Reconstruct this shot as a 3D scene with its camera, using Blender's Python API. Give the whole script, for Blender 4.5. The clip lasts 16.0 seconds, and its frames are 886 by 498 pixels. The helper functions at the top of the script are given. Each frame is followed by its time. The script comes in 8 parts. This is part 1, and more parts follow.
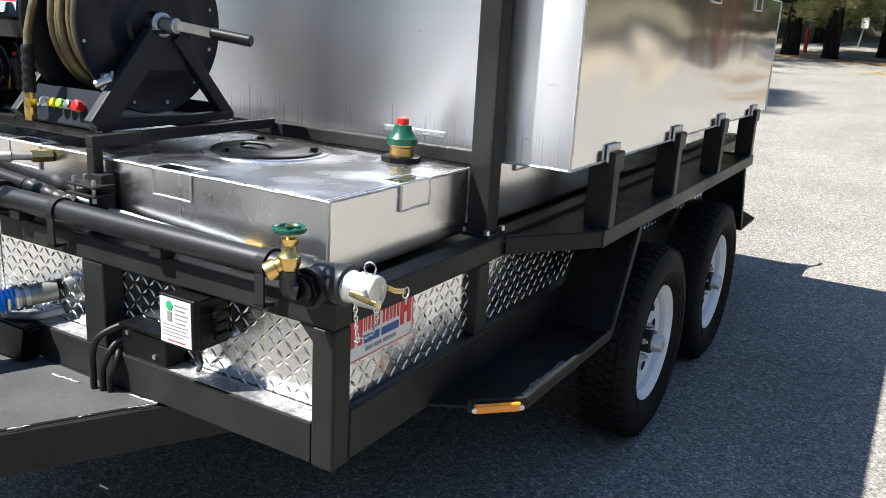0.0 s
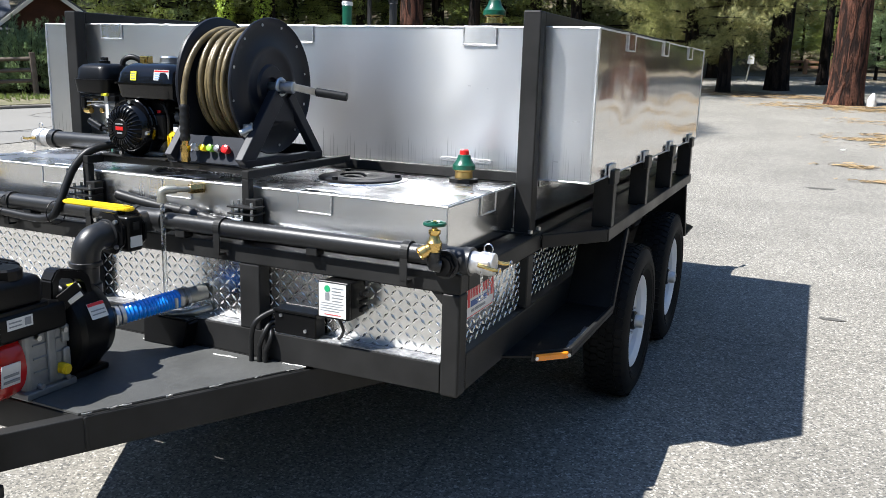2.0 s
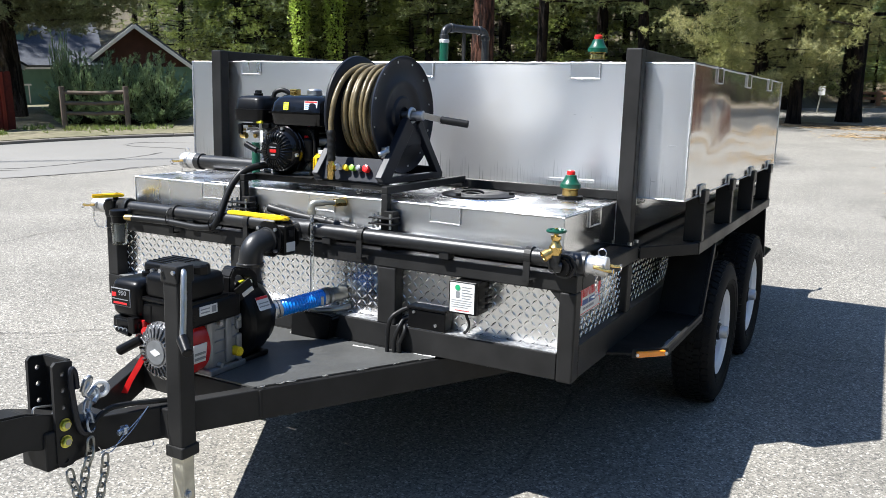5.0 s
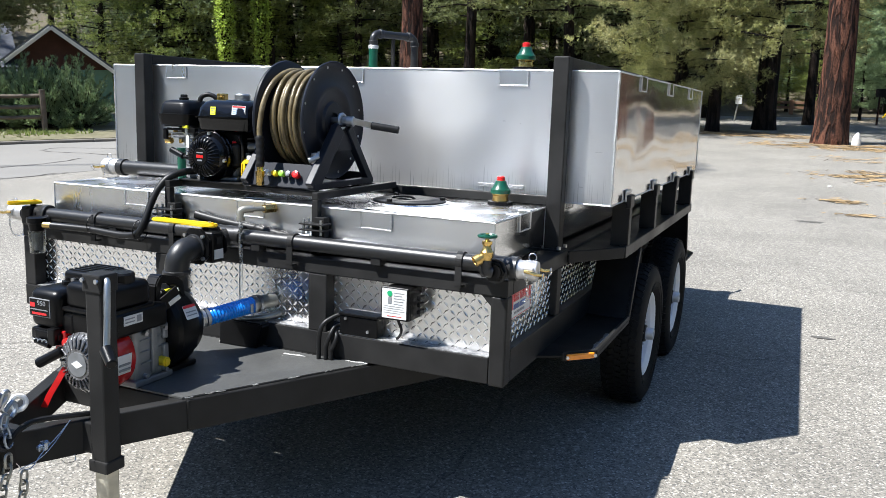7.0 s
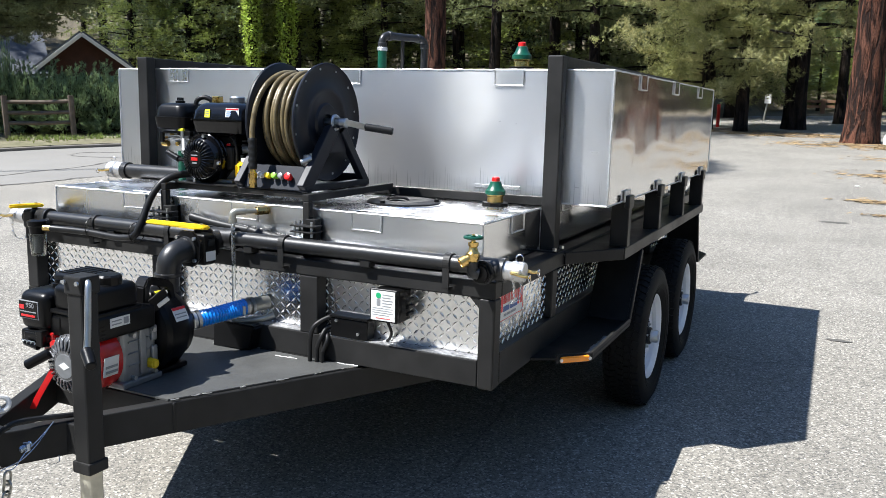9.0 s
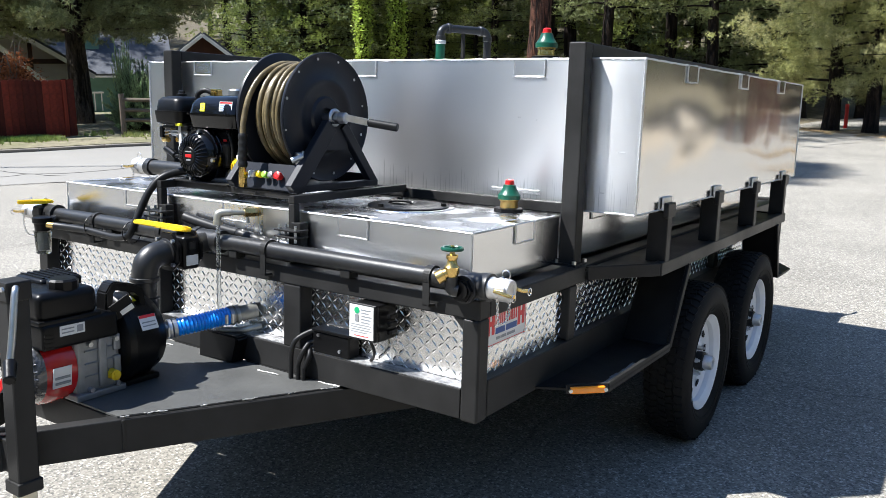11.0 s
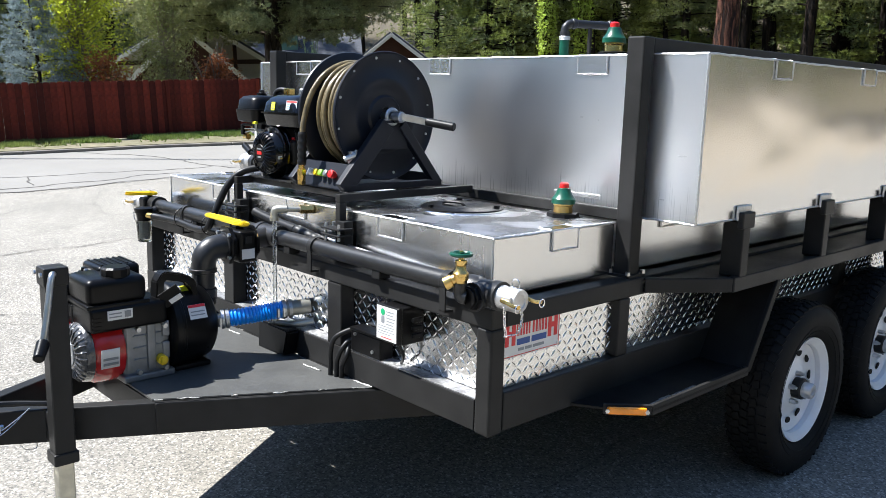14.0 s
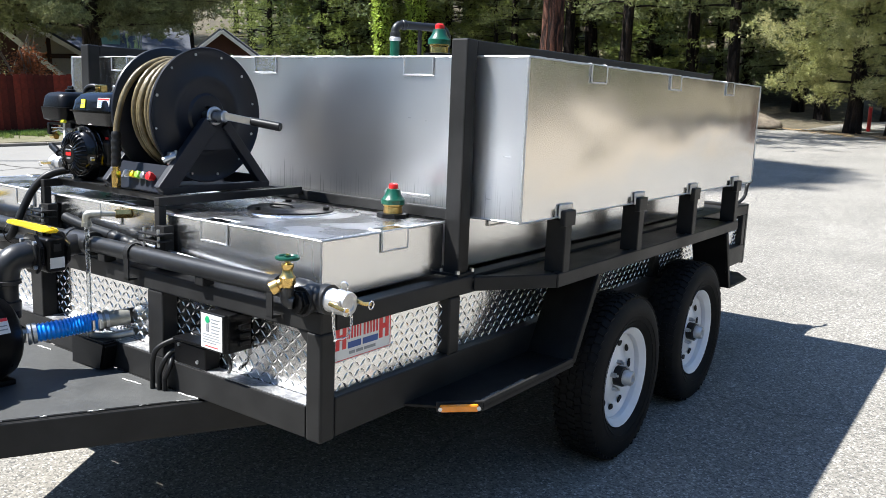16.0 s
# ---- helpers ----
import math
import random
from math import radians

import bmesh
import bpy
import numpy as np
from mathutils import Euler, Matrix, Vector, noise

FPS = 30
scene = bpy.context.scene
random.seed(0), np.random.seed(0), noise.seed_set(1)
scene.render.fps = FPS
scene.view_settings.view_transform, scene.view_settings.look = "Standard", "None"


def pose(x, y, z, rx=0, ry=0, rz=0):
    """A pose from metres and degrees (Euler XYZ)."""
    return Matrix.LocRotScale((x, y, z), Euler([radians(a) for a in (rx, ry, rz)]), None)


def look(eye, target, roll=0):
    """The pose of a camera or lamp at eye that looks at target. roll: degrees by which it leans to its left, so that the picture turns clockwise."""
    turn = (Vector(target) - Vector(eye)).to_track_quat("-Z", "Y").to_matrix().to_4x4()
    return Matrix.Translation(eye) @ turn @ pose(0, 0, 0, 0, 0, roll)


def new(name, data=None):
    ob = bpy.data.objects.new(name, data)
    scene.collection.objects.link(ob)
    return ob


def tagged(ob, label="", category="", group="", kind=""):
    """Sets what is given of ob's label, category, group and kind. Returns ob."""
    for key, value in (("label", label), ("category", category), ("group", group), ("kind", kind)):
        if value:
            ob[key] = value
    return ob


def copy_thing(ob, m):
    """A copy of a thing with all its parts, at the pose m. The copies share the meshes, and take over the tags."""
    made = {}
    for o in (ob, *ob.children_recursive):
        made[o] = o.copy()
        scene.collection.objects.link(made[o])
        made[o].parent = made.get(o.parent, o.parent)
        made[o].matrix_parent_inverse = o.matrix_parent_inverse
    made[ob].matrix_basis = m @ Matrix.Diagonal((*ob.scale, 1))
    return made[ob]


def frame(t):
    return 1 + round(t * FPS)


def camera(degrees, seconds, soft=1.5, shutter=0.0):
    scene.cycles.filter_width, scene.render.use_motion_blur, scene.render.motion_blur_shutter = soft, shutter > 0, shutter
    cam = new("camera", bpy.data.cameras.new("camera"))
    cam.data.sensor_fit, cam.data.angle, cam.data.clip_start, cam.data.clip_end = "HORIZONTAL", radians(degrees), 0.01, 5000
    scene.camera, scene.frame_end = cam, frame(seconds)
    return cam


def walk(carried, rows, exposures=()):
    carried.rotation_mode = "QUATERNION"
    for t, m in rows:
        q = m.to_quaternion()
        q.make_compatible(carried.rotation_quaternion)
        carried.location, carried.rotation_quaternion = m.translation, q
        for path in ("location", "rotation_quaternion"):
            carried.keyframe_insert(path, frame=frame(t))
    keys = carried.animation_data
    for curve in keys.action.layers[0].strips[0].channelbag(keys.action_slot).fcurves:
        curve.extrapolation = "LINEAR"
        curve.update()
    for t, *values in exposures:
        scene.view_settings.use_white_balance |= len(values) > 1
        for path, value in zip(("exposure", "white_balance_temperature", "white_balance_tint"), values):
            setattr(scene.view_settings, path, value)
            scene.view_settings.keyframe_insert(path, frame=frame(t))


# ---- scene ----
from mathutils import geometry

cam = camera(56.3, 16.0, soft=0.7)
PATH = [
    (0, (2.073, -1.174, 1.566), (1.097, 0.458, 0.948), 1.6),
    (0.5, (1.955, -1.414, 1.592), (1.044, 0.284, 1.055), 1.1),
    (1, (1.998, -1.634, 1.614), (1.133, 0.091, 1.086), 1.0),
    (1.5, (2.043, -1.849, 1.637), (1.218, -0.109, 1.1), 0.9),
    (2, (2.016, -2.064, 1.643), (1.209, -0.31, 1.123), 0.4),
    (2.5, (2.012, -2.26, 1.659), (1.23, -0.48, 1.191), 0.6),
    (3, (2.065, -2.379, 1.657), (1.243, -0.615, 1.2), 0.5),
    (3.5, (2.131, -2.5, 1.669), (1.205, -0.788, 1.209), -0.0),
    (3.7, (2.111, -2.512, 1.666), (1.156, -0.814, 1.211), -0.0),
    (5.8, (2.004, -2.518, 1.655), (1.094, -0.792, 1.219), 0.2),
    (6, (2.013, -2.513, 1.655), (1.131, -0.772, 1.219), 0.3),
    (6.5, (2.013, -2.513, 1.653), (1.182, -0.746, 1.22), 0.4),
    (7, (2.007, -2.522, 1.654), (1.212, -0.738, 1.222), 0.7),
    (7.5, (2.014, -2.524, 1.655), (1.252, -0.726, 1.223), 0.8),
    (8, (2.042, -2.51, 1.652), (1.297, -0.704, 1.224), 0.8),
    (8.5, (2.081, -2.484, 1.652), (1.287, -0.699, 1.222), 0.6),
    (9, (2.126, -2.441, 1.647), (1.266, -0.686, 1.22), 0.1),
    (9.2, (2.115, -2.398, 1.634), (1.241, -0.649, 1.211), -0.2),
    (11.3, (2.34, -1.855, 1.611), (1.223, -0.251, 1.187), -0.3),
    (11.5, (2.347, -1.798, 1.612), (1.226, -0.196, 1.193), -0.5),
    (12, (2.406, -1.691, 1.617), (1.273, -0.097, 1.195), -0.5),
    (12.5, (2.539, -1.597, 1.615), (1.284, -0.098, 1.194), 0.0),
    (13, (2.619, -1.557, 1.611), (1.246, -0.165, 1.192), -0.3),
    (13.5, (2.642, -1.559, 1.611), (1.209, -0.23, 1.186), -0.6),
    (14, (2.639, -1.56, 1.612), (1.199, -0.24, 1.18), -0.7),
    (14.5, (2.639, -1.542, 1.606), (1.229, -0.19, 1.177), -0.6),
    (15, (2.642, -1.528, 1.608), (1.371, -0.045, 1.176), 0.2),
    (15.5, (2.647, -1.517, 1.608), (1.455, 0.031, 1.178), 0.4),
    (16, (2.647, -1.518, 1.61), (1.493, 0.057, 1.178), 0.4),
]
walk(cam, [(t, look(eye, target, roll)) for t, eye, target, roll in PATH],
     exposures=((0.0, 1.38, 6350, 10), (1.0, 1.28, 6350, 10), (2.0, 1.18, 6180, 10), (9.0, 1.18, 6150, 10), (11.5, 1.40, 6150, 10), (16.0, 1.42, 6150, 10)))

# ---- world, sun, exposure ----
SUN_WAY = Vector((0.48, 0.39, -1.0)).normalized()
SUN_EL = math.asin(-SUN_WAY.z)
world = bpy.data.worlds.new("sky")
scene.world = world
world.use_nodes = True
_wt = world.node_tree
_sky = _wt.nodes.new("ShaderNodeTexSky")
_sky.sky_type = "NISHITA"
_sky.sun_disc = False
_sky.ozone_density, _sky.dust_density = 4.0, 0.3
_sky.sun_elevation = SUN_EL
_sky.sun_rotation = math.atan2(-SUN_WAY.x, -SUN_WAY.y)
_wt.links.new(_sky.outputs[0], _wt.nodes["Background"].inputs[0])
_wt.nodes["Background"].inputs[1].default_value = 0.088
_sun = bpy.data.lights.new("sun", "SUN")
_sun.energy, _sun.angle, _sun.color = 5.0, radians(0.53), (1.0, 0.965, 0.905)
sun = new("sun", _sun)
sun.matrix_world = look((-24, -20, 50), (-24 + SUN_WAY.x, -20 + SUN_WAY.y, 50 + SUN_WAY.z))

# ---- materials ----
def mat(name, base, rough=0.5, metal=0.0, var=0.0, scale=20.0, bump=0.0, bscale=60.0, rvar=0.0, coat=0.0,
        second=None, sscale=4.0, island=0.0, obj=0.0, aniso=0.0, stretch=None, bdist=0.002, spec=0.5):
    """A noise-varied surface: two scales of colour, varied gloss and fine relief."""
    m = bpy.data.materials.new(name)
    m.use_nodes = True
    nt = m.node_tree
    n, l = nt.nodes, nt.links
    b = n["Principled BSDF"]
    b.inputs["Metallic"].default_value = metal
    b.inputs["Roughness"].default_value = rough
    b.inputs["Coat Weight"].default_value = coat
    b.inputs["Specular IOR Level"].default_value = spec
    b.inputs["Anisotropic"].default_value = aniso
    if aniso:
        tan = n.new("ShaderNodeTangent")
        tan.direction_type, tan.axis = "RADIAL", "Z"
        b.inputs["Anisotropic Rotation"].default_value = 0.25
        l.new(tan.outputs[0], b.inputs["Tangent"])
    tc = n.new("ShaderNodeTexCoord")
    mp = n.new("ShaderNodeMapping")
    l.new(tc.outputs["Object"], mp.inputs[0])
    if stretch:
        mp.inputs["Scale"].default_value = stretch
    n1 = n.new("ShaderNodeTexNoise")
    n1.inputs["Scale"].default_value, n1.inputs["Detail"].default_value = scale, 5.0
    n2 = n.new("ShaderNodeTexNoise")
    n2.inputs["Scale"].default_value, n2.inputs["Detail"].default_value = sscale, 3.0
    l.new(mp.outputs[0], n1.inputs[0])
    l.new(mp.outputs[0], n2.inputs[0])
    hsv = n.new("ShaderNodeHueSaturation")
    mix = n.new("ShaderNodeMixRGB")
    mix.inputs[1].default_value = (*base, 1)
    mix.inputs[2].default_value = (*(second or base), 1)
    ramp = n.new("ShaderNodeMapRange")
    ramp.inputs[1].default_value, ramp.inputs[2].default_value = 0.35, 0.65
    l.new(n2.outputs[0], ramp.inputs[0])
    l.new(ramp.outputs[0], mix.inputs[0])
    l.new(mix.outputs[0], hsv.inputs["Color"])
    v = n.new("ShaderNodeMapRange")
    v.inputs[1].default_value, v.inputs[2].default_value = 0.25, 0.75
    v.inputs[3].default_value, v.inputs[4].default_value = 1 - var, 1 + var
    l.new(n1.outputs[0], v.inputs[0])
    val = v.outputs[0]
    if island or obj:
        src = n.new("ShaderNodeNewGeometry").outputs["Random Per Island"] if island else n.new("ShaderNodeObjectInfo").outputs["Random"]
        r = n.new("ShaderNodeMapRange")
        amount = island or obj
        r.inputs[3].default_value, r.inputs[4].default_value = 1 - amount, 1 + amount
        l.new(src, r.inputs[0])
        mul = n.new("ShaderNodeMath")
        mul.operation = "MULTIPLY"
        l.new(val, mul.inputs[0])
        l.new(r.outputs[0], mul.inputs[1])
        val = mul.outputs[0]
    l.new(val, hsv.inputs["Value"])
    l.new(hsv.outputs[0], b.inputs["Base Color"])
    if rvar:
        rr = n.new("ShaderNodeMapRange")
        rr.inputs[1].default_value, rr.inputs[2].default_value = 0.3, 0.7
        rr.inputs[3].default_value, rr.inputs[4].default_value = max(0.02, rough - rvar), min(1, rough + rvar)
        l.new(n2.outputs[0], rr.inputs[0])
        l.new(rr.outputs[0], b.inputs["Roughness"])
    if bump:
        n3 = n.new("ShaderNodeTexNoise")
        n3.inputs["Scale"].default_value, n3.inputs["Detail"].default_value = bscale, 4.0
        l.new(mp.outputs[0], n3.inputs[0])
        bp = n.new("ShaderNodeBump")
        bp.inputs["Strength"].default_value, bp.inputs["Distance"].default_value = bump, bdist
        l.new(n3.outputs[0], bp.inputs["Height"])
        l.new(bp.outputs[0], b.inputs["Normal"])
    return m


M_STEEL = mat("black_painted_steel", (0.0172, 0.0170, 0.0167), 0.42, spec=0.17, var=0.25, scale=9, bump=0.12, bscale=220, rvar=0.08, second=(0.0222, 0.0219, 0.0214))
M_STEP = mat("dull_black_step", (0.0075, 0.0075, 0.0078), 0.5, spec=0.14, var=0.35, scale=14, bump=0.2, bscale=180, rvar=0.1, second=(0.013, 0.013, 0.0125), sscale=6)
M_DECK = mat("scuffed_black_deck", (0.062, 0.063, 0.061), 0.48, spec=0.45, var=0.14, scale=60, bump=0.35, bscale=260, rvar=0.05, second=(0.070, 0.071, 0.068), sscale=9)


def sheet_alu(name, rough, drips=False):
    """Mill-finish aluminium sheet: a vertical roller grain, cloudy gloss, faint scratches and, low down, dried drip lines."""
    m = bpy.data.materials.new(name)
    m.use_nodes = True
    n, l = m.node_tree.nodes, m.node_tree.links
    b = n["Principled BSDF"]
    b.inputs["Metallic"].default_value = 1.0
    tan = n.new("ShaderNodeTangent")
    tan.direction_type, tan.axis = "RADIAL", "Z"
    # fine roller lines smear part of the gloss upright
    smear = n.new("ShaderNodeBsdfAnisotropic")
    smear.distribution = "BECKMANN"
    smear.inputs["Roughness"].default_value, smear.inputs["Anisotropy"].default_value = 0.30, 0.70
    l.new(tan.outputs[0], smear.inputs["Tangent"])
    tc = n.new("ShaderNodeTexCoord")

    def ramp(src, a, c, lo, hi):
        r = n.new("ShaderNodeMapRange")
        r.inputs[1].default_value, r.inputs[2].default_value, r.inputs[3].default_value, r.inputs[4].default_value = a, c, lo, hi
        l.new(src, r.inputs[0])
        return r.outputs[0]

    def tex(scale, detail, stretch=(1, 1, 1), coord="Object"):
        mp = n.new("ShaderNodeMapping")
        mp.inputs["Scale"].default_value = stretch
        l.new(tc.outputs[coord], mp.inputs[0])
        t = n.new("ShaderNodeTexNoise")
        t.inputs["Scale"].default_value, t.inputs["Detail"].default_value = scale, detail
        l.new(mp.outputs[0], t.inputs[0])
        return t.outputs[0]

    def math2(op, a, c):
        q = n.new("ShaderNodeMath")
        q.operation = op
        l.new(a, q.inputs[0])
        if isinstance(c, float):
            q.inputs[1].default_value = c
        else:
            l.new(c, q.inputs[1])
        return q.outputs[0]

    grain = tex(26, 4, (1, 1, 0.035))
    cloud = tex(2.3, 3)
    # rolled sheet is hazy seen square on and turns mirror-like towards a grazing view
    lw = n.new("ShaderNodeLayerWeight")
    lw.inputs[0].default_value = 0.5
    haze = ramp(lw.outputs["Facing"], 0.12, 0.74, rough, 0.10)
    r1 = ramp(grain, 0.3, 0.7, -0.010, 0.010)
    r2 = ramp(cloud, 0.3, 0.7, -0.025, 0.03)
    total = math2("ADD", math2("ADD", r1, r2), haze)
    tint = ramp(cloud, 0.3, 0.7, 0.75, 0.81)
    if drips:
        sep = n.new("ShaderNodeSeparateXYZ")
        l.new(tc.outputs["Generated"], sep.inputs[0])
        line = ramp(tex(330, 2, (1, 0, 0), "Generated"), 0.54, 0.62, 0.0, 1.0)
        top = ramp(tex(60, 2, (1, 0, 0), "Generated"), 0.3, 0.7, 0.08, 0.31)
        low = ramp(math2("SUBTRACT", top, sep.outputs[2]), 0.0, 0.05, 0.0, 1.0)
        mask = math2("MULTIPLY", line, low)
        tint = math2("MULTIPLY", tint, ramp(mask, 0.0, 1.0, 1.0, 0.70))
    col = n.new("ShaderNodeCombineColor")
    for k in range(3):
        l.new(tint, col.inputs[k])
    l.new(col.outputs[0], b.inputs["Base Color"])
    l.new(total, b.inputs["Roughness"])
    bp = n.new("ShaderNodeBump")
    bp.inputs["Strength"].default_value, bp.inputs["Distance"].default_value = 0.3, 0.014
    l.new(tex(1.9, 2), bp.inputs["Height"])
    l.new(bp.outputs[0], b.inputs["Normal"])
    l.new(bp.outputs[0], smear.inputs["Normal"])
    l.new(col.outputs[0], smear.inputs["Color"])
    mx = n.new("ShaderNodeMixShader")
    l.new(ramp(lw.outputs["Facing"], 0.15, 0.65, 0.22, 0.05), mx.inputs[0])
    l.new(b.outputs[0], mx.inputs[1])
    l.new(smear.outputs[0], mx.inputs[2])
    l.new(mx.outputs[0], n["Material Output"].inputs[0])
    return m


M_ALU = sheet_alu("mill_aluminium", 0.33)
M_ALU_DRIP = sheet_alu("drip_stained_aluminium", 0.40, True)
M_ALU_TOP = mat("scuffed_aluminium", (0.82, 0.82, 0.83), 0.28, 1.0, var=0.08, scale=30, rvar=0.1, second=(0.74, 0.74, 0.76), sscale=7, bump=0.06, bscale=40)
M_WELD = mat("aluminium_weld_bead", (0.66, 0.66, 0.66), 0.46, 1.0, var=0.15, scale=90, bump=0.8, bscale=160, bdist=0.003)
M_LEDGE = mat("scuffed_bare_ledge", (0.46, 0.46, 0.46), 0.5, 0.8, var=0.5, scale=70, bump=0.9, bscale=90, bdist=0.004, second=(0.26, 0.26, 0.265), sscale=18)
M_BEAD = mat("dull_steel_weld", (0.36, 0.355, 0.34), 0.5, 0.7, var=0.3, scale=90, bump=0.8, bscale=160, bdist=0.003)
M_DIAMOND = mat("bright_tread_plate", (0.84, 0.83, 0.815), 0.30, 1.0, var=0.06, scale=30, bump=0.25, bscale=16, bdist=0.006)
_dn = M_DIAMOND.node_tree
_lw, _lr = _dn.nodes.new("ShaderNodeLayerWeight"), _dn.nodes.new("ShaderNodeMapRange")
_lr.inputs[1].default_value, _lr.inputs[2].default_value, _lr.inputs[3].default_value, _lr.inputs[4].default_value = 0.12, 0.55, 0.30, 0.13
_dn.links.new(_lw.outputs["Facing"], _lr.inputs[0])
_dn.links.new(_lr.outputs[0], _dn.nodes["Principled BSDF"].inputs["Roughness"])
M_PIPE = mat("black_powder_coat", (0.016, 0.016, 0.0162), 0.36, spec=0.5, var=0.2, scale=40, bump=0.3, bscale=420, bdist=0.0012)
M_PLASTIC = mat("black_plastic", (0.0036, 0.0036, 0.0039), 0.34, spec=0.20, var=0.15, scale=30, bump=0.15, bscale=300, rvar=0.06)
M_GLOSS = mat("gloss_black_enamel", (0.003, 0.003, 0.0035), 0.12, spec=0.32, var=0.1, scale=10, coat=0.15, bump=0.03, bscale=30)
M_REEL = mat("satin_black_blue_steel", (0.0085, 0.0105, 0.0165), 0.44, spec=0.34, var=0.15, scale=16, rvar=0.08, bump=0.05, bscale=80)
M_RUBBER = mat("tyre_rubber", (0.006, 0.006, 0.0064), 0.7, spec=0.18, var=0.3, scale=18, bump=0.3, bscale=120, second=(0.0088, 0.0086, 0.0082), sscale=5)
M_HOSEBLACK = mat("black_rubber_hose", (0.010, 0.010, 0.010), 0.42, spec=0.3, var=0.2, scale=40, bump=0.2, bscale=200)
M_RIM = mat("white_rim_paint", (0.80, 0.81, 0.83), 0.28, var=0.05, scale=12, coat=0.3, second=(0.76, 0.77, 0.80))
M_GREY = mat("cast_grey_aluminium", (0.24, 0.25, 0.26), 0.45, 0.6, var=0.15, scale=30, bump=0.3, bscale=150)
M_ZINC = mat("zinc_plated_steel", (0.56, 0.57, 0.58), 0.36, 1.0, var=0.15, scale=40, rvar=0.1)
M_GALV = mat("galvanised_steel", (0.34, 0.34, 0.32), 0.42, 0.85, var=0.2, scale=25, second=(0.42, 0.41, 0.36), sscale=8, rvar=0.1)
M_LEG = mat("pale_galvanised_leg", (0.52, 0.50, 0.42), 0.45, 0.7, var=0.2, scale=25, second=(0.60, 0.57, 0.47), sscale=8, rvar=0.1)
M_CAST = mat("cast_aluminium", (0.58, 0.575, 0.57), 0.42, 0.75, var=0.12, scale=50, bump=0.3, bscale=200)
M_BRASS = mat("brass", (0.72, 0.50, 0.17), 0.3, 1.0, var=0.2, scale=40, rvar=0.1, second=(0.62, 0.42, 0.15))
M_GREEN = mat("green_enamel", (0.003, 0.062, 0.034), 0.32, var=0.2, scale=20, coat=0.2)
M_RED = mat("red_plastic", (0.55, 0.012, 0.012), 0.35, var=0.12, scale=25)
M_REDPAINT = mat("red_enamel", (0.42, 0.010, 0.010), 0.25, var=0.12, scale=12, coat=0.4)
M_YELLOW = mat("yellow_plastic", (0.80, 0.55, 0.010), 0.38, var=0.08, scale=20)
M_LIME = mat("lime_plastic", (0.25, 0.55, 0.05), 0.4, var=0.1, scale=20)
M_WHITE = mat("white_label", (0.68, 0.68, 0.66), 0.4, var=0.04, scale=20)
M_INK = mat("grey_print", (0.24, 0.25, 0.26), 0.5, var=0.1, scale=30)
M_SKYINK = mat("pale_blue_print", (0.30, 0.42, 0.62), 0.5, var=0.1, scale=30)
M_SIGNRED = mat("sign_red", (0.62, 0.022, 0.025), 0.35, var=0.08, scale=20)
M_SIGNBLUE = mat("sign_blue", (0.02, 0.07, 0.26), 0.35, var=0.08, scale=20)
M_SIGNGREEN = mat("label_green", (0.02, 0.35, 0.14), 0.4, var=0.08, scale=20)
M_AMBER = mat("amber_lens", (0.85, 0.27, 0.01), 0.22, var=0.1, scale=30, coat=0.5)
M_BLUE = mat("blue_suction_hose", (0.012, 0.24, 0.80), 0.28, var=0.15, scale=30, coat=0.3)
M_TAN = mat("tan_pressure_hose", (0.090, 0.068, 0.030), 0.28, var=0.3, scale=60, bump=0.4, bscale=400, second=(0.17, 0.135, 0.070), sscale=12)
M_CHROME = mat("bright_chain", (0.75, 0.75, 0.75), 0.22, 1.0, var=0.15, scale=30)
M_BLUECHAIN = mat("blue_grey_zinc", (0.34, 0.39, 0.47), 0.36, 0.9, var=0.2, scale=40, rvar=0.1)
M_FILM = mat("crinkled_clear_film_over_black", (0.05, 0.05, 0.052), 0.16, var=0.5, scale=26, coat=0.8, bump=1.0, bscale=34, bdist=0.012, second=(0.11, 0.11, 0.112), sscale=15)
M_LABELYELLOW = mat("yellow_label", (0.72, 0.70, 0.03), 0.4, var=0.08, scale=30)
M_WHITEPLASTIC = mat("white_plastic", (0.72, 0.72, 0.70), 0.4, var=0.06, scale=30)


def glass(name, tint, rough):
    m = mat(name, tint, rough)
    b = m.node_tree.nodes["Principled BSDF"]
    b.inputs["Transmission Weight"].default_value = 0.92
    b.inputs["IOR"].default_value = 1.25
    return m


M_CLEAR = glass("clear_plastic", (0.85, 0.88, 0.88), 0.08)
M_SMOKE = glass("smoked_bowl", (0.45, 0.46, 0.42), 0.2)


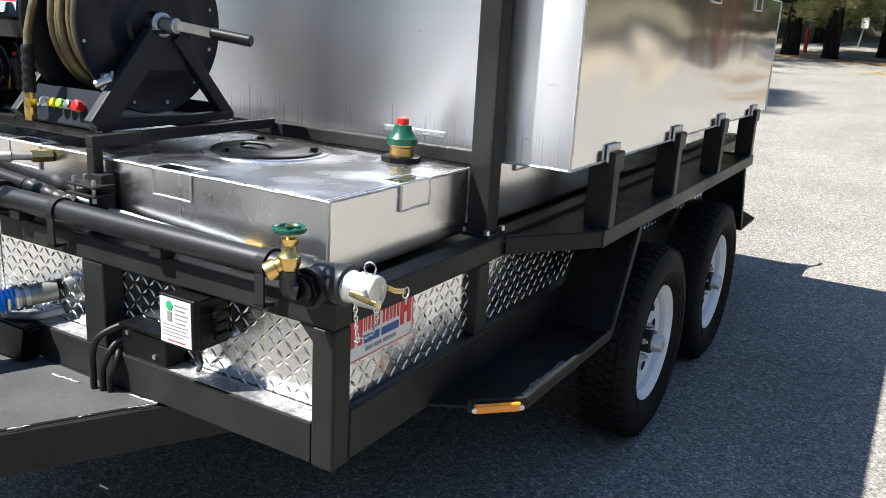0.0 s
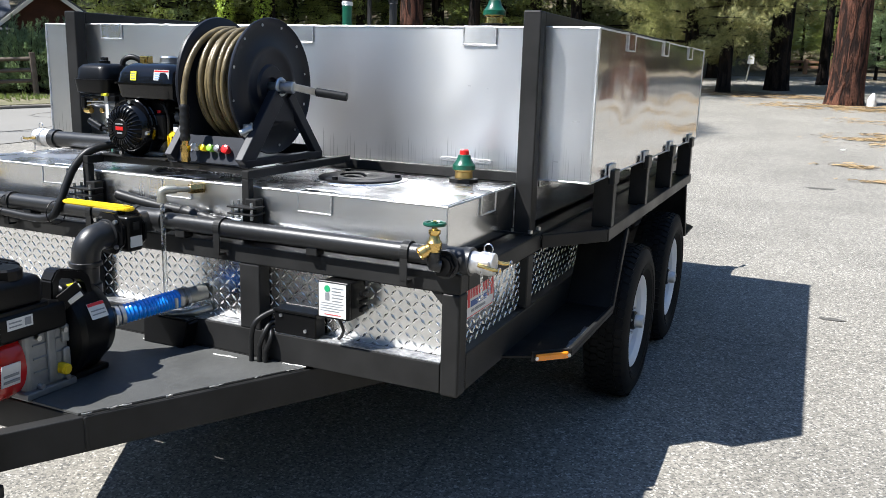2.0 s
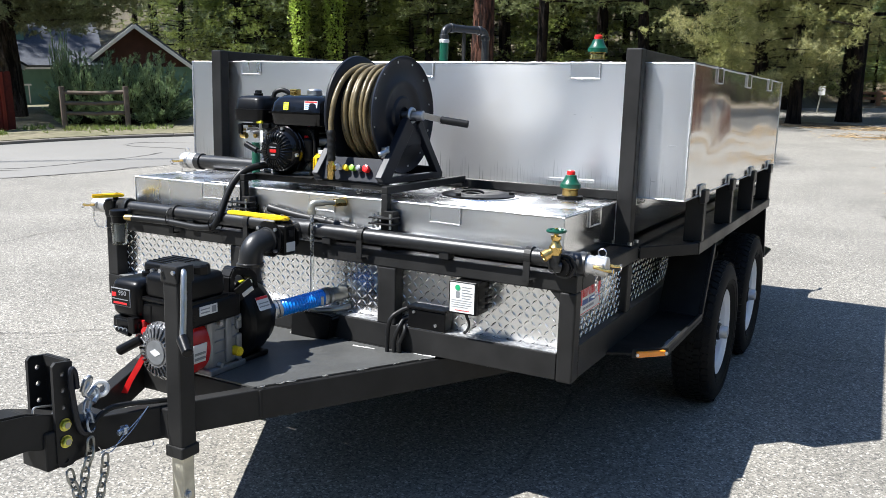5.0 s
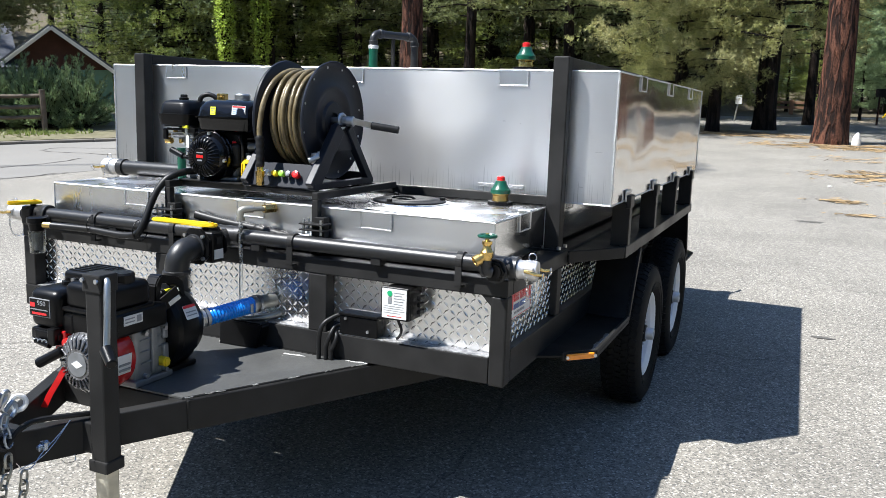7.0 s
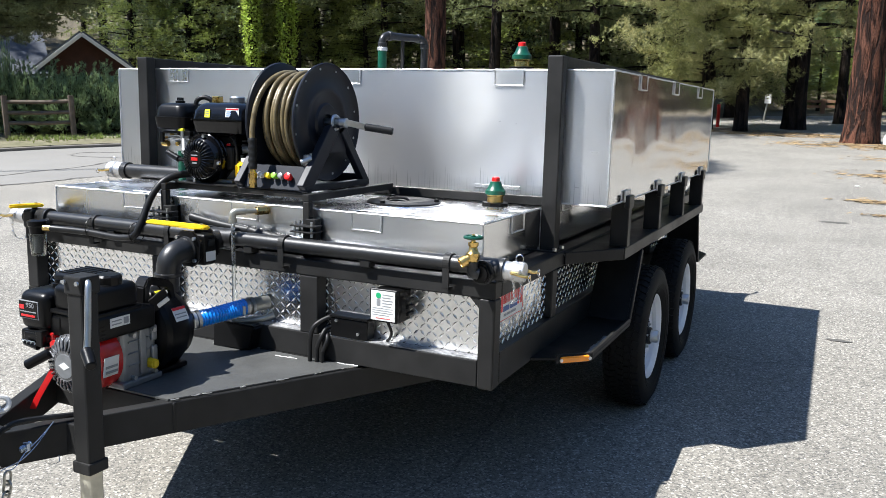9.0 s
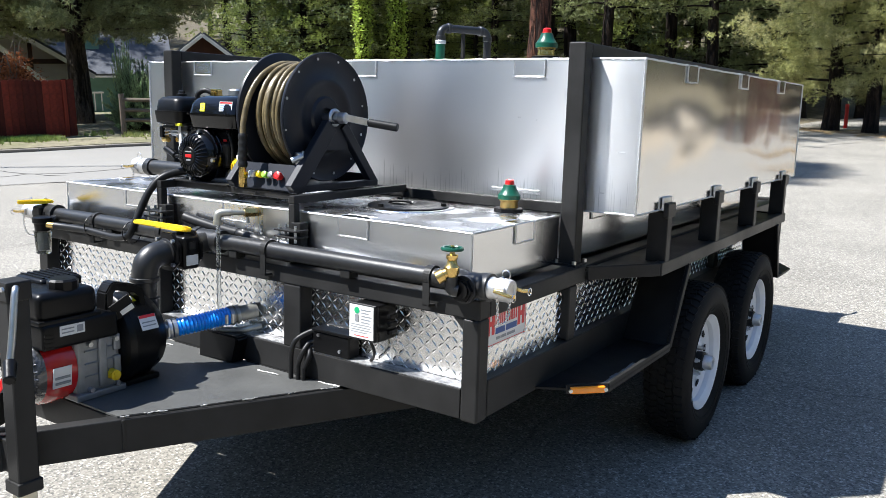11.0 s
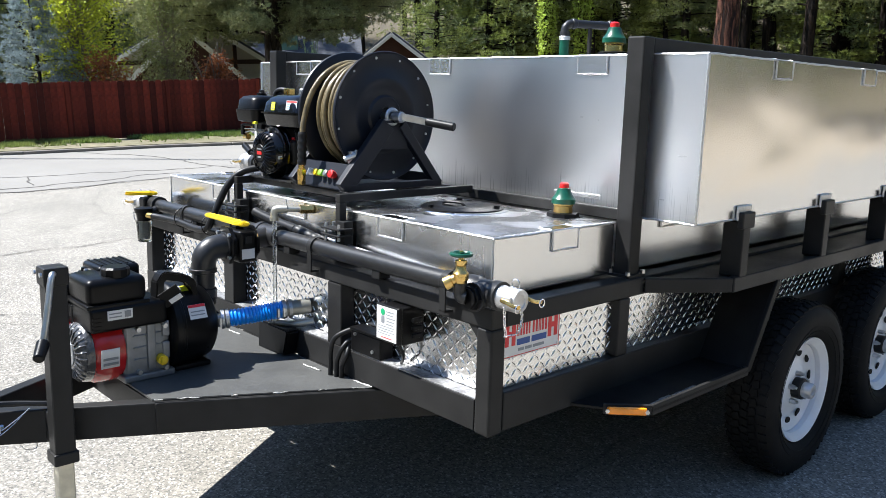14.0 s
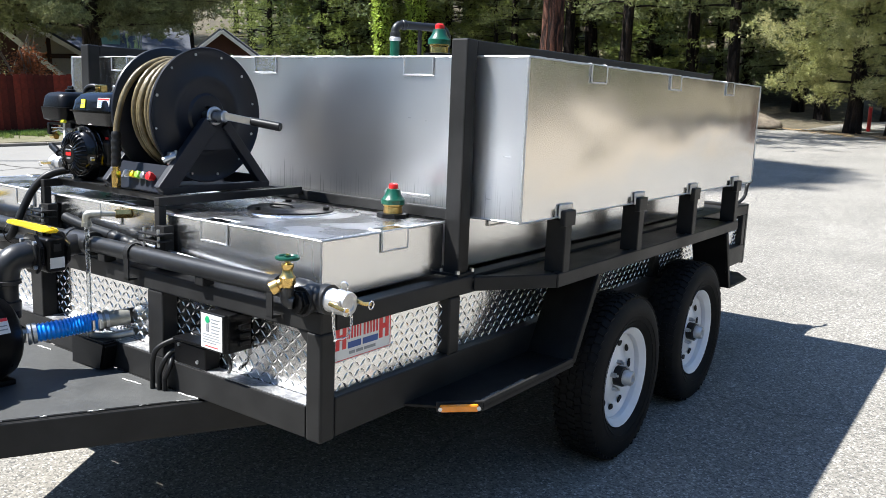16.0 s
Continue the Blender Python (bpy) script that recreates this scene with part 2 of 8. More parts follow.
def asphalt():
    m = bpy.data.materials.new("weathered_asphalt")
    m.use_nodes = True
    nt = m.node_tree
    n, l = nt.nodes, nt.links
    b = n["Principled BSDF"]
    b.inputs["Roughness"].default_value = 0.85
    tc = n.new("ShaderNodeTexCoord")
    big = n.new("ShaderNodeTexNoise")
    big.inputs["Scale"].default_value, big.inputs["Detail"].default_value, big.inputs["Roughness"].default_value = 0.7, 9, 0.66
    stone = n.new("ShaderNodeTexVoronoi")
    stone.inputs["Scale"].default_value = 125
    stone.inputs["Randomness"].default_value = 1.0
    mid = n.new("ShaderNodeTexNoise")
    mid.inputs["Scale"].default_value, mid.inputs["Detail"].default_value = 42, 6
    warp = n.new("ShaderNodeTexNoise")
    warp.inputs["Scale"].default_value, warp.inputs["Detail"].default_value = 0.45, 4
    for x in (big, stone, mid, warp):
        l.new(tc.outputs["Object"], x.inputs["Vector"])
    ramp = n.new("ShaderNodeValToRGB")
    e = ramp.color_ramp.elements
    e[0].position, e[0].color = 0.0, (0.085, 0.082, 0.076, 1)
    e[1].position, e[1].color = 1.0, (0.44, 0.415, 0.37, 1)
    for pos, col in ((0.35, (0.178, 0.166, 0.142, 1)), (0.84, (0.240, 0.224, 0.192, 1))):
        x = e.new(pos)
        x.color = col
    sep = n.new("ShaderNodeSeparateColor")
    l.new(stone.outputs["Color"], sep.inputs[0])
    l.new(sep.outputs[0], ramp.inputs[0])
    hs = n.new("ShaderNodeHueSaturation")
    v1 = n.new("ShaderNodeMapRange")
    v1.inputs[1].default_value, v1.inputs[2].default_value, v1.inputs[3].default_value, v1.inputs[4].default_value = 0.3, 0.7, 0.80, 1.20
    l.new(big.outputs[0], v1.inputs[0])
    v2 = n.new("ShaderNodeMapRange")
    v2.inputs[1].default_value, v2.inputs[2].default_value, v2.inputs[3].default_value, v2.inputs[4].default_value = 0.3, 0.7, 0.80, 1.18
    l.new(mid.outputs[0], v2.inputs[0])
    mul = n.new("ShaderNodeMath")
    mul.operation = "MULTIPLY"
    l.new(v1.outputs[0], mul.inputs[0])
    l.new(v2.outputs[0], mul.inputs[1])
    l.new(mul.outputs[0], hs.inputs["Value"])
    l.new(ramp.outputs[0], hs.inputs["Color"])
    # hairline cracks along the edges of big warped cells
    add = n.new("ShaderNodeMixRGB")
    add.blend_type = "ADD"
    add.inputs[0].default_value = 1.0
    l.new(tc.outputs["Object"], add.inputs[1])
    l.new(warp.outputs["Color"], add.inputs[2])
    crack = n.new("ShaderNodeTexVoronoi")
    crack.feature = "DISTANCE_TO_EDGE"
    crack.inputs["Scale"].default_value = 0.21
    l.new(add.outputs[0], crack.inputs["Vector"])
    thin = n.new("ShaderNodeMapRange")
    thin.inputs[1].default_value, thin.inputs[2].default_value, thin.inputs[3].default_value, thin.inputs[4].default_value = 0.0, 0.0024, 0.60, 1.0
    l.new(crack.outputs["Distance"], thin.inputs[0])
    dark = n.new("ShaderNodeMixRGB")
    dark.blend_type = "MULTIPLY"
    dark.inputs[0].default_value = 1.0
    l.new(hs.outputs[0], dark.inputs[1])
    l.new(thin.outputs[0], dark.inputs[2])
    l.new(dark.outputs[0], b.inputs["Base Color"])
    bp = n.new("ShaderNodeBump")
    bp.inputs["Strength"].default_value, bp.inputs["Distance"].default_value = 0.3, 0.004
    l.new(mid.outputs[0], bp.inputs["Height"])
    bp2 = n.new("ShaderNodeBump")
    bp2.inputs["Strength"].default_value, bp2.inputs["Distance"].default_value = 0.18, 0.003
    l.new(stone.outputs["Distance"], bp2.inputs["Height"])
    l.new(bp.outputs[0], bp2.inputs["Normal"])
    l.new(bp2.outputs[0], b.inputs["Normal"])
    return m


M_ASPHALT = asphalt()
M_STREET = mat("smooth_street_asphalt", (0.205, 0.197, 0.180), 0.85, var=0.12, scale=60, bump=0.3, bscale=120, bdist=0.003, second=(0.178, 0.171, 0.157), sscale=0.5)
M_CRACK = mat("crack_dirt", (0.06, 0.056, 0.05), 0.95, var=0.4, scale=20)
M_APRON = mat("tan_needle_covered_earth", (0.33, 0.275, 0.20), 0.95, var=0.3, scale=5, bump=0.6, bscale=25, bdist=0.02, second=(0.25, 0.205, 0.145), sscale=0.6)
M_DIRT = mat("pine_duff_dirt", (0.12, 0.096, 0.067), 0.95, var=0.45, scale=6, bump=0.8, bscale=25, bdist=0.03, second=(0.19, 0.155, 0.11), sscale=0.5)
M_VERGE = mat("pale_dry_verge_earth", (0.165, 0.145, 0.095), 0.95, var=0.4, scale=7, bump=0.7, bscale=30, bdist=0.02, second=(0.12, 0.115, 0.06), sscale=0.9)
M_FOREST = mat("shaded_forest_floor", (0.075, 0.062, 0.038), 0.95, var=0.45, scale=3, bump=0.8, bscale=14, bdist=0.04, second=(0.12, 0.10, 0.06), sscale=0.35)
M_KERB = mat("grey_concrete", (0.17, 0.15, 0.122), 0.9, var=0.2, scale=8, bump=0.5, bscale=50, second=(0.12, 0.112, 0.10))


def bark(name, plate, other, crack):
    """Thick conifer bark: long ragged plates of varied colour between dark furrows."""
    m = bpy.data.materials.new(name)
    m.use_nodes = True
    n, l = m.node_tree.nodes, m.node_tree.links
    b = n["Principled BSDF"]
    b.inputs["Roughness"].default_value, b.inputs["Specular IOR Level"].default_value = 0.9, 0.2
    tc = n.new("ShaderNodeTexCoord")

    def tex(scale, detail, stretch, distortion=0.0):
        mp = n.new("ShaderNodeMapping")
        mp.inputs["Scale"].default_value = stretch
        l.new(tc.outputs["Object"], mp.inputs[0])
        t = n.new("ShaderNodeTexNoise")
        t.inputs["Scale"].default_value, t.inputs["Detail"].default_value, t.inputs["Distortion"].default_value = scale, detail, distortion
        l.new(mp.outputs[0], t.inputs[0])
        return t.outputs[0]

    def ramp(src, a, c, lo=0.0, hi=1.0):
        r = n.new("ShaderNodeMapRange")
        r.inputs[1].default_value, r.inputs[2].default_value, r.inputs[3].default_value, r.inputs[4].default_value = a, c, lo, hi
        l.new(src, r.inputs[0])
        return r.outputs[0]

    fur = ramp(tex(9, 7, (1, 1, 0.17), 0.7), 0.40, 0.56)
    patch = ramp(tex(3.2, 3, (1, 1, 0.45)), 0.35, 0.65)
    fine = tex(46, 5, (1, 1, 0.45))
    mix = n.new("ShaderNodeMixRGB")
    mix.inputs[1].default_value, mix.inputs[2].default_value = (*plate, 1), (*other, 1)
    l.new(patch, mix.inputs[0])
    out = n.new("ShaderNodeMixRGB")
    out.inputs[1].default_value = (*crack, 1)
    l.new(fur, out.inputs[0])
    l.new(mix.outputs[0], out.inputs[2])
    hs = n.new("ShaderNodeHueSaturation")
    l.new(ramp(fine, 0.3, 0.7, 0.5, 1.45), hs.inputs["Value"])
    l.new(out.outputs[0], hs.inputs["Color"])
    l.new(hs.outputs[0], b.inputs["Base Color"])
    bp = n.new("ShaderNodeBump")
    bp.inputs["Strength"].default_value, bp.inputs["Distance"].default_value = 1.0, 0.06
    l.new(fur, bp.inputs["Height"])
    bp2 = n.new("ShaderNodeBump")
    bp2.inputs["Strength"].default_value, bp2.inputs["Distance"].default_value = 0.7, 0.014
    l.new(fine, bp2.inputs["Height"])
    l.new(bp.outputs[0], bp2.inputs["Normal"])
    l.new(bp2.outputs[0], b.inputs["Normal"])
    return m


M_BARK = bark("orange_brown_plated_bark", (0.135, 0.056, 0.034), (0.085, 0.040, 0.027), (0.016, 0.009, 0.007))
# the shade of the crowns is put into this furrowed bark's dark colour
M_BARKSHADE = bark("shade_darkened_furrowed_bark", (0.030, 0.021, 0.016), (0.016, 0.012, 0.010), (0.004, 0.003, 0.0025))
M_BARKGREY = bark("grey_brown_old_bark", (0.105, 0.080, 0.062), (0.070, 0.054, 0.043), (0.018, 0.013, 0.010))
M_TWIG = mat("grey_twig", (0.20, 0.17, 0.13), 0.9, var=0.3, scale=8)


def foliage(name, col, second, island=0.45, sss=0.25):
    m = mat(name, col, 0.55, var=0.3, scale=1.6, second=second, sscale=0.45, island=island)
    nt = m.node_tree
    b = nt.nodes["Principled BSDF"]
    tr = nt.nodes.new("ShaderNodeBsdfTranslucent")
    mx = nt.nodes.new("ShaderNodeMixShader")
    mx.inputs[0].default_value = sss
    src = b.inputs["Base Color"].links[0].from_socket
    nt.links.new(src, tr.inputs[0])
    nt.links.new(b.outputs[0], mx.inputs[1])
    nt.links.new(tr.outputs[0], mx.inputs[2])
    nt.links.new(mx.outputs[0], nt.nodes["Material Output"].inputs[0])
    return m


M_NEEDLE = foliage("pine_needles", (0.31, 0.325, 0.11), (0.43, 0.41, 0.19))
M_NEEDLEDARK = foliage("dark_conifer_needles", (0.115, 0.16, 0.065), (0.20, 0.225, 0.085))
M_NEEDLEMID = foliage("woodland_pine_needles", (0.17, 0.20, 0.075), (0.26, 0.275, 0.11))
M_ELDER = foliage("grey_green_old_pine_needles", (0.26, 0.29, 0.13), (0.33, 0.34, 0.16))
M_CEDAR = foliage("cedar_sprays", (0.20, 0.25, 0.055), (0.28, 0.31, 0.08))
M_WILLOW = foliage("grey_green_feathery_leaves", (0.25, 0.28, 0.09), (0.31, 0.32, 0.12), 0.25)
M_JUNIPER = foliage("blue_green_juniper", (0.21, 0.29, 0.14), (0.29, 0.37, 0.18))
M_SPRUCE = foliage("blue_spruce_needles", (0.22, 0.28, 0.29), (0.28, 0.34, 0.35))
M_POPLAR = foliage("fresh_green_leaves", (0.33, 0.44, 0.06), (0.42, 0.52, 0.09), 0.35, 0.4)
M_MAPLE = foliage("yellow_green_spring_leaves", (0.46, 0.52, 0.035), (0.55, 0.60, 0.06), 0.3, 0.45)
M_REDLEAF = foliage("red_brown_leaves", (0.30, 0.085, 0.03), (0.36, 0.15, 0.05), 0.4, 0.35)
M_GRASS = foliage("verge_grass", (0.11, 0.20, 0.035), (0.22, 0.25, 0.07), 0.4, 0.3)
M_FENCE = mat("red_brown_stained_boards", (0.108, 0.016, 0.0085), 0.75, spec=0.2, var=0.3, scale=3, obj=0.55, second=(0.085, 0.014, 0.008), sscale=1.2, bump=0.3, bscale=30, stretch=(4, 4, 0.5))
M_WARMWOOD = mat("warm_brown_timber", (0.21, 0.115, 0.065), 0.85, var=0.25, scale=8, bump=0.4, bscale=40)
M_RAILWOOD = mat("weathered_rail_wood", (0.11, 0.085, 0.065), 0.9, var=0.3, scale=8, bump=0.5, bscale=40)
M_ROOF = mat("grey_shingle", (0.050, 0.055, 0.068), 0.9, var=0.3, scale=10, bump=0.5, bscale=30, second=(0.062, 0.067, 0.08))
M_TEAL = mat("green_siding", (0.13, 0.24, 0.19), 0.7, var=0.1, scale=3, bump=0.2, bscale=20, second=(0.11, 0.21, 0.165))
M_BROWNSIDE = mat("brown_board_siding", (0.045, 0.014, 0.009), 0.8, var=0.25, scale=4, bump=0.3, bscale=20)
M_CREAM = mat("cream_stucco", (0.55, 0.50, 0.40), 0.85, var=0.08, scale=6, bump=0.3, bscale=40)
M_TRIM = mat("white_trim", (0.70, 0.69, 0.66), 0.6, var=0.05, scale=6)
M_TIMBER = mat("dark_timber", (0.06, 0.03, 0.018), 0.8, var=0.2, scale=8)
M_PANE = mat("window_glass", (0.02, 0.025, 0.03), 0.08, var=0.05, scale=3)
M_LITTER = mat("fallen_needles", (0.33, 0.235, 0.12), 0.9, var=0.3, scale=9, island=0.5, second=(0.24, 0.165, 0.085), sscale=3)
M_CHIP = mat("pale_stone", (0.66, 0.65, 0.61), 0.85, var=0.2, scale=12, bump=0.5, bscale=30, bdist=0.01)
M_CONE = mat("brown_cone_scales", (0.105, 0.050, 0.028), 0.8, var=0.35, scale=30, second=(0.16, 0.085, 0.05), sscale=14)
M_STAIN = mat("dark_damp_stain", (0.085, 0.080, 0.072), 0.8, var=0.3, scale=40)
M_YELLOWZINC = mat("yellow_zinc", (0.58, 0.56, 0.13), 0.34, 1.0, var=0.2, scale=60, rvar=0.1)

# ---- builders ----
def fall(x, y):
    """How far the lot drops away behind the trailer for drainage."""
    t = min(1.0, max(0.0, (x + 6.0) / 4.5))
    return -(0.026 * min(3.3, max(0.0, y - 1.2)) + 0.0045 * min(30.0, max(0.0, y - 4.5))) * t * t * (3 - 2 * t)


TILT = pose(0, -0.0303, 0, -3.0)      # the trailer stands nose-up on its jack
UP = Vector((0, 0, 1))
BASES = {}


def local(x, y, z):
    """A world place in the trailer's own axes."""
    return TILT.inverted() @ Vector((x, y, z))


def thing(name, label, category, m=None, base=(0, 0, 0), group="", kind=""):
    """An empty at base (in the axes of m) that carries parts given in the axes of m."""
    e = new(name)
    e.empty_display_size = 0.1
    m = Matrix() if m is None else m
    e.matrix_world = m @ Matrix.Translation(base)
    BASES[e.name] = Vector(base)
    tagged(e, label, category, group, kind)
    return e


def part(name, bm, material, parent, label="", smooth=False, angle=40):
    me = bpy.data.meshes.new(name)
    bmesh.ops.recalc_face_normals(bm, faces=bm.faces)
    base = BASES.get(parent.name, Vector())
    if base.length:
        bmesh.ops.translate(bm, verts=bm.verts, vec=-base)
    if smooth:
        for f in bm.faces:
            f.smooth = True
        for e in bm.edges:
            if len(e.link_faces) == 2 and e.calc_face_angle(0) > radians(angle):
                e.smooth = False
    bm.to_mesh(me)
    bm.free()
    me.materials.append(material)
    ob = new(name, me)
    ob.parent = parent
    BASES[ob.name] = base
    if label:
        tagged(ob, label)
    return ob


def box(bm, x0, x1, y0, y1, z0, z1, bevel=0.0, seg=2, m=None):
    r = bmesh.ops.create_cube(bm, size=1.0)
    vs = r["verts"]
    for v in vs:
        v.co = Vector(((x0 + x1) / 2 + v.co.x * (x1 - x0), (y0 + y1) / 2 + v.co.y * (y1 - y0), (z0 + z1) / 2 + v.co.z * (z1 - z0)))
    if m is not None:
        bmesh.ops.transform(bm, matrix=m, verts=vs)
    if bevel:
        es = list({e for v in vs for e in v.link_edges})
        bmesh.ops.bevel(bm, geom=es, offset=bevel, segments=seg, affect="EDGES", profile=0.5)


def B(*a, bevel=0.0, seg=2, m=None):
    bm = bmesh.new()
    box(bm, *a, bevel=bevel, seg=seg, m=m)
    return bm


def frame_to(p0, p1):
    p0, p1 = Vector(p0), Vector(p1)
    d = p1 - p0
    q = d.to_track_quat("Z", "X" if abs(d.normalized().z) > 0.95 else "Y")
    return Matrix.Translation(p0) @ q.to_matrix().to_4x4(), d.length


def beam(bm, p0, p1, w, h, bevel=0.004, roll=0.0):
    """A square bar from p0 to p1, w across and h high."""
    p0, p1 = Vector(p0), Vector(p1)
    d = (p1 - p0).normalized()
    side = d.cross(UP)
    side = Vector((1, 0, 0)) if side.length < 1e-3 else side.normalized()
    up = side.cross(d).normalized()
    m = Matrix((( *side, 0), (*d, 0), (*up, 0), (0, 0, 0, 1))).transposed()
    m.translation = p0
    m = m @ pose(0, 0, 0, 0, roll, 0)
    box(bm, -w / 2, w / 2, 0, (p1 - p0).length, -h / 2, h / 2, bevel=bevel, seg=2, m=m)


def BM(p0, p1, w, h, bevel=0.004, roll=0.0):
    bm = bmesh.new()
    beam(bm, p0, p1, w, h, bevel, roll)
    return bm


def lathe(bm, profile, p0, p1, seg=24, close=True):
    """Turns (distance along, radius) pairs round the line from p0 towards p1."""
    m, _ = frame_to(p0, p1)
    rings = []
    for z, r in profile:
        rings.append([bm.verts.new(m @ Vector((r * math.cos(2 * math.pi * k / seg), r * math.sin(2 * math.pi * k / seg), z))) for k in range(seg)])
    for a, b in zip(rings, rings[1:]):
        for k in range(seg):
            bm.faces.new((a[k], a[(k + 1) % seg], b[(k + 1) % seg], b[k]))
    if close:
        bm.faces.new(rings[0][::-1])
        bm.faces.new(rings[-1])


def L(profile, p0, p1, seg=24, close=True):
    bm = bmesh.new()
    lathe(bm, profile, p0, p1, seg, close)
    return bm


def rod(bm, p0, p1, r, seg=16, r2=None, bev=0.0):
    n = (Vector(p1) - Vector(p0)).length
    r2 = r if r2 is None else r2
    prof = [(0, r), (n, r2)] if not bev else [(0, r - bev), (bev, r), (n - bev, r2), (n, r2 - bev)]
    lathe(bm, prof, p0, p1, seg)


def R(p0, p1, r, seg=16, r2=None, bev=0.0):
    bm = bmesh.new()
    rod(bm, p0, p1, r, seg, r2, bev)
    return bm


def smooth_path(pts, n=8):
    """A Catmull-Rom line through pts."""
    p = [Vector(q) for q in pts]
    p = [p[0] * 2 - p[1]] + p + [p[-1] * 2 - p[-2]]
    out = []
    for i in range(1, len(p) - 2):
        for k in range(n):
            t = k / n
            a, b, c, d = p[i - 1], p[i], p[i + 1], p[i + 2]
            out.append(0.5 * (2 * b + (c - a) * t + (2 * a - 5 * b + 4 * c - d) * t * t + (3 * b - a - 3 * c + d) * t ** 3))
    out.append(p[-2])
    return out


def sweep(bm, pts, r, seg=10, closed=False, radii=None):
    pts = [Vector(p) for p in pts]
    rings = []
    normal = None
    n = len(pts)
    for i, p in enumerate(pts):
        a = pts[(i - 1) % n] if (closed or i) else p
        b = pts[(i + 1) % n] if (closed or i < n - 1) else p
        d = (b - a).normalized()
        if normal is None:
            normal = d.orthogonal().normalized()
        normal = (normal - d * normal.dot(d)).normalized()
        other = d.cross(normal)
        rr = radii[i] if radii else r
        rings.append([bm.verts.new(p + rr * (math.cos(2 * math.pi * k / seg) * normal + math.sin(2 * math.pi * k / seg) * other)) for k in range(seg)])
    pairs = list(zip(rings, rings[1:])) + ([(rings[-1], rings[0])] if closed else [])
    for a, b in pairs:
        for k in range(seg):
            bm.faces.new((a[k], a[(k + 1) % seg], b[(k + 1) % seg], b[k]))
    if not closed:
        bm.faces.new(rings[0][::-1])
        bm.faces.new(rings[-1])


def S(pts, r, seg=10, closed=False, radii=None):
    bm = bmesh.new()
    sweep(bm, pts, r, seg, closed, radii)
    return bm


def prism(bm, poly, m, depth, bevel=0.0):
    """A plate: the 2D outline poly in the xy plane of m, depth thick along its z."""
    lo = [bm.verts.new(m @ Vector((x, y, 0))) for x, y in poly]
    hi = [bm.verts.new(m @ Vector((x, y, depth))) for x, y in poly]
    fs = [bm.faces.new(lo[::-1]), bm.faces.new(hi)]
    k = len(poly)
    for i in range(k):
        fs.append(bm.faces.new((lo[i], lo[(i + 1) % k], hi[(i + 1) % k], hi[i])))
    if bevel:
        bmesh.ops.bevel(bm, geom=list({e for f in fs for e in f.edges}), offset=bevel, segments=2, affect="EDGES")


def PR(poly, m, depth, bevel=0.0):
    bm = bmesh.new()
    prism(bm, poly, m, depth, bevel)
    return bm


def axes(origin, x, y):
    """A pose from an origin and two directions of its plane."""
    x, y = Vector(x).normalized(), Vector(y).normalized()
    z = x.cross(y)
    m = Matrix(((*x, 0), (*y, 0), (*z, 0), (0, 0, 0, 1))).transposed()
    m.translation = origin
    return m


def bolt(bm, p, way, r=0.008, h=0.006):
    p, way = Vector(p), Vector(way).normalized()
    rod(bm, p, p + way * h, r, 6)


def joined(*makers):
    bm = bmesh.new()
    for f in makers:
        f(bm)
    return bm


def torus(bm, c, axis, R_, r, seg=24, sub=8):
    m, _ = frame_to(c, Vector(c) + Vector(axis))
    pts = [m @ Vector((R_ * math.cos(2 * math.pi * k / seg), R_ * math.sin(2 * math.pi * k / seg), 0)) for k in range(seg)]
    sweep(bm, pts, r, sub, closed=True)


def loft(bm, rings, seg=5):
    """A body through rounded rectangles (z, x0, x1, y0, y1, corner radius), bottom to top, closed at both ends."""
    loops = []
    for z, x0, x1, y0, y1, r in rings:
        loop = []
        for cx, cy, a0 in ((x1 - r, y1 - r, 0), (x0 + r, y1 - r, 90), (x0 + r, y0 + r, 180), (x1 - r, y0 + r, 270)):
            for k in range(seg + 1):
                a = radians(a0 + 90 * k / seg)
                loop.append(bm.verts.new((cx + r * math.cos(a), cy + r * math.sin(a), z)))
        loops.append(loop)
    for a, b in zip(loops, loops[1:]):
        for k in range(len(a)):
            bm.faces.new((a[k], a[(k + 1) % len(a)], b[(k + 1) % len(a)], b[k]))
    bm.faces.new(loops[0][::-1])
    bm.faces.new(loops[-1])


def LO(rings, seg=5):
    bm = bmesh.new()
    loft(bm, rings, seg)
    return bm


# ---- the trailer: x to its right, y to its rear, z up from the ground under its front ----
XR, XL, XC = 1.115, -1.175, -0.03       # outer faces of the frame and its middle
FX = lambda x: 2 * XC - x               # the same place on the other side
Z0, Z1, Z2, Z3 = 0.583, 0.675, 0.894, 0.955   # bottom beam, opening, top beam
YR = 3.87
trailer = thing("utility_trailer", "black painted steel tandem axle trailer with tread plate panels", "trailer", TILT, (XC, 1.6, 0.0))

part("bottom_beam", B(XL, XR - 0.06, 0.0, 0.06, Z0, Z1, bevel=0.0025), M_STEEL, trailer)
part("top_beam", B(XL, XR, 0.0, 0.06, Z2, Z3, bevel=0.005), M_STEEL, trailer)
part("corner_post", B(XR - 0.06, XR, 0.0, 0.06, Z0 - 0.006, Z2, bevel=0.008, seg=3), M_STEEL, trailer)
part("corner_gusset", PR([(0, 0), (0, 0.035), (-0.035, 0.035)], axes((XR - 0.06, 0.055, Z2 - 0.035), (1, 0, 0), (0, 0, 1)), 0.05), M_STEEL, trailer)
part("corner_post", B(XL, XL + 0.065, 0.001, 0.06, Z1, Z2, bevel=0.005), M_STEEL, trailer)
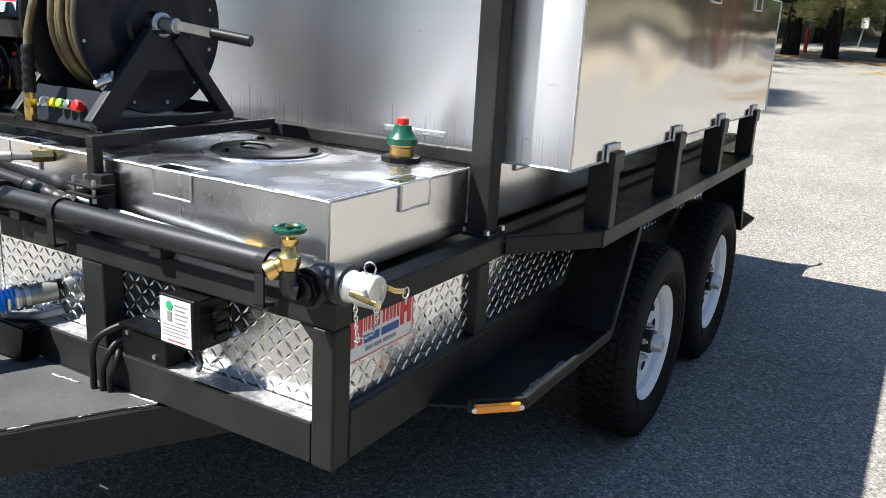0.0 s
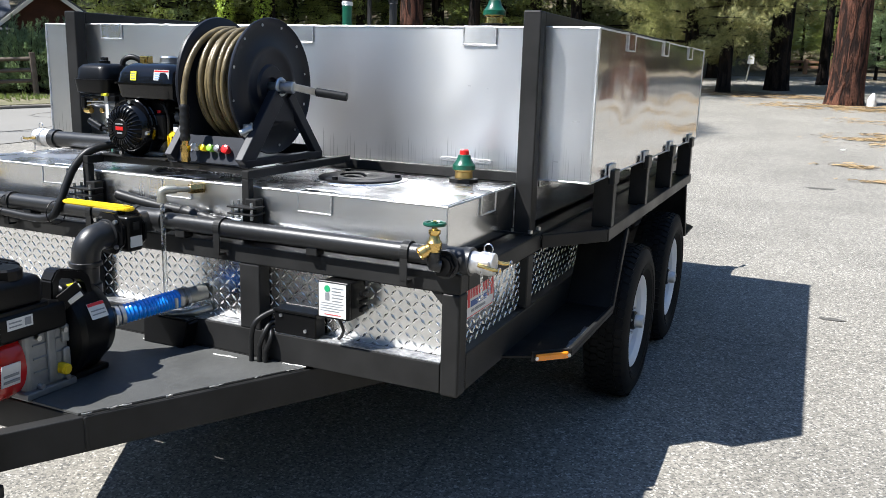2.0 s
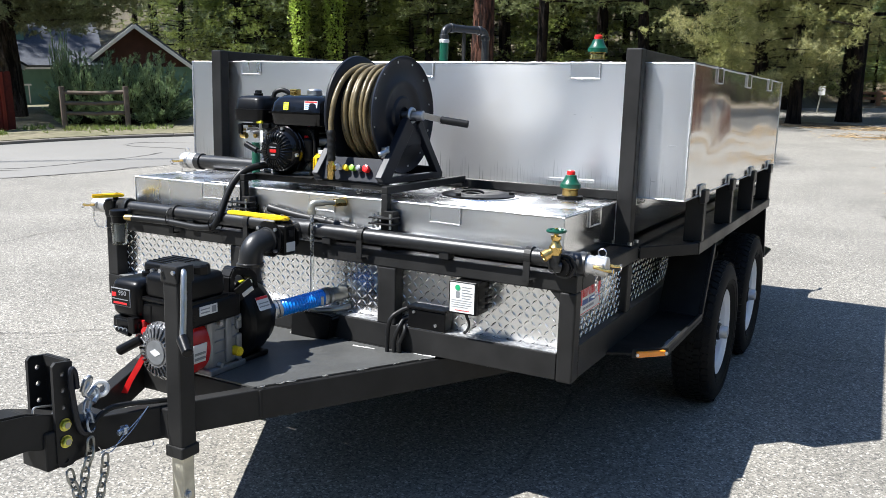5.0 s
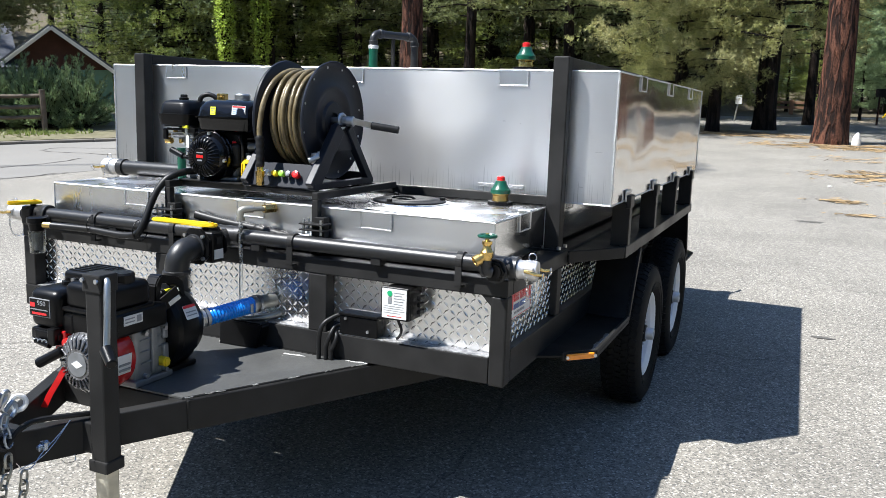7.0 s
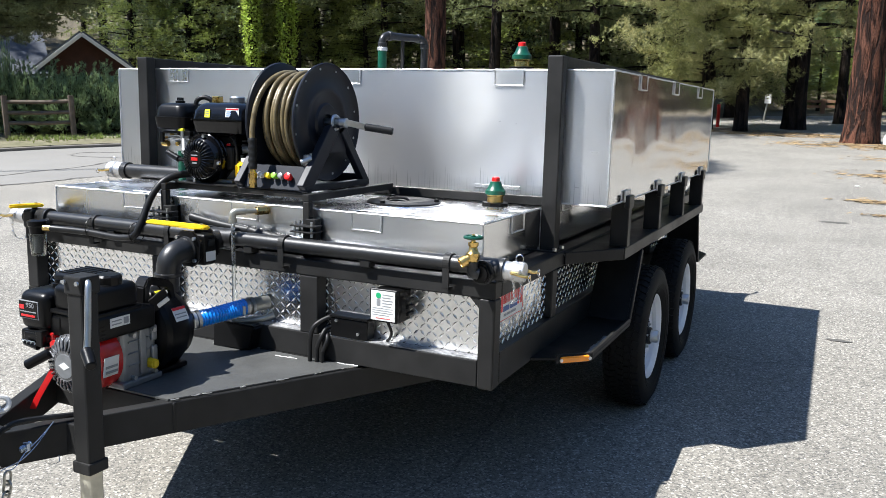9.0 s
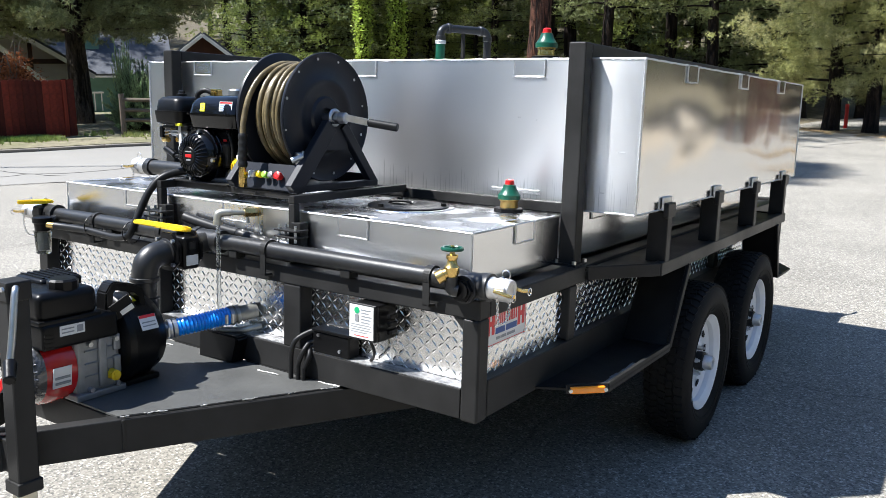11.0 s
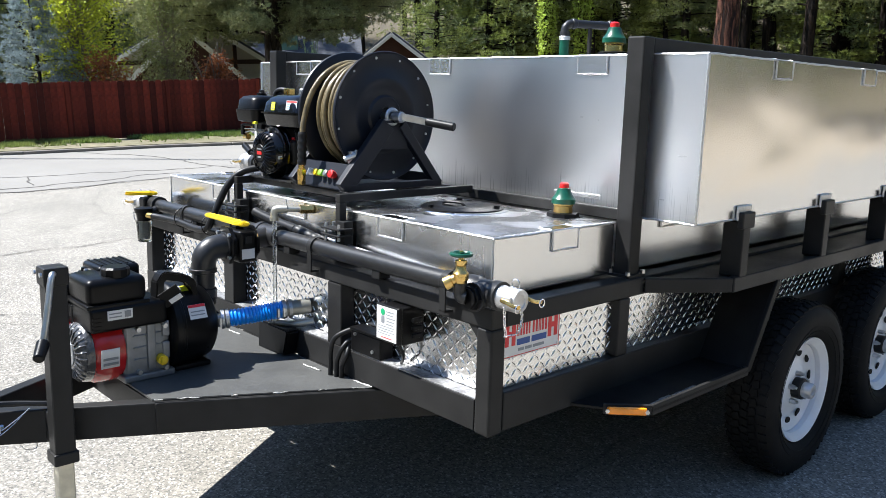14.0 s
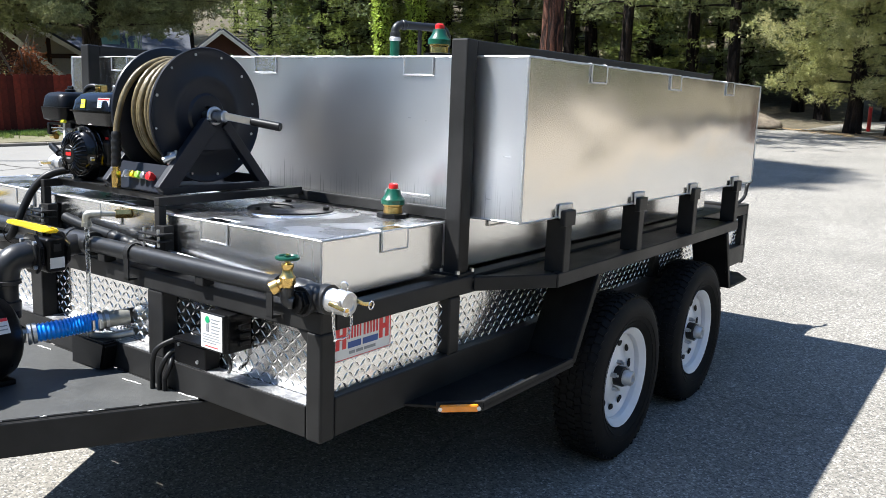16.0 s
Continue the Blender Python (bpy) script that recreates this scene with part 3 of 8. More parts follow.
part("front_post", B(0.325, 0.405, 0.001, 0.06, Z1, Z2, bevel=0.005), M_STEEL, trailer)
part("front_post", B(-0.415, -0.335, 0.001, 0.06, Z1, Z2, bevel=0.005), M_STEEL, trailer)
for x0, x1 in ((XR - 0.06, XR), (XL, XL + 0.06)):
    part("side_beam", B(x0, x1, 0.06, YR, Z0, 0.70, bevel=0.005), M_STEEL, trailer)
    part("side_rail", B(x0, x1, 0.06, YR, Z2, Z3, bevel=0.005), M_STEEL, trailer)
    for y in (0.60, 1.56, 2.36, 3.16, YR - 0.07):
        part("side_post", B(x0, x1, y, y + 0.06, 0.70, Z2, bevel=0.005), M_STEEL, trailer)
part("rear_beam", B(XL + 0.06, XR - 0.06, YR - 0.06, YR, Z0, Z1, bevel=0.005), M_STEEL, trailer)
part("rear_beam", B(XL + 0.06, XR - 0.06, YR - 0.06, YR, Z2, Z3, bevel=0.005), M_STEEL, trailer)
for y in (0.7, 1.3, 1.9, 2.5):
    part("cross_member", B(XL + 0.06, XR - 0.06, y, y + 0.05, Z0, Z1 - 0.03, bevel=0.004), M_STEEL, trailer)
part("bed_floor", B(XL + 0.06, XR - 0.06, 0.06, YR - 0.06, Z3 - 0.03, Z3 - 0.018), M_STEEL, trailer)
# rear corner posts, and a bent hook on each rail end
for x, q in ((XR - 0.03, 1), (XL + 0.03, -1)):
    part("rear_post", B(x - 0.03, x + 0.03, YR, YR + 0.035, Z0 - 0.01, Z3 + 0.004, bevel=0.005), M_STEEL, trailer)
    part("rear_hook", S(smooth_path([(x, YR - 0.22, 0.962), (x + 0.005 * q, YR - 0.10, 0.978), (x + 0.012 * q, YR - 0.02, 1.012), (x + 0.015 * q, YR, 1.075), (x + 0.02 * q, YR + 0.03, 1.10), (x + 0.02 * q, YR + 0.06, 1.105)], 6), 0.011, 10), M_STEEL, trailer)


def tread(name, origin, u, v, w, h, parent):
    """A tread plate: a thin sheet with raised lugs in alternating directions, as one part."""
    u, v = Vector(u), Vector(v)
    nrm = u.cross(v).normalized()
    m = axes(origin, u, v)
    bm = bmesh.new()
    prism(bm, [(0, 0), (w, 0), (w, h), (0, h)], m @ Matrix.Translation((0, 0, -0.003)), 0.003)
    sheet = part(name, bm, M_DIAMOND, parent, "bright aluminium tread plate")
    vs, fs = [], []
    step = 0.0255
    i = 0
    y = step * 0.5
    while y < h - 0.004:
        x = step * 0.5
        j = 0
        while x < w - 0.004:
            a = radians(45 if (i + j) % 2 else -45) + random.uniform(-0.03, 0.03)
            c, s = math.cos(a), math.sin(a)
            k = len(vs)
            for dx, dy, dz in ((-0.0148, 0, 0.0), (0, -0.0044, 0.0), (0.0148, 0, 0.0), (0, 0.0044, 0.0), (-0.009, 0, 0.0022), (0.009, 0, 0.0022)):
                px, py = x + dx * c - dy * s, y + dx * s + dy * c
                vs.append(m @ Vector((min(max(px, 0.001), w - 0.001), min(max(py, 0.001), h - 0.001), dz)))
            fs += [(k, k + 1, k + 4), (k + 1, k + 5, k + 4), (k + 1, k + 2, k + 5), (k + 2, k + 3, k + 5), (k + 3, k + 4, k + 5), (k + 3, k, k + 4)]
            x += step
            j += 1
        y += step
        i += 1
    me = bpy.data.meshes.new("tread_relief")
    base = BASES[parent.name]
    me.from_pydata([p - base for p in vs], [], fs)
    me.materials.append(M_DIAMOND)
    lug = new("tread_relief", me)
    lug.parent = sheet
    tagged(lug, kind="stuff")
    return sheet


for x0, x1 in ((XL + 0.066, -0.416), (-0.334, 0.324), (0.406, XR - 0.062)):
    tread("tread_panel", (x0 - 0.012, 0.0605, Z1 - 0.012), (1, 0, 0), (0, 0, 1), x1 - x0 + 0.024, Z2 - Z1 + 0.020, trailer)
    part("tread_ledge", B(x0 + 0.004, x1, 0.004, 0.057, Z1 + 0.001, Z1 + 0.004), M_LEDGE, trailer, "scuffed bare ledge along the beam")
for y0, y1 in ((0.062, 0.598), (0.662, 1.558), (1.622, 2.358), (2.422, 3.158), (3.222, YR - 0.072)):
    lean = 0.0 if y0 < 0.6 else 0.05
    tread("tread_panel", (XR - 0.026 - lean * 0.12, y0, 0.702), (0, 1, 0), (lean, 0, 1), y1 - y0, Z2 - 0.704, trailer)
    part("tread_panel", B(XL + 0.022, XL + 0.026, y0, y1, 0.702, Z2 - 0.002), M_DIAMOND, trailer)

# masts at the tank's front with a rail running back over the tank, and a cross bar behind the front tank
for x in (1.06, FX(1.06)):
    part("mast", B(x - 0.032, x + 0.032, 0.672, 0.732, Z3 + 0.001, 1.735, bevel=0.005), M_STEEL, trailer)
    part("mast_rail", B(x - 0.03, x + 0.03, 0.733, 3.05, 1.684, 1.734, bevel=0.005), M_STEEL, trailer)
    part("mast_foot", joined(lambda b: box(b, x - 0.045, x + 0.045, 0.655, 0.75, Z3, Z3 + 0.008),
                             lambda b: box(b, x - 0.052, x - 0.034, 0.655, 0.667, Z3, Z3 + 0.10, bevel=0.003)), M_STEEL, trailer)
    for px, py in ((x - 0.036, 0.662), (x + 0.036, 0.662), (x + 0.04, 0.742)):
        bm = bmesh.new()
        bolt(bm, (px, py, Z3 + 0.008), UP, 0.009, 0.012)
        part("foot_bolt", bm, M_ZINC, trailer)
part("cross_bar", B(FX(1.028), 1.028, 0.685, 0.725, 1.137, 1.176, bevel=0.004), M_STEEL, trailer)

# the ledge that carries the wide tank: a sloped-in front, an outer rail and short stakes
for side in (1, -1):
    sx = (lambda x: x) if side > 0 else FX
    outline = [(XR, 0.72), (1.30, 0.985), (1.30, 3.05), (XR, 3.05)]
    part("ledge_plate", PR([(sx(x), y) for x, y in outline], Matrix.Translation((0, 0, 0.935)), 0.008), M_STEEL, trailer)
    part("ledge_rail", BM((sx(1.288), 0.985, 0.925), (sx(1.288), 3.05, 0.925), 0.035, 0.052), M_STEEL, trailer)
    part("ledge_rail", BM((sx(XR - 0.004), 0.735, 0.925), (sx(1.289), 0.99, 0.925), 0.03, 0.05), M_STEEL, trailer)
    part("ledge_rail", BM((sx(XR), 3.03, 0.925), (sx(1.29), 3.03, 0.925), 0.03, 0.05), M_STEEL, trailer)
    for y in (1.045, 1.695, 2.345, 2.995):
        x0, x1 = sorted((sx(1.225), sx(1.303)))
        stake = part("stake", B(x0, x1, y - 0.025, y + 0.025, 0.945, 1.138, bevel=0.004), M_STEEL, trailer)
        x0, x1 = sorted((sx(1.285), sx(1.308)))
        part("stake_clip", B(x0, x1, y - 0.042, y + 0.042, 1.115, 1.172, bevel=0.005), M_STEEL, stake)
    # step plates before and behind the wheels
    front = [(XR, 0.37), (1.20, 0.42), (1.312, 0.53), (1.312, 1.137), (XR, 1.137)]
    part("step_plate", PR([(sx(x), y) for x, y in front], Matrix.Translation((0, 0, 0.588)), 0.008), M_STEP, trailer)
    part("step_lip", joined(lambda b: beam(b, (sx(1.305), 0.53, 0.592), (sx(1.305), 1.137, 0.592), 0.014, 0.034, 0.003),
                            lambda b: beam(b, (sx(1.20), 0.425, 0.592), (sx(1.305), 0.53, 0.592), 0.012, 0.034, 0.003)), M_STEEL, trailer)
    part("mud_plate", joined(lambda b: beam(b, (sx((XR + 1.31) / 2), 1.132, 0.592), (sx((XR + 1.31) / 2), 1.312, 0.898), 1.31 - XR, 0.008, 0.002),
                             lambda b: beam(b, (sx(1.305), 1.135, 0.592), (sx(1.305), 1.312, 0.898), 0.014, 0.032, 0.003)), M_STEP, trailer)
    part("mud_plate", joined(lambda b: beam(b, (sx((XR + 1.31) / 2), 2.98, 0.585), (sx((XR + 1.31) / 2), 2.86, 0.898), 1.31 - XR, 0.008, 0.002),
                             lambda b: beam(b, (sx(1.305), 2.985, 0.585), (sx(1.305), 2.86, 0.898), 0.014, 0.032, 0.003)), M_STEP, trailer)
    rear = [(XR, 2.985), (1.312, 2.985), (1.312, 3.30), (1.22, 3.45), (XR, 3.45)]
    part("step_plate", PR([(sx(x), y) for x, y in rear], Matrix.Translation((0, 0, 0.578)), 0.010), M_STEP, trailer)
    a, b2 = Vector((sx(1.214), 0.424, 0.592)), Vector((sx(1.300), 0.512, 0.592))
    out = (b2 - a).normalized().cross(UP) * side
    lamp = part("marker_lamp", BM(a + out * 0.008, b2 + out * 0.008, 0.014, 0.024, 0.005), M_AMBER, trailer, "amber side marker lens")
    for q in (a, b2):
        bm = bmesh.new()
        bolt(bm, q + out * 0.012, out, 0.007, 0.006)
        part("lamp_screw", bm, M_ZINC, lamp)
bm = bmesh.new()
for k in range(9):
    box(bm, 1.278 + random.uniform(-0.004, 0.004), 1.296, 0.555 + 0.03 * k, 0.583 + 0.03 * k, 0.596, 0.600, bevel=0.001)
part("scraped_edge", bm, M_GREY, trailer, "bare scraped metal along the step edge")

# tongue: two channel beams that meet under the coupler, a deck plate on top
part("tongue_beam", BM((0.95, 0.70, 0.521), (-0.015, -1.06, 0.521), 0.045, 0.105), M_STEEL, trailer)
part("tongue_beam", BM((FX(0.95), 0.70, 0.521), (FX(-0.015), -1.06, 0.521), 0.045, 0.105), M_STEEL, trailer)
part("tongue_head", B(XC - 0.055, XC + 0.055, -1.20, -0.99, 0.465, 0.578, bevel=0.005), M_STEEL, trailer)
part("tongue_cross", B(XC - 0.30, XC + 0.30, -0.60, -0.55, 0.475, 0.572, bevel=0.004), M_STEEL, trailer)
deck = [(0.575, 0.0), (0.245, -0.60), (FX(0.245), -0.60), (FX(0.575), 0.0)]
part("deck_plate", PR(deck, Matrix.Translation((0, 0, 0.5745)), 0.006), M_DECK, trailer, "scuffed black steel deck plate")
def ragged_bead(a, b, r):
    """A short hand-laid weld with an uneven, spattered line."""
    a, b = Vector(a), Vector(b)
    n = max(3, int((b - a).length / 0.008))
    pts = [a.lerp(b, k / n) + Vector((random.uniform(-1, 1), random.uniform(-1, 1), random.uniform(-0.3, 0.6))) * r * 0.7 for k in range(n + 1)]
    part("weld_bead", S(pts, r, 6, radii=[r * random.uniform(0.5, 1.25) for _ in pts]), M_BEAD, trailer)


DA, DB = Vector((0.583, 0.0, 0.580)), Vector((0.255, -0.60, 0.580))
part("deck_joint", S([DA, (DA + DB) / 2, DB], 0.0016, 6), M_STEEL, trailer)
for t0, t1 in ((0.0, 0.10), (0.22, 0.26), (0.40, 0.47), (0.63, 0.66), (0.80, 0.90), (0.96, 1.0)):
    ragged_bead(DA.lerp(DB, t0), DA.lerp(DB, t1), 0.0026)
for x0, x1 in ((-0.56, -0.30), (-0.26, 0.12), (0.14, 0.585)):
    part("deck_joint", B(x0, x1, -0.003, 0.004, 0.5800, 0.5832), M_STEEL, trailer)
for x0, x1, y in ((-0.30, -0.22, -0.04), (-0.06, 0.02, -0.04), (0.252, 0.340, -0.045), (0.50, 0.585, -0.006)):
    ragged_bead((x0, y - 0.004, 0.5815), (x1, y + 0.004, 0.5815), 0.0030)

# jack on the outside of the tongue
jack = part("jack", B(0.148, 0.208, -0.880, -0.820, 0.43, 1.01, bevel=0.006), M_STEEL, trailer, "black drop-leg jack with a side crank")
part("jack_cap", B(0.143, 0.213, -0.885, -0.815, 0.968, 1.022, bevel=0.005), M_STEEL, jack)
part("jack_collar", B(0.142, 0.214, -0.886, -0.814, 0.425, 0.462, bevel=0.005), M_STEEL, jack)
part("jack_bracket", B(0.05, 0.148, -0.875, -0.80, 0.475, 0.57, bevel=0.004), M_STEEL, jack)
part("drop_leg", B(0.154, 0.202, -0.874, -0.826, 0.11, 0.43, bevel=0.005), M_LEG, jack, "bare galvanised drop leg")
part("jack_foot", B(0.10, 0.252, -0.925, -0.772, 0.098, 0.110, bevel=0.004), M_LEG, jack)
part("leg_pin", joined(lambda b: rod(b, (0.201, -0.858, 0.305), (0.205, -0.858, 0.305), 0.0135, 16), lambda b: rod(b, (0.204, -0.858, 0.305), (0.213, -0.858, 0.305), 0.0095, 6, bev=0.002)), M_ZINC, jack)
part("crank_handle", S(smooth_path([(0.195, -0.850, 1.0), (0.218, -0.864, 1.004), (0.228, -0.874, 0.975), (0.244, -0.893, 0.89), (0.256, -0.910, 0.825), (0.264, -0.920, 0.810)], 6), 0.0095, 10), M_ZINC, jack, smooth=True)
part("crank_knob", R((0.252, -0.908, 0.822), (0.306, -0.940, 0.792), 0.0185, 14, 0.0155, 0.004), M_PLASTIC, jack, smooth=True)
for px in (0.152, 0.204):
    bm = bmesh.new()
    bolt(bm, (px, -0.888, 1.005), (0, -1, 0), 0.007, 0.006)
    part("cap_bolt", bm, M_ZINC, jack)

# height-adjusting hitch channel with holed cheeks, on the head of the tongue
def holed(poly, holes, m, depth):
    """A flat plate with round holes cut through it."""
    pts = [Vector(p) for p in poly]
    loops = [list(range(len(pts)))]
    for x, y, r in holes:
        loops.append(list(range(len(pts), len(pts) + 14)))
        pts += [Vector((x + r * math.cos(k * math.pi / 7), y + r * math.sin(k * math.pi / 7))) for k in range(14)]
    edges = [(a, b) for lp in loops for a, b in zip(lp, lp[1:] + lp[:1])]
    vs, _, fs, *_ = geometry.delaunay_2d_cdt(pts, edges, [loops[0]], 1, 1e-6)
    bm = bmesh.new()
    bv = [bm.verts.new((v.x, v.y, 0)) for v in vs]
    for f in fs:
        c = sum((vs[i] for i in f), Vector((0, 0))) / 3
        if all((c - Vector((x, y))).length > r * 0.97 for x, y, r in holes):
            bm.faces.new([bv[i] for i in f])
    for v in [v for v in bm.verts if not v.link_faces]:
        bm.verts.remove(v)
    bmesh.ops.recalc_face_normals(bm, faces=bm.faces)
    ext = bmesh.ops.extrude_face_region(bm, geom=bm.faces[:])
    bmesh.ops.translate(bm, verts=[v for v in ext["geom"] if isinstance(v, bmesh.types.BMVert)], vec=(0, 0, depth))
    bmesh.ops.recalc_face_normals(bm, faces=bm.faces)
    bmesh.ops.transform(bm, matrix=m, verts=bm.verts)
    return bm


hitch = part("hitch_channel", B(-0.080, 0.020, -1.116, -1.106, 0.475, 0.772, bevel=0.002), M_STEEL, trailer, "black holed hitch channel with yellow bolts")
HOLES = [(-1.141, z, 0.0075) for z in (0.738, 0.690, 0.640)] + [(-1.143, 0.482, 0.0075)]
OUTLINE = [(-1.108, 0.768), (-1.160, 0.775), (-1.170, 0.765), (-1.170, 0.482), (-1.163, 0.468), (-1.150, 0.463), (-1.125, 0.463), (-1.112, 0.470), (-1.108, 0.482)]
for x in (0.018, -0.090):
    part("hitch_cheek", holed(OUTLINE, HOLES, axes((x, 0, 0), (0, 1, 0), (0, 0, 1)), 0.011), M_STEEL, hitch)
part("channel_lip", holed([(-0.080, 0.770), (0.018, 0.770), (0.018, 0.740), (-0.080, 0.740)], [], axes((0, -1.118, 0), (1, 0, 0), (0, 0, 1)), 0.004), M_STEEL, hitch)
for z in (0.589, 0.539):
    head = part("hitch_bolt", joined(lambda b: rod(b, (0.029, -1.141, z), (0.032, -1.141, z), 0.0185, 20), lambda b: rod(b, (0.032, -1.141, z), (0.041, -1.141, z), 0.0155, 6, bev=0.003)), M_YELLOWZINC, hitch, "yellow zinc bolt head")
    part("bolt_end", R((0.0405, -1.141, z), (0.0425, -1.141, z), 0.009, 12), M_GALV, head)
part("coupler", PR([(-1.120, 0.512), (-1.120, 0.610), (-1.190, 0.630), (-1.250, 0.652), (-1.420, 0.672), (-1.500, 0.660), (-1.520, 0.600), (-1.500, 0.560), (-1.400, 0.550), (-1.250, 0.552), (-1.175, 0.520)], axes((-0.074, 0, 0), (0, 1, 0), (0, 0, 1)), 0.088, 0.006), M_STEEL, trailer, "black coupler body between the cheeks")
part("coupler_pin", S(smooth_path([(0.0, -1.160, 0.612), (0.0, -1.153, 0.640), (0.0, -1.18, 0.650), (0.0, -1.211, 0.655), (0.0, -1.217, 0.64), (0.0, -1.211, 0.622), (0.0, -1.18, 0.612), (0.0, -1.165, 0.611)], 5), 0.0032, 8), M_ZINC, trailer)


def link(bm, p, way, side, length=0.050, width=0.030, r=0.0048):
    """One chain link at p."""
    way, side = Vector(way).normalized(), Vector(side)
    side = (side - way * side.dot(way)).normalized()
    pts = []
    for k in range(14):
        a = 2 * math.pi * k / 14
        c, s = math.cos(a), math.sin(a)
        pts.append(Vector(p) + way * (math.copysign(abs(c) ** 0.7, c) * length / 2) + side * (math.copysign(abs(s) ** 0.7, s) * width / 2))
    sweep(bm, pts, r, 6, closed=True)


def chain(bm, pts, step=0.037, **kw):
    path = smooth_path(pts, 12)
    run, k = 0.0, 0
    last = path[0]
    for p in path[1:]:
        d = p - last
        run += d.length
        while run >= step:
            run -= step
            s = Vector((1, 0.2, 0)) if k % 2 else Vector((-0.2, 1, 0))
            link(bm, p - d.normalized() * run, d, s, **kw)
            k += 1
        last = p


for pts, m_, label in (([(0.045, -1.068, 0.655), (0.05, -1.083, 0.622), (0.05, -1.074, 0.575), (0.052, -1.07, 0.545)], M_BLUECHAIN, "blue-grey chain end through the hook"),
                       ([(0.05, -1.078, 0.543), (0.05, -1.078, 0.499), (0.05, -1.098, 0.437), (0.05, -1.111, 0.38), (0.05, -1.121, 0.341), (0.06, -1.12, 0.24), (0.10, -1.09, 0.15)], M_GALV, "galvanised safety chain"),
                       ([(0.045, -1.15, 0.47), (0.05, -1.145, 0.43), (0.05, -1.13, 0.379), (0.055, -1.127, 0.335), (0.075, -1.12, 0.24), (0.11, -1.08, 0.15)], M_GALV, "galvanised safety chain"),
                       ([(0.05, -1.028, 0.475), (0.05, -1.034, 0.411), (0.05, -1.050, 0.355), (0.05, -1.056, 0.312), (0.07, -1.06, 0.23), (0.11, -1.05, 0.15)], M_GALV, "galvanised safety chain")):
    bm = bmesh.new()
    chain(bm, pts, step=0.030, length=0.041, width=0.025, r=0.0040)
    part("safety_chain", bm, m_, trailer, label, True)
part("coupler_latch", S(smooth_path([(0.045, -1.109, 0.69), (0.045, -1.112, 0.730), (0.045, -1.120, 0.750), (0.045, -1.127, 0.735), (0.045, -1.126, 0.695), (0.045, -1.120, 0.642), (0.045, -1.112, 0.589), (0.045, -1.098, 0.556), (0.045, -1.082, 0.549)], 6), 0.0085, 8), M_REEL, trailer, smooth=True)
hook = part("safety_hook", S(smooth_path([(0.04, -1.090, 0.672), (0.04, -1.075, 0.703), (0.04, -1.060, 0.706), (0.04, -1.062, 0.690), (0.04, -1.082, 0.668), (0.04, -1.070, 0.652)], 6), 0.0075, 8), M_ZINC, trailer, "bright zinc chain hook", True)
bm = bmesh.new()
torus(bm, Vector((0.035, -1.024, 0.662)), (0.8, -0.5, 0.2), 0.020, 0.0075, 20, 8)
part("hook_ring", bm, M_WHITEPLASTIC, hook, "white coated ring", True)
part("hook_snap", S(smooth_path([(0.045, -1.075, 0.655), (0.045, -1.050, 0.675), (0.04, -1.035, 0.652), (0.045, -1.055, 0.632)], 6), 0.006, 8), M_BLUECHAIN, hook, smooth=True)
part("brake_cable", S(smooth_path([(0.045, -1.082, 0.549), (0.045, -1.058, 0.570), (0.05, -1.032, 0.592), (0.055, -0.993, 0.600), (0.07, -0.944, 0.597), (0.10, -0.885, 0.592), (0.13, -0.82, 0.585)], 8), 0.0085, 8), M_HOSEBLACK, trailer, smooth=True)
part("pull_wire", joined(lambda b: sweep(b, smooth_path([(0.11, -0.915, 0.588), (0.11, -0.957, 0.559), (0.11, -1.015, 0.526), (0.11, -1.050, 0.497), (0.105, -1.075, 0.500), (0.10, -1.092, 0.523)], 8), 0.0016, 5),
                         lambda b: sweep(b, smooth_path([(0.11, -0.917, 0.588), (0.112, -0.975, 0.540), (0.112, -1.03, 0.512), (0.108, -1.08, 0.505), (0.10, -1.089, 0.492)], 8), 0.0014, 5),
                         lambda b: sweep(b, smooth_path([(0.10, -0.945, 0.475), (0.105, -0.932, 0.460), (0.11, -0.905, 0.459), (0.105, -0.90, 0.475)], 8), 0.0014, 5)), M_ZINC, trailer, smooth=True)
part("wire_clip", joined(lambda b: rod(b, (0.10, -1.022, 0.536), (0.10, -0.985, 0.544), 0.009, 10, bev=0.002), lambda b: box(b, 0.092, 0.112, -1.008, -0.996, 0.528, 0.552, bevel=0.002)), M_BLUECHAIN, trailer)


# wheels stand upright on the ground
K = 1.028


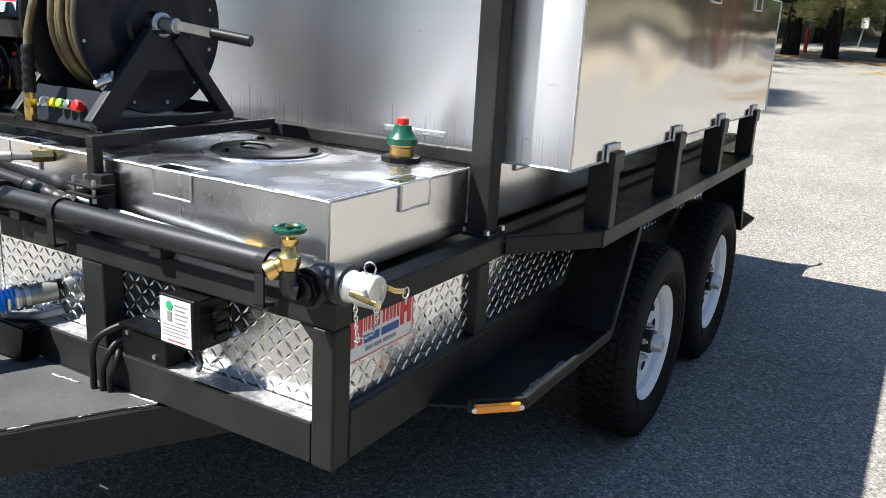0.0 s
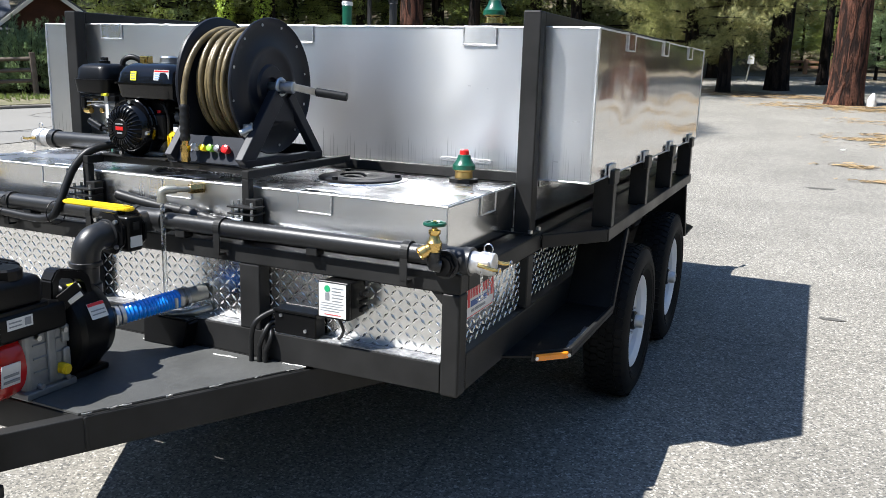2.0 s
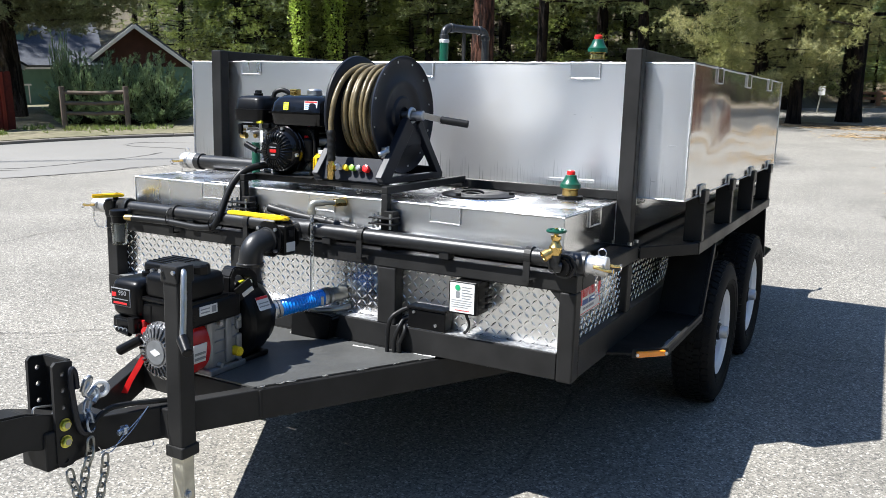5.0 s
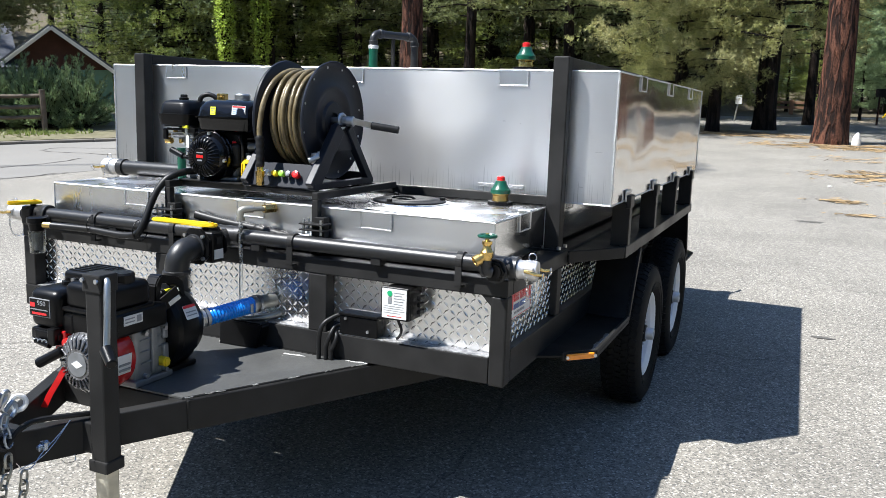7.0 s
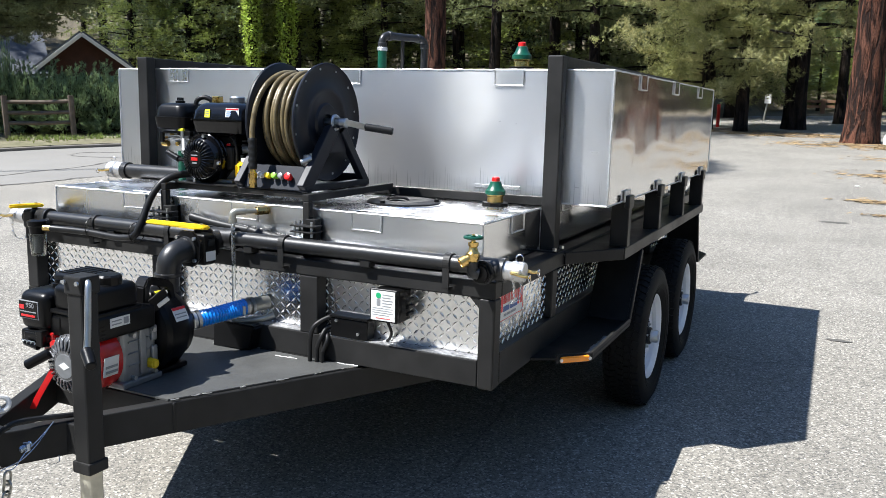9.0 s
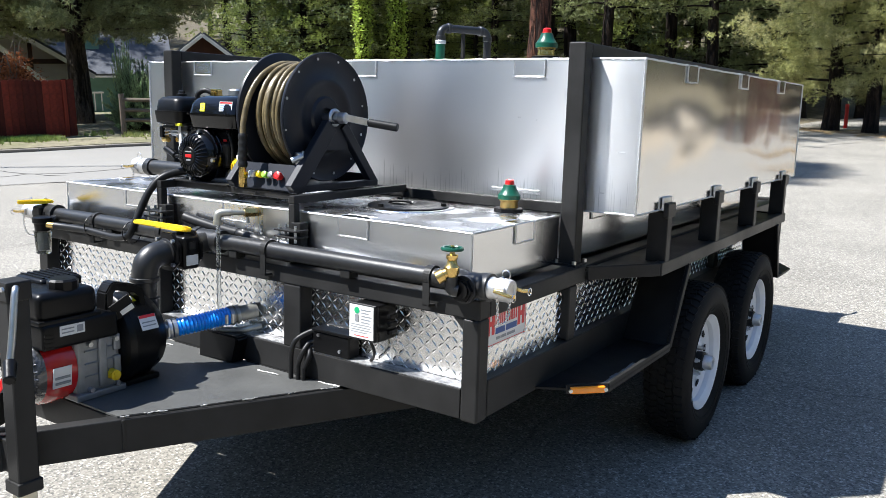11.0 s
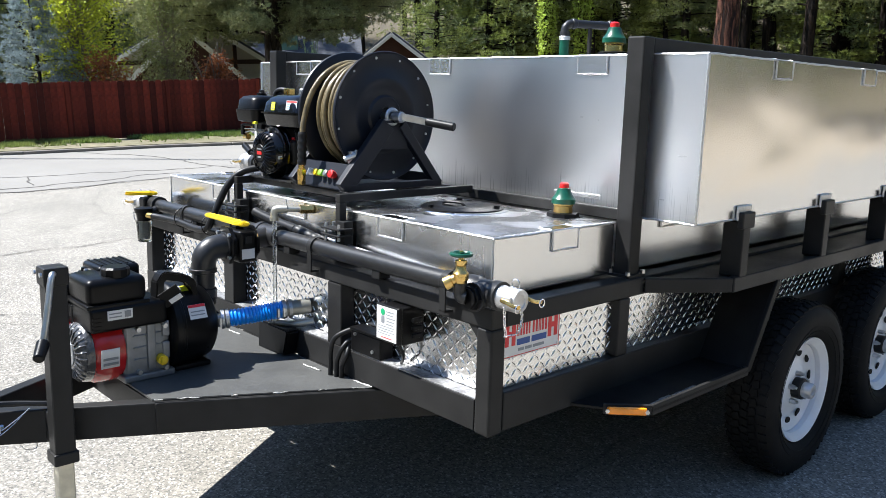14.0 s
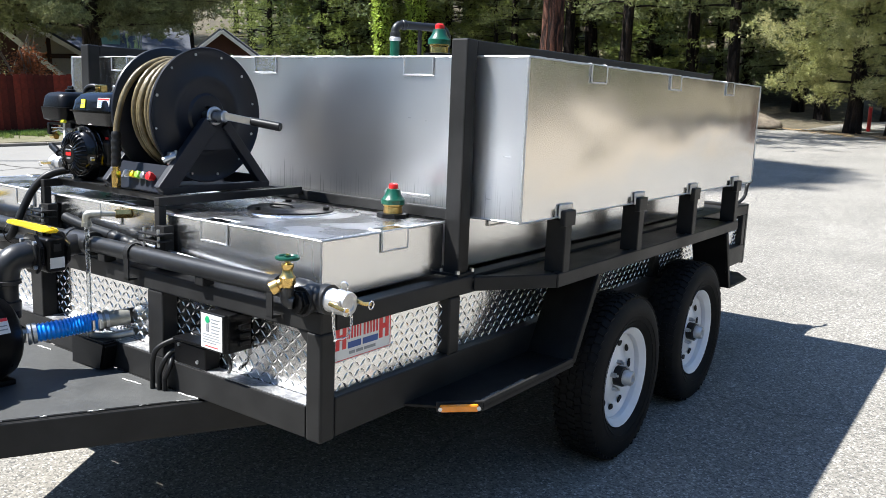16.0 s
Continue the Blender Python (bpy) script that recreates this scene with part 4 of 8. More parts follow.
def wheel(side, y):
    c = local(1.243 if side > 0 else FX(1.243), y, 0.337 + fall(1.243, y))
    s = side
    w = part("wheel", R(c - Vector((0.02 * s, 0, 0)), c + Vector((0.02 * s, 0, 0)), 0.19, 32), M_RIM, trailer, "white steel trailer wheel with a black tyre")
    prof = [(-0.060, 0.206), (-0.085, 0.225), (-0.098, 0.262), (-0.096, 0.300), (-0.083, 0.327), (-0.064, 0.340), (0.064, 0.340), (0.083, 0.327), (0.096, 0.300), (0.098, 0.262), (0.085, 0.225), (0.060, 0.206)]
    tyre = bmesh.new()
    lathe(tyre, [(z, r * K) for z, r in prof], c, c + Vector((1, 0, 0)), 64, close=False)
    part("tyre", tyre, M_RUBBER, w, "black ribbed tyre", True, 50)
    for k in range(4):
        tyre = bmesh.new()
        r = (0.240, 0.262, 0.300, 0.309)[k]
        torus(tyre, c + Vector((s * (0.0935, 0.0985, 0.0925, 0.087)[k], 0, 0)), (1, 0, 0), r * K, 0.0014, 64, 4)
        part("sidewall_rib", tyre, M_RUBBER, w, "", True, 50)
    # tread blocks: five ribs of lugs, the shoulder ones wrapping on to the sidewall
    bm = bmesh.new()
    m0, _ = frame_to(c, c + Vector((1, 0, 0)))
    for rib, (z, wd, n) in enumerate(((-0.066, 0.030, 56), (-0.032, 0.026, 64), (0.0, 0.026, 64), (0.032, 0.026, 64), (0.066, 0.030, 56))):
        for k in range(n):
            a = 360 * (k + 0.5 * (rib % 2)) / n
            tilt = 14 if rib % 2 else -14
            shoulder = rib in (0, 4)
            m = m0 @ pose(0, 0, 0, 0, 0, a) @ Matrix.Translation((0.340 * K - (0.003 if shoulder else 0), 0, z)) @ pose(0, 0, 0, tilt, (-18 if rib == 4 else 18) if shoulder else 0, 0)
            ln = 2 * math.pi * 0.33 / n * (0.80 if not shoulder else 0.72)
            box(bm, -0.004, 0.0065, -ln / 2, ln / 2, -wd / 2, wd / 2, m=m)
    tagged(part("tread_pattern", bm, M_RUBBER, w), kind="stuff")
    rim = bmesh.new()
    prof = [(-0.080, 0.206), (-0.070, 0.190), (-0.02, 0.176), (0.055, 0.178), (0.066, 0.190), (0.0735, 0.201), (0.0755, 0.2085), (0.070, 0.2085), (0.060, 0.205)]
    lathe(rim, [(z * s, r * K) for z, r in prof], c, c + Vector((1, 0, 0)), 56, close=False)
    dish = [(0.035, 0.176), (0.030, 0.150), (0.020, 0.125), (0.024, 0.098), (0.034, 0.082), (0.034, 0.040)]
    lathe(rim, [(z * s, r * K) for z, r in dish], c, c + Vector((1, 0, 0)), 56, close=False)
    part("rim", rim, M_RIM, w, "white painted rim", True)
    for k in range(10):
        m = m0 @ pose(0, 0, 0, 0, 0, 36 * k + 9)
        p = m @ Vector((0.141, 0, 0.0255 * s))
        q = m @ Vector((0.141, 0, 0.0285 * s))
        slot = bmesh.new()
        rod(slot, p, q, 0.0155, 16)
        side = (m @ Vector((0, 1, 0)) - m @ Vector((0, 0, 0))).normalized()
        for v in slot.verts:
            v.co += side * 0.32 * (v.co - p).dot(side)
        part("rim_hole", slot, M_RUBBER, w)
    for k in range(5):
        m = m0 @ pose(0, 0, 0, 0, 0, 72 * k + 20)
        part("lug_nut", joined(lambda b: rod(b, m @ Vector((0.060, 0, 0.030 * s)), m @ Vector((0.060, 0, 0.056 * s)), 0.0105, 6),
                               lambda b: rod(b, m @ Vector((0.060, 0, 0.050 * s)), m @ Vector((0.060, 0, 0.066 * s)), 0.006, 8)), M_ZINC, w)
    part("hub", L([(0.0, 0.043), (0.066, 0.043), (0.070, 0.037)], c, c + Vector((s, 0, 0)), 24), M_STEEL, w, smooth=True)
    part("hub_cap", L([(0.066, 0.032), (0.101, 0.032), (0.107, 0.027), (0.107, 0.016), (0.098, 0.014)], c, c + Vector((s, 0, 0)), 24), M_CAST, w, smooth=True)
    return w


for side in (1, -1):
    for y in (1.612, 2.470):
        wheel(side, y)
for y in (1.612, 2.470):
    part("axle", R(local(1.15, y, 0.337 + fall(1.2, y)), local(FX(1.15), y, 0.337 + fall(1.2, y)), 0.03, 16), M_STEEL, trailer)
    for x in (0.75, FX(0.75)):
        p = local(x, y, 0.395 + fall(1.2, y))
        part("leaf_spring", joined(*[(lambda b, k=k: sweep(b, smooth_path([p + Vector((0, -0.33 + 0.06 * k, 0.10 - 0.008 * k)), p + Vector((0, 0, -0.008 * k)), p + Vector((0, 0.33 - 0.06 * k, 0.10 - 0.008 * k))], 6), 0.012, 4)) for k in range(3)]), M_STEEL, trailer)

# ---- aluminium tanks ----
def bead(bm, pts, r=0.0036):
    """A weld bead with a slightly uneven line."""
    pts = [Vector(p) for p in pts]
    out = []
    for a, b in zip(pts, pts[1:]):
        n = max(2, int((b - a).length / 0.03))
        out += [a.lerp(b, k / n) + Vector([random.uniform(-0.001, 0.001) for _ in range(3)]) for k in range(n)]
    out.append(pts[-1])
    sweep(bm, out, r, 6)


def tab(parent, origin, u, down, nrm, w=0.125, h=0.062, lip=0.05):
    """A folded lifting tab welded over a top edge: an upright plate and a lip on top, with its weld."""
    u, down, nrm, o = Vector(u), Vector(down), Vector(nrm), Vector(origin)
    t = part("welded_tab", joined(lambda b: prism(b, [(0, 0), (w, 0), (w, h), (0, h)], axes(o + nrm * 0.0005, u, down), 0.004 * (1 if u.cross(down).dot(nrm) > 0 else -1)),
                                  lambda b: prism(b, [(0, 0), (w, 0), (w, lip), (0, lip)], axes(o + Vector((0, 0, 0.0005)), u, -nrm), 0.004 * (1 if u.cross(-nrm).z > 0 else -1))), M_ALU, parent)
    bm = bmesh.new()
    e = nrm * 0.004
    bead(bm, [o + e, o + down * h + e, o + u * w + down * h + e, o + u * w + e], 0.0035)
    k = Vector((0, 0, 0.003))
    bead(bm, [o + k, o - nrm * lip + k, o + u * w - nrm * lip + k, o + u * w + k], 0.003)
    part("weld_bead", bm, M_WELD, t)
    return t


def vent(parent, x, y, z):
    v = part("air_vent", L([(0, 0.055), (0.015, 0.055), (0.017, 0.045), (0.017, 0.03)], (x, y, z), (x, y, z + 1), 8), M_PLASTIC, parent, "green and brass air vent valve with a red cap")
    part("vent_base", L([(0.016, 0.033), (0.038, 0.031), (0.042, 0.035), (0.048, 0.035)], (x, y, z), (x, y, z + 1), 20), M_BRASS, v, "brass collar", True)
    part("vent_body", L([(0.047, 0.041), (0.063, 0.041), (0.067, 0.037), (0.082, 0.027), (0.098, 0.022), (0.101, 0.015)], (x, y, z), (x, y, z + 1), 24), M_GREEN, v, "green enamel body", True)
    part("vent_cap", L([(0.099, 0.017), (0.114, 0.016), (0.118, 0.011)], (x, y, z), (x, y, z + 1), 16), M_RED, v, "red cap", True)
    return v


# front tank
FX0, FX1, FY0, FY1, FZ0, FZ1 = -1.066, 1.028, 0.085, 0.668, 0.958, 1.132
front_tank = thing("front_water_tank", "low welded aluminium water tank across the trailer front", "water tank", TILT, (XC, 0.37, FZ0))
part("tank_body", B(FX0, FX1, FY0, FY1, FZ0, FZ1, bevel=0.004), M_ALU, front_tank)
part("tank_top", B(FX0 + 0.012, FX1 - 0.012, FY0 + 0.012, FY1 - 0.01, FZ1 + 0.0005, FZ1 + 0.003), M_ALU_TOP, front_tank, "scuffed aluminium lid sheet")
bm = bmesh.new()
bead(bm, [(FX0, FY0, FZ1), (FX1, FY0, FZ1), (FX1, FY1, FZ1)])
bead(bm, [(FX1, FY0, FZ0), (FX1, FY0, FZ1)])
bead(bm, [(FX0, FY0, FZ0), (FX0, FY0, FZ1), (FX0, FY1, FZ1)])
bead(bm, [(FX0, FY0 - 0.001, FZ0 + 0.008), (FX1, FY0 - 0.001, FZ0 + 0.008)], 0.004)
part("weld_bead", bm, M_WELD, front_tank)
for x in (-0.645, -0.06, 0.503):
    tab(front_tank, (x, FY0, FZ1), (1, 0, 0), (0, 0, -1), (0, -1, 0))
tab(front_tank, (FX1, 0.343, FZ1), (0, 1, 0), (0, 0, -1), (1, 0, 0))
tab(front_tank, (FX0, 0.343, FZ1), (0, 1, 0), (0, 0, -1), (-1, 0, 0))
hatch = part("manhole_lid", L([(0, 0.150), (0.008, 0.150), (0.012, 0.144), (0.012, 0.118), (0.016, 0.113), (0.016, 0.05), (0.013, 0.045), (0.013, 0.001)], (0.515, 0.455, FZ1 + 0.002), (0.515, 0.455, 2), 48), M_PLASTIC, front_tank, "round black plastic manhole lid", True)
for a in (20, 140, 260):
    px, py = 0.515 + 0.135 * math.cos(radians(a)), 0.455 + 0.135 * math.sin(radians(a))
    part("lid_knob", R((px, py, FZ1 + 0.012), (px, py, FZ1 + 0.024), 0.011, 8), M_PLASTIC, hatch)
bm = bmesh.new()
sweep(bm, smooth_path([(0.46, 0.41, FZ1 + 0.016), (0.48, 0.415, FZ1 + 0.026), (0.53, 0.43, FZ1 + 0.026), (0.55, 0.435, FZ1 + 0.016)], 5), 0.005, 6)
part("lid_handle", bm, M_PLASTIC, hatch)
bm = bmesh.new()
sweep(bm, smooth_path([(0.49, 0.38, FZ1 + 0.016), (0.51, 0.385, FZ1 + 0.022), (0.55, 0.40, FZ1 + 0.016)], 5), 0.004, 6)
part("lid_handle", bm, M_PLASTIC, hatch)
part("manhole_ring", L([(0, 0.172), (0.004, 0.170), (0.004, 0.152)], (0.515, 0.455, FZ1 + 0.002), (0.515, 0.455, 2), 48), M_ALU_TOP, front_tank, smooth=True)
vent(front_tank, 0.852, 0.61, FZ1 + 0.002)

# the wide main tank: a narrow lower body between the frame rails and a broad upper box
UX0, UX1, UY0, UY1, UZ0, UZ1 = -1.355, 1.279, 0.745, 3.31, 1.148, 1.682
main_tank = thing("main_water_tank", "large welded aluminium water tank, its side reflecting sunlit pavement", "water tank", TILT, (XC, 2.0, 0.955))
part("lower_body", B(-1.085, 1.032, 0.76, 3.28, 0.958, UZ0 - 0.001, bevel=0.004), M_ALU, main_tank)


def dented(x0, x1, y0, y1, z0, z1):
    """A sheet metal box whose long right side is slightly oil-canned."""
    bm = bmesh.new()
    ny, nz, nx = 60, 24, 40
    def sheet(o, u, v, nu, nv, amp, out):
        g = [[None] * (nv + 1) for _ in range(nu + 1)]
        for i in range(nu + 1):
            for j in range(nv + 1):
                p = Vector(o) + Vector(u) * (i / nu) + Vector(v) * (j / nv)
                edge = max(0.0, min(1, 5 * min(i / nu, 1 - i / nu), 3.2 * min(j / nv, 1 - j / nv) - 0.42)) ** 1.4
                d = noise.noise(Vector((p.y * 1.35 + p.x * 1.2, p.z * 1.8 + 3.1, 0.4 + amp * 100))) + 0.4 * noise.noise(p * 3.4)
                g[i][j] = bm.verts.new(p + Vector(out) * amp * edge * d)
        for i in range(nu):
            for j in range(nv):
                bm.faces.new((g[i][j], g[i + 1][j], g[i + 1][j + 1], g[i][j + 1]))
    X, Y, Z = Vector((x1 - x0, 0, 0)), Vector((0, y1 - y0, 0)), Vector((0, 0, z1 - z0))
    sheet((x1, y0, z0), Y, Z, ny, nz, 0.0095, (1, 0, 0))
    sheet((x0, y0, z0), Y, Z, ny, nz, 0.006, (-1, 0, 0))
    sheet((x0, y0, z0), X, Z, nx, nz, 0.0035, (0, -1, 0))
    sheet((x0, y1, z0), X, Z, nx, nz, 0.004, (0, 1, 0))
    sheet((x0, y0, z1), X, Y, nx, ny, 0.0, (0, 0, 1))
    sheet((x0, y0, z0), X, Y, nx, ny, 0.0, (0, 0, -1))
    bmesh.ops.remove_doubles(bm, verts=bm.verts, dist=0.0005)
    bmesh.ops.recalc_face_normals(bm, faces=bm.faces)
    return bm


part("upper_body", dented(UX0, UX1, UY0, UY1, UZ0, UZ1), M_ALU_DRIP, main_tank, smooth=True, angle=30)
bm = bmesh.new()
bead(bm, [(UX0, UY1, UZ1), (UX0, UY0, UZ1), (UX1, UY0, UZ1), (UX1, UY1, UZ1), (UX1, UY1, UZ0), (UX1, UY0, UZ0), (UX0, UY0, UZ0)])
bead(bm, [(UX1, UY0, UZ0), (UX1, UY0, UZ1)], 0.0055)
bead(bm, [(UX0, UY0, UZ0), (UX0, UY0, UZ1)], 0.0055)
part("weld_bead", bm, M_WELD, main_tank)
for x in (-1.008, 0.0, 0.778):
    tab(main_tank, (x, UY0, UZ1), (1, 0, 0), (0, 0, -1), (0, -1, 0))
for y in (1.185, 1.945, 2.70):
    tab(main_tank, (UX1, y, UZ1), (0, 1, 0), (0, 0, -1), (1, 0, 0))
for y in (0.93, 1.30):
    tab(main_tank, (1.033, y, UZ0 - 0.006), (0, 1, 0), (0, 0, -1), (1, 0, 0), h=0.045, lip=0.01)
for y in (1.045, 1.695, 2.345, 2.995):
    part("stake_tab", B(UX1 + 0.002, UX1 + 0.011, y - 0.048, y + 0.048, UZ0 - 0.005, UZ0 + 0.046, bevel=0.004), M_WELD, main_tank)
# long pale weld patch low on the front face, and a few pale scrapes
part("weld_patch", B(0.70, 0.905, UY0 - 0.003, UY0 + 0.004, 1.19, 1.206, bevel=0.001), M_WELD, main_tank)
for x, z, w in ((0.80, 1.47, 0.012), (0.875, 1.462, 0.006), (1.20, 1.36, 0.03), (1.14, 1.215, 0.02)):
    part("scrape", B(x, x + w, UY0 - 0.0012, UY0 + 0.003, z, z + 0.004), M_WELD, main_tank)
vent(main_tank, 0.857, 0.835, UZ1)
green_pipe = part("fill_pipe", R((-0.94, 2.76, UZ1), (-0.94, 2.76, 1.925), 0.032, 20), M_GREEN, main_tank, "green fill pipe under a black return pipe", True)
part("fill_collar", L([(0, 0.034), (0.004, 0.037), (0.020, 0.037), (0.024, 0.034)], (-0.94, 2.76, 1.915), (-0.94, 2.76, 3), 20), M_CAST, green_pipe)
PL, PD = Vector((-0.94, 2.76, 0)), Vector((0.145, 0.37, 0))
part("return_pipe", S(smooth_path([PL + UP * 1.93, PL + UP * 1.985, PL + PD * 0.05 + UP * 2.012, PL + PD * 0.14 + UP * 2.022, PL + PD * 0.5 + UP * 2.022, PL + PD * 0.86 + UP * 2.022, PL + PD * 0.95 + UP * 2.010, PL + PD + UP * 1.98, PL + PD + UP * 1.90, PL + PD + UP * (UZ1 - 0.002)], 6), 0.027, 16), M_PIPE, main_tank, "black plastic return pipe", True)
for a, b in ((PL + UP * 1.938, PL + UP * 1.972), (PL + PD * 0.12 + UP * 2.022, PL + PD * 0.20 + UP * 2.022), (PL + PD * 0.80 + UP * 2.022, PL + PD * 0.88 + UP * 2.022), (PL + PD + UP * 1.955, PL + PD + UP * 1.985)):
    part("pipe_socket", R(a, b, 0.033, 18, bev=0.003), M_PIPE, main_tank)
part("pipe_stand", B(-0.885, -0.865, 2.93, 2.95, UZ1, 2.00), M_STEEL, main_tank)

# ---- equipment on the trailer ----
PY, PZ, PRAD = -0.002, 1.004, 0.0285      # line of the manifold pipe

# rack that carries engine and reel above the front tank
rack = thing("equipment_rack", "black square-tube rack standing over the front tank", "rack", TILT, (XC, 0.3, Z3))
for x in (0.322, -0.385):
    part("rack_bar", B(x - 0.014, x + 0.014, 0.045, 0.685, 1.162, 1.190, bevel=0.003), M_STEEL, rack)
    part("rack_leg", B(x - 0.014, x + 0.014, 0.045, 0.073, Z3 + 0.001, 1.162, bevel=0.003), M_STEEL, rack)
    part("leg_sleeve", B(x + 0.002, x + 0.046, 0.040, 0.078, Z3 + 0.02, 1.10, bevel=0.003), M_STEEL, rack)
    for z in (1.050, 1.072):
        part("clamp_plate", B(x - 0.045, x + 0.062, 0.005, 0.066, z, z + 0.006, bevel=0.002), M_STEEL, rack)
    for px, py in ((x - 0.03, 0.018), (x + 0.045, 0.018), (x - 0.03, 0.05)):
        part("clamp_bolt", R((px, py, 1.035), (px, py, 1.092), 0.005, 8), M_ZINC, rack)
for y in (0.13, 0.47):
    part("rack_cross", B(-0.370, 0.307, y - 0.014, y + 0.014, 1.164, 1.188, bevel=0.003), M_STEEL, rack)
part("mount_plate", B(-0.372, -0.06, 0.10, 0.50, 1.1885, 1.195, bevel=0.002), M_STEEL, rack)

# manifold
manifold = thing("water_manifold", "black textured pipe manifold with yellow-handled ball valves", "pipe", TILT, (0, PY, Z3))
part("manifold_pipe", R((-1.03, PY, PZ), (1.03, PY, PZ), PRAD, 28), M_PIPE, manifold, smooth=True)
for x in (-0.72, -0.30, 0.262, 0.945):
    bm = bmesh.new()
    pts = [Vector((x, PY + (PRAD + 0.003) * math.cos(a), PZ + (PRAD + 0.003) * math.sin(a))) for a in [radians(d) for d in range(-40, 226, 14)]]
    vs = []
    for p in pts:
        d = (p - Vector((x, PY, PZ))).normalized()
        vs.append([bm.verts.new(p + Vector((dx, 0, 0)) + d * dd) for dx, dd in ((-0.012, 0), (0.012, 0), (0.012, 0.003), (-0.012, 0.003))])
    for a, b in zip(vs, vs[1:]):
        for k in range(4):
            bm.faces.new((a[k], a[(k + 1) % 4], b[(k + 1) % 4], b[k]))
    box(bm, x - 0.012, x + 0.012, -0.0335, -0.0285, 0.92, 0.99)
    box(bm, x - 0.012, x + 0.012, -0.0335, 0.0, 0.917, 0.923)
    part("pipe_strap", bm, M_STEEL, manifold)
for x in (0.10, -0.62, 0.62):
    part("pipe_saddle", B(x - 0.02, x + 0.02, PY - 0.02, PY + 0.025, Z3 + 0.001, PZ - 0.02, bevel=0.003), M_STEEL, manifold)
# centre tee, ball valve and elbow down to the pump
part("centre_tee", joined(lambda b: lathe(b, [(0, 0.031), (0, 0.041), (0.022, 0.041), (0.024, 0.037), (0.116, 0.037), (0.118, 0.041), (0.14, 0.041), (0.14, 0.031)], (-0.11, PY, PZ), (1, PY, PZ), 28),
                          lambda b: rod(b, (-0.04, PY, PZ - 0.004), (-0.045, -0.075, 0.99), 0.036, 24)), M_PIPE, manifold, smooth=True)
VC = Vector((-0.05, -0.125, 0.982))
valve = part("ball_valve", joined(lambda b: box(b, VC.x - 0.062, VC.x + 0.062, VC.y - 0.034, VC.y + 0.034, VC.z - 0.064, VC.z + 0.054, bevel=0.012, seg=3),
                                  lambda b: prism(b, [(0.072 * math.cos(radians(45 * k + 22)), 0.072 * math.sin(radians(45 * k + 22))) for k in range(8)], axes(VC + Vector((0, -0.045, 0)), (1, 0, 0), (0, 0, 1)), 0.014, 0.003),
                                  lambda b: prism(b, [(0.072 * math.cos(radians(45 * k + 22)), 0.072 * math.sin(radians(45 * k + 22))) for k in range(8)], axes(VC + Vector((0, 0.046, 0)), (1, 0, 0), (0, 0, 1)), 0.014, 0.003)), M_PLASTIC, manifold, "black ball valve with a long yellow handle")
for a in range(4):
    p = VC + Vector((0.058 * math.cos(radians(45 + 90 * a)), -0.06, 0.058 * math.sin(radians(45 + 90 * a))))
    part("valve_bolt", R(p, p + Vector((0, -0.010, 0)), 0.007, 8), M_ZINC, valve)
part("valve_plate", B(VC.x + 0.0615, VC.x + 0.0640, VC.y - 0.026, VC.y + 0.024, VC.z - 0.048, VC.z - 0.012), M_WHITE, valve, "white valve label")
part("valve_mark", B(VC.x + 0.0615, VC.x + 0.0640, VC.y - 0.012, VC.y + 0.014, VC.z + 0.008, VC.z + 0.034), M_STEEL, valve)
def lever(parent, p, way, length, lift=0.0):
    """A yellow plastic valve handle, with a boss at p and a tapering arm."""
    p, way = Vector(p), Vector(way).normalized()
    side = UP.cross(way).normalized()
    m = axes(p, way, side)
    outline = [(-0.03, -0.012), (-0.02, -0.020), (0.02, -0.021), (0.06, -0.017), (length - 0.02, -0.015), (length, -0.008), (length, 0.008), (length - 0.02, 0.015), (0.06, 0.017), (0.02, 0.021), (-0.02, 0.020), (-0.03, 0.012)]
    h = part("valve_handle", joined(lambda b: prism(b, outline, m, 0.013, 0.004),
                                    lambda b: prism(b, [(x * 0.9 + 0.01, y * 0.55) for x, y in outline], m @ Matrix.Translation((0, 0, 0.0125)), 0.004, 0.001)), M_YELLOW, parent, "bright yellow handle")
    part("handle_screw", R(p + UP * 0.016, p + UP * 0.021, 0.006, 8), M_ZINC, h)
    return h
part("valve_stem", R(VC + UP * 0.045, VC + UP * 0.075, 0.014, 12), M_PLASTIC, valve)
lever(valve, (VC.x + 0.02, VC.y, VC.z + 0.068), (-1, 0, 0), 0.275)
EL = smooth_path([(-0.055, -0.17, 0.978), (-0.058, -0.195, 0.978), (-0.062, -0.232, 0.970), (-0.066, -0.255, 0.945), (-0.068, -0.262, 0.905), (-0.068, -0.263, 0.89)], 5)
part("elbow", S(EL, 0.044, 24), M_PIPE, manifold, smooth=True)
part("elbow_collar", joined(lambda b: lathe(b, [(0, 0.046), (0.002, 0.050), (0.014, 0.050), (0.016, 0.046)], (-0.068, -0.263, 0.888), (-0.068, -0.263, 2), 28),
                            lambda b: lathe(b, [(0, 0.046), (0.002, 0.050), (0.014, 0.050), (0.016, 0.046)], (-0.054, -0.175, 0.978), (-0.054, -1.0, 0.978), 28),
                            lambda b: rod(b, (-0.053, -0.165, 0.979), (-0.055, -0.185, 0.978), 0.036, 20)), M_PIPE, manifold, smooth=True)
part("down_pipe", R((-0.068, -0.263, 0.80), (-0.068, -0.263, 0.89), 0.040, 24), M_PIPE, manifold, smooth=True)
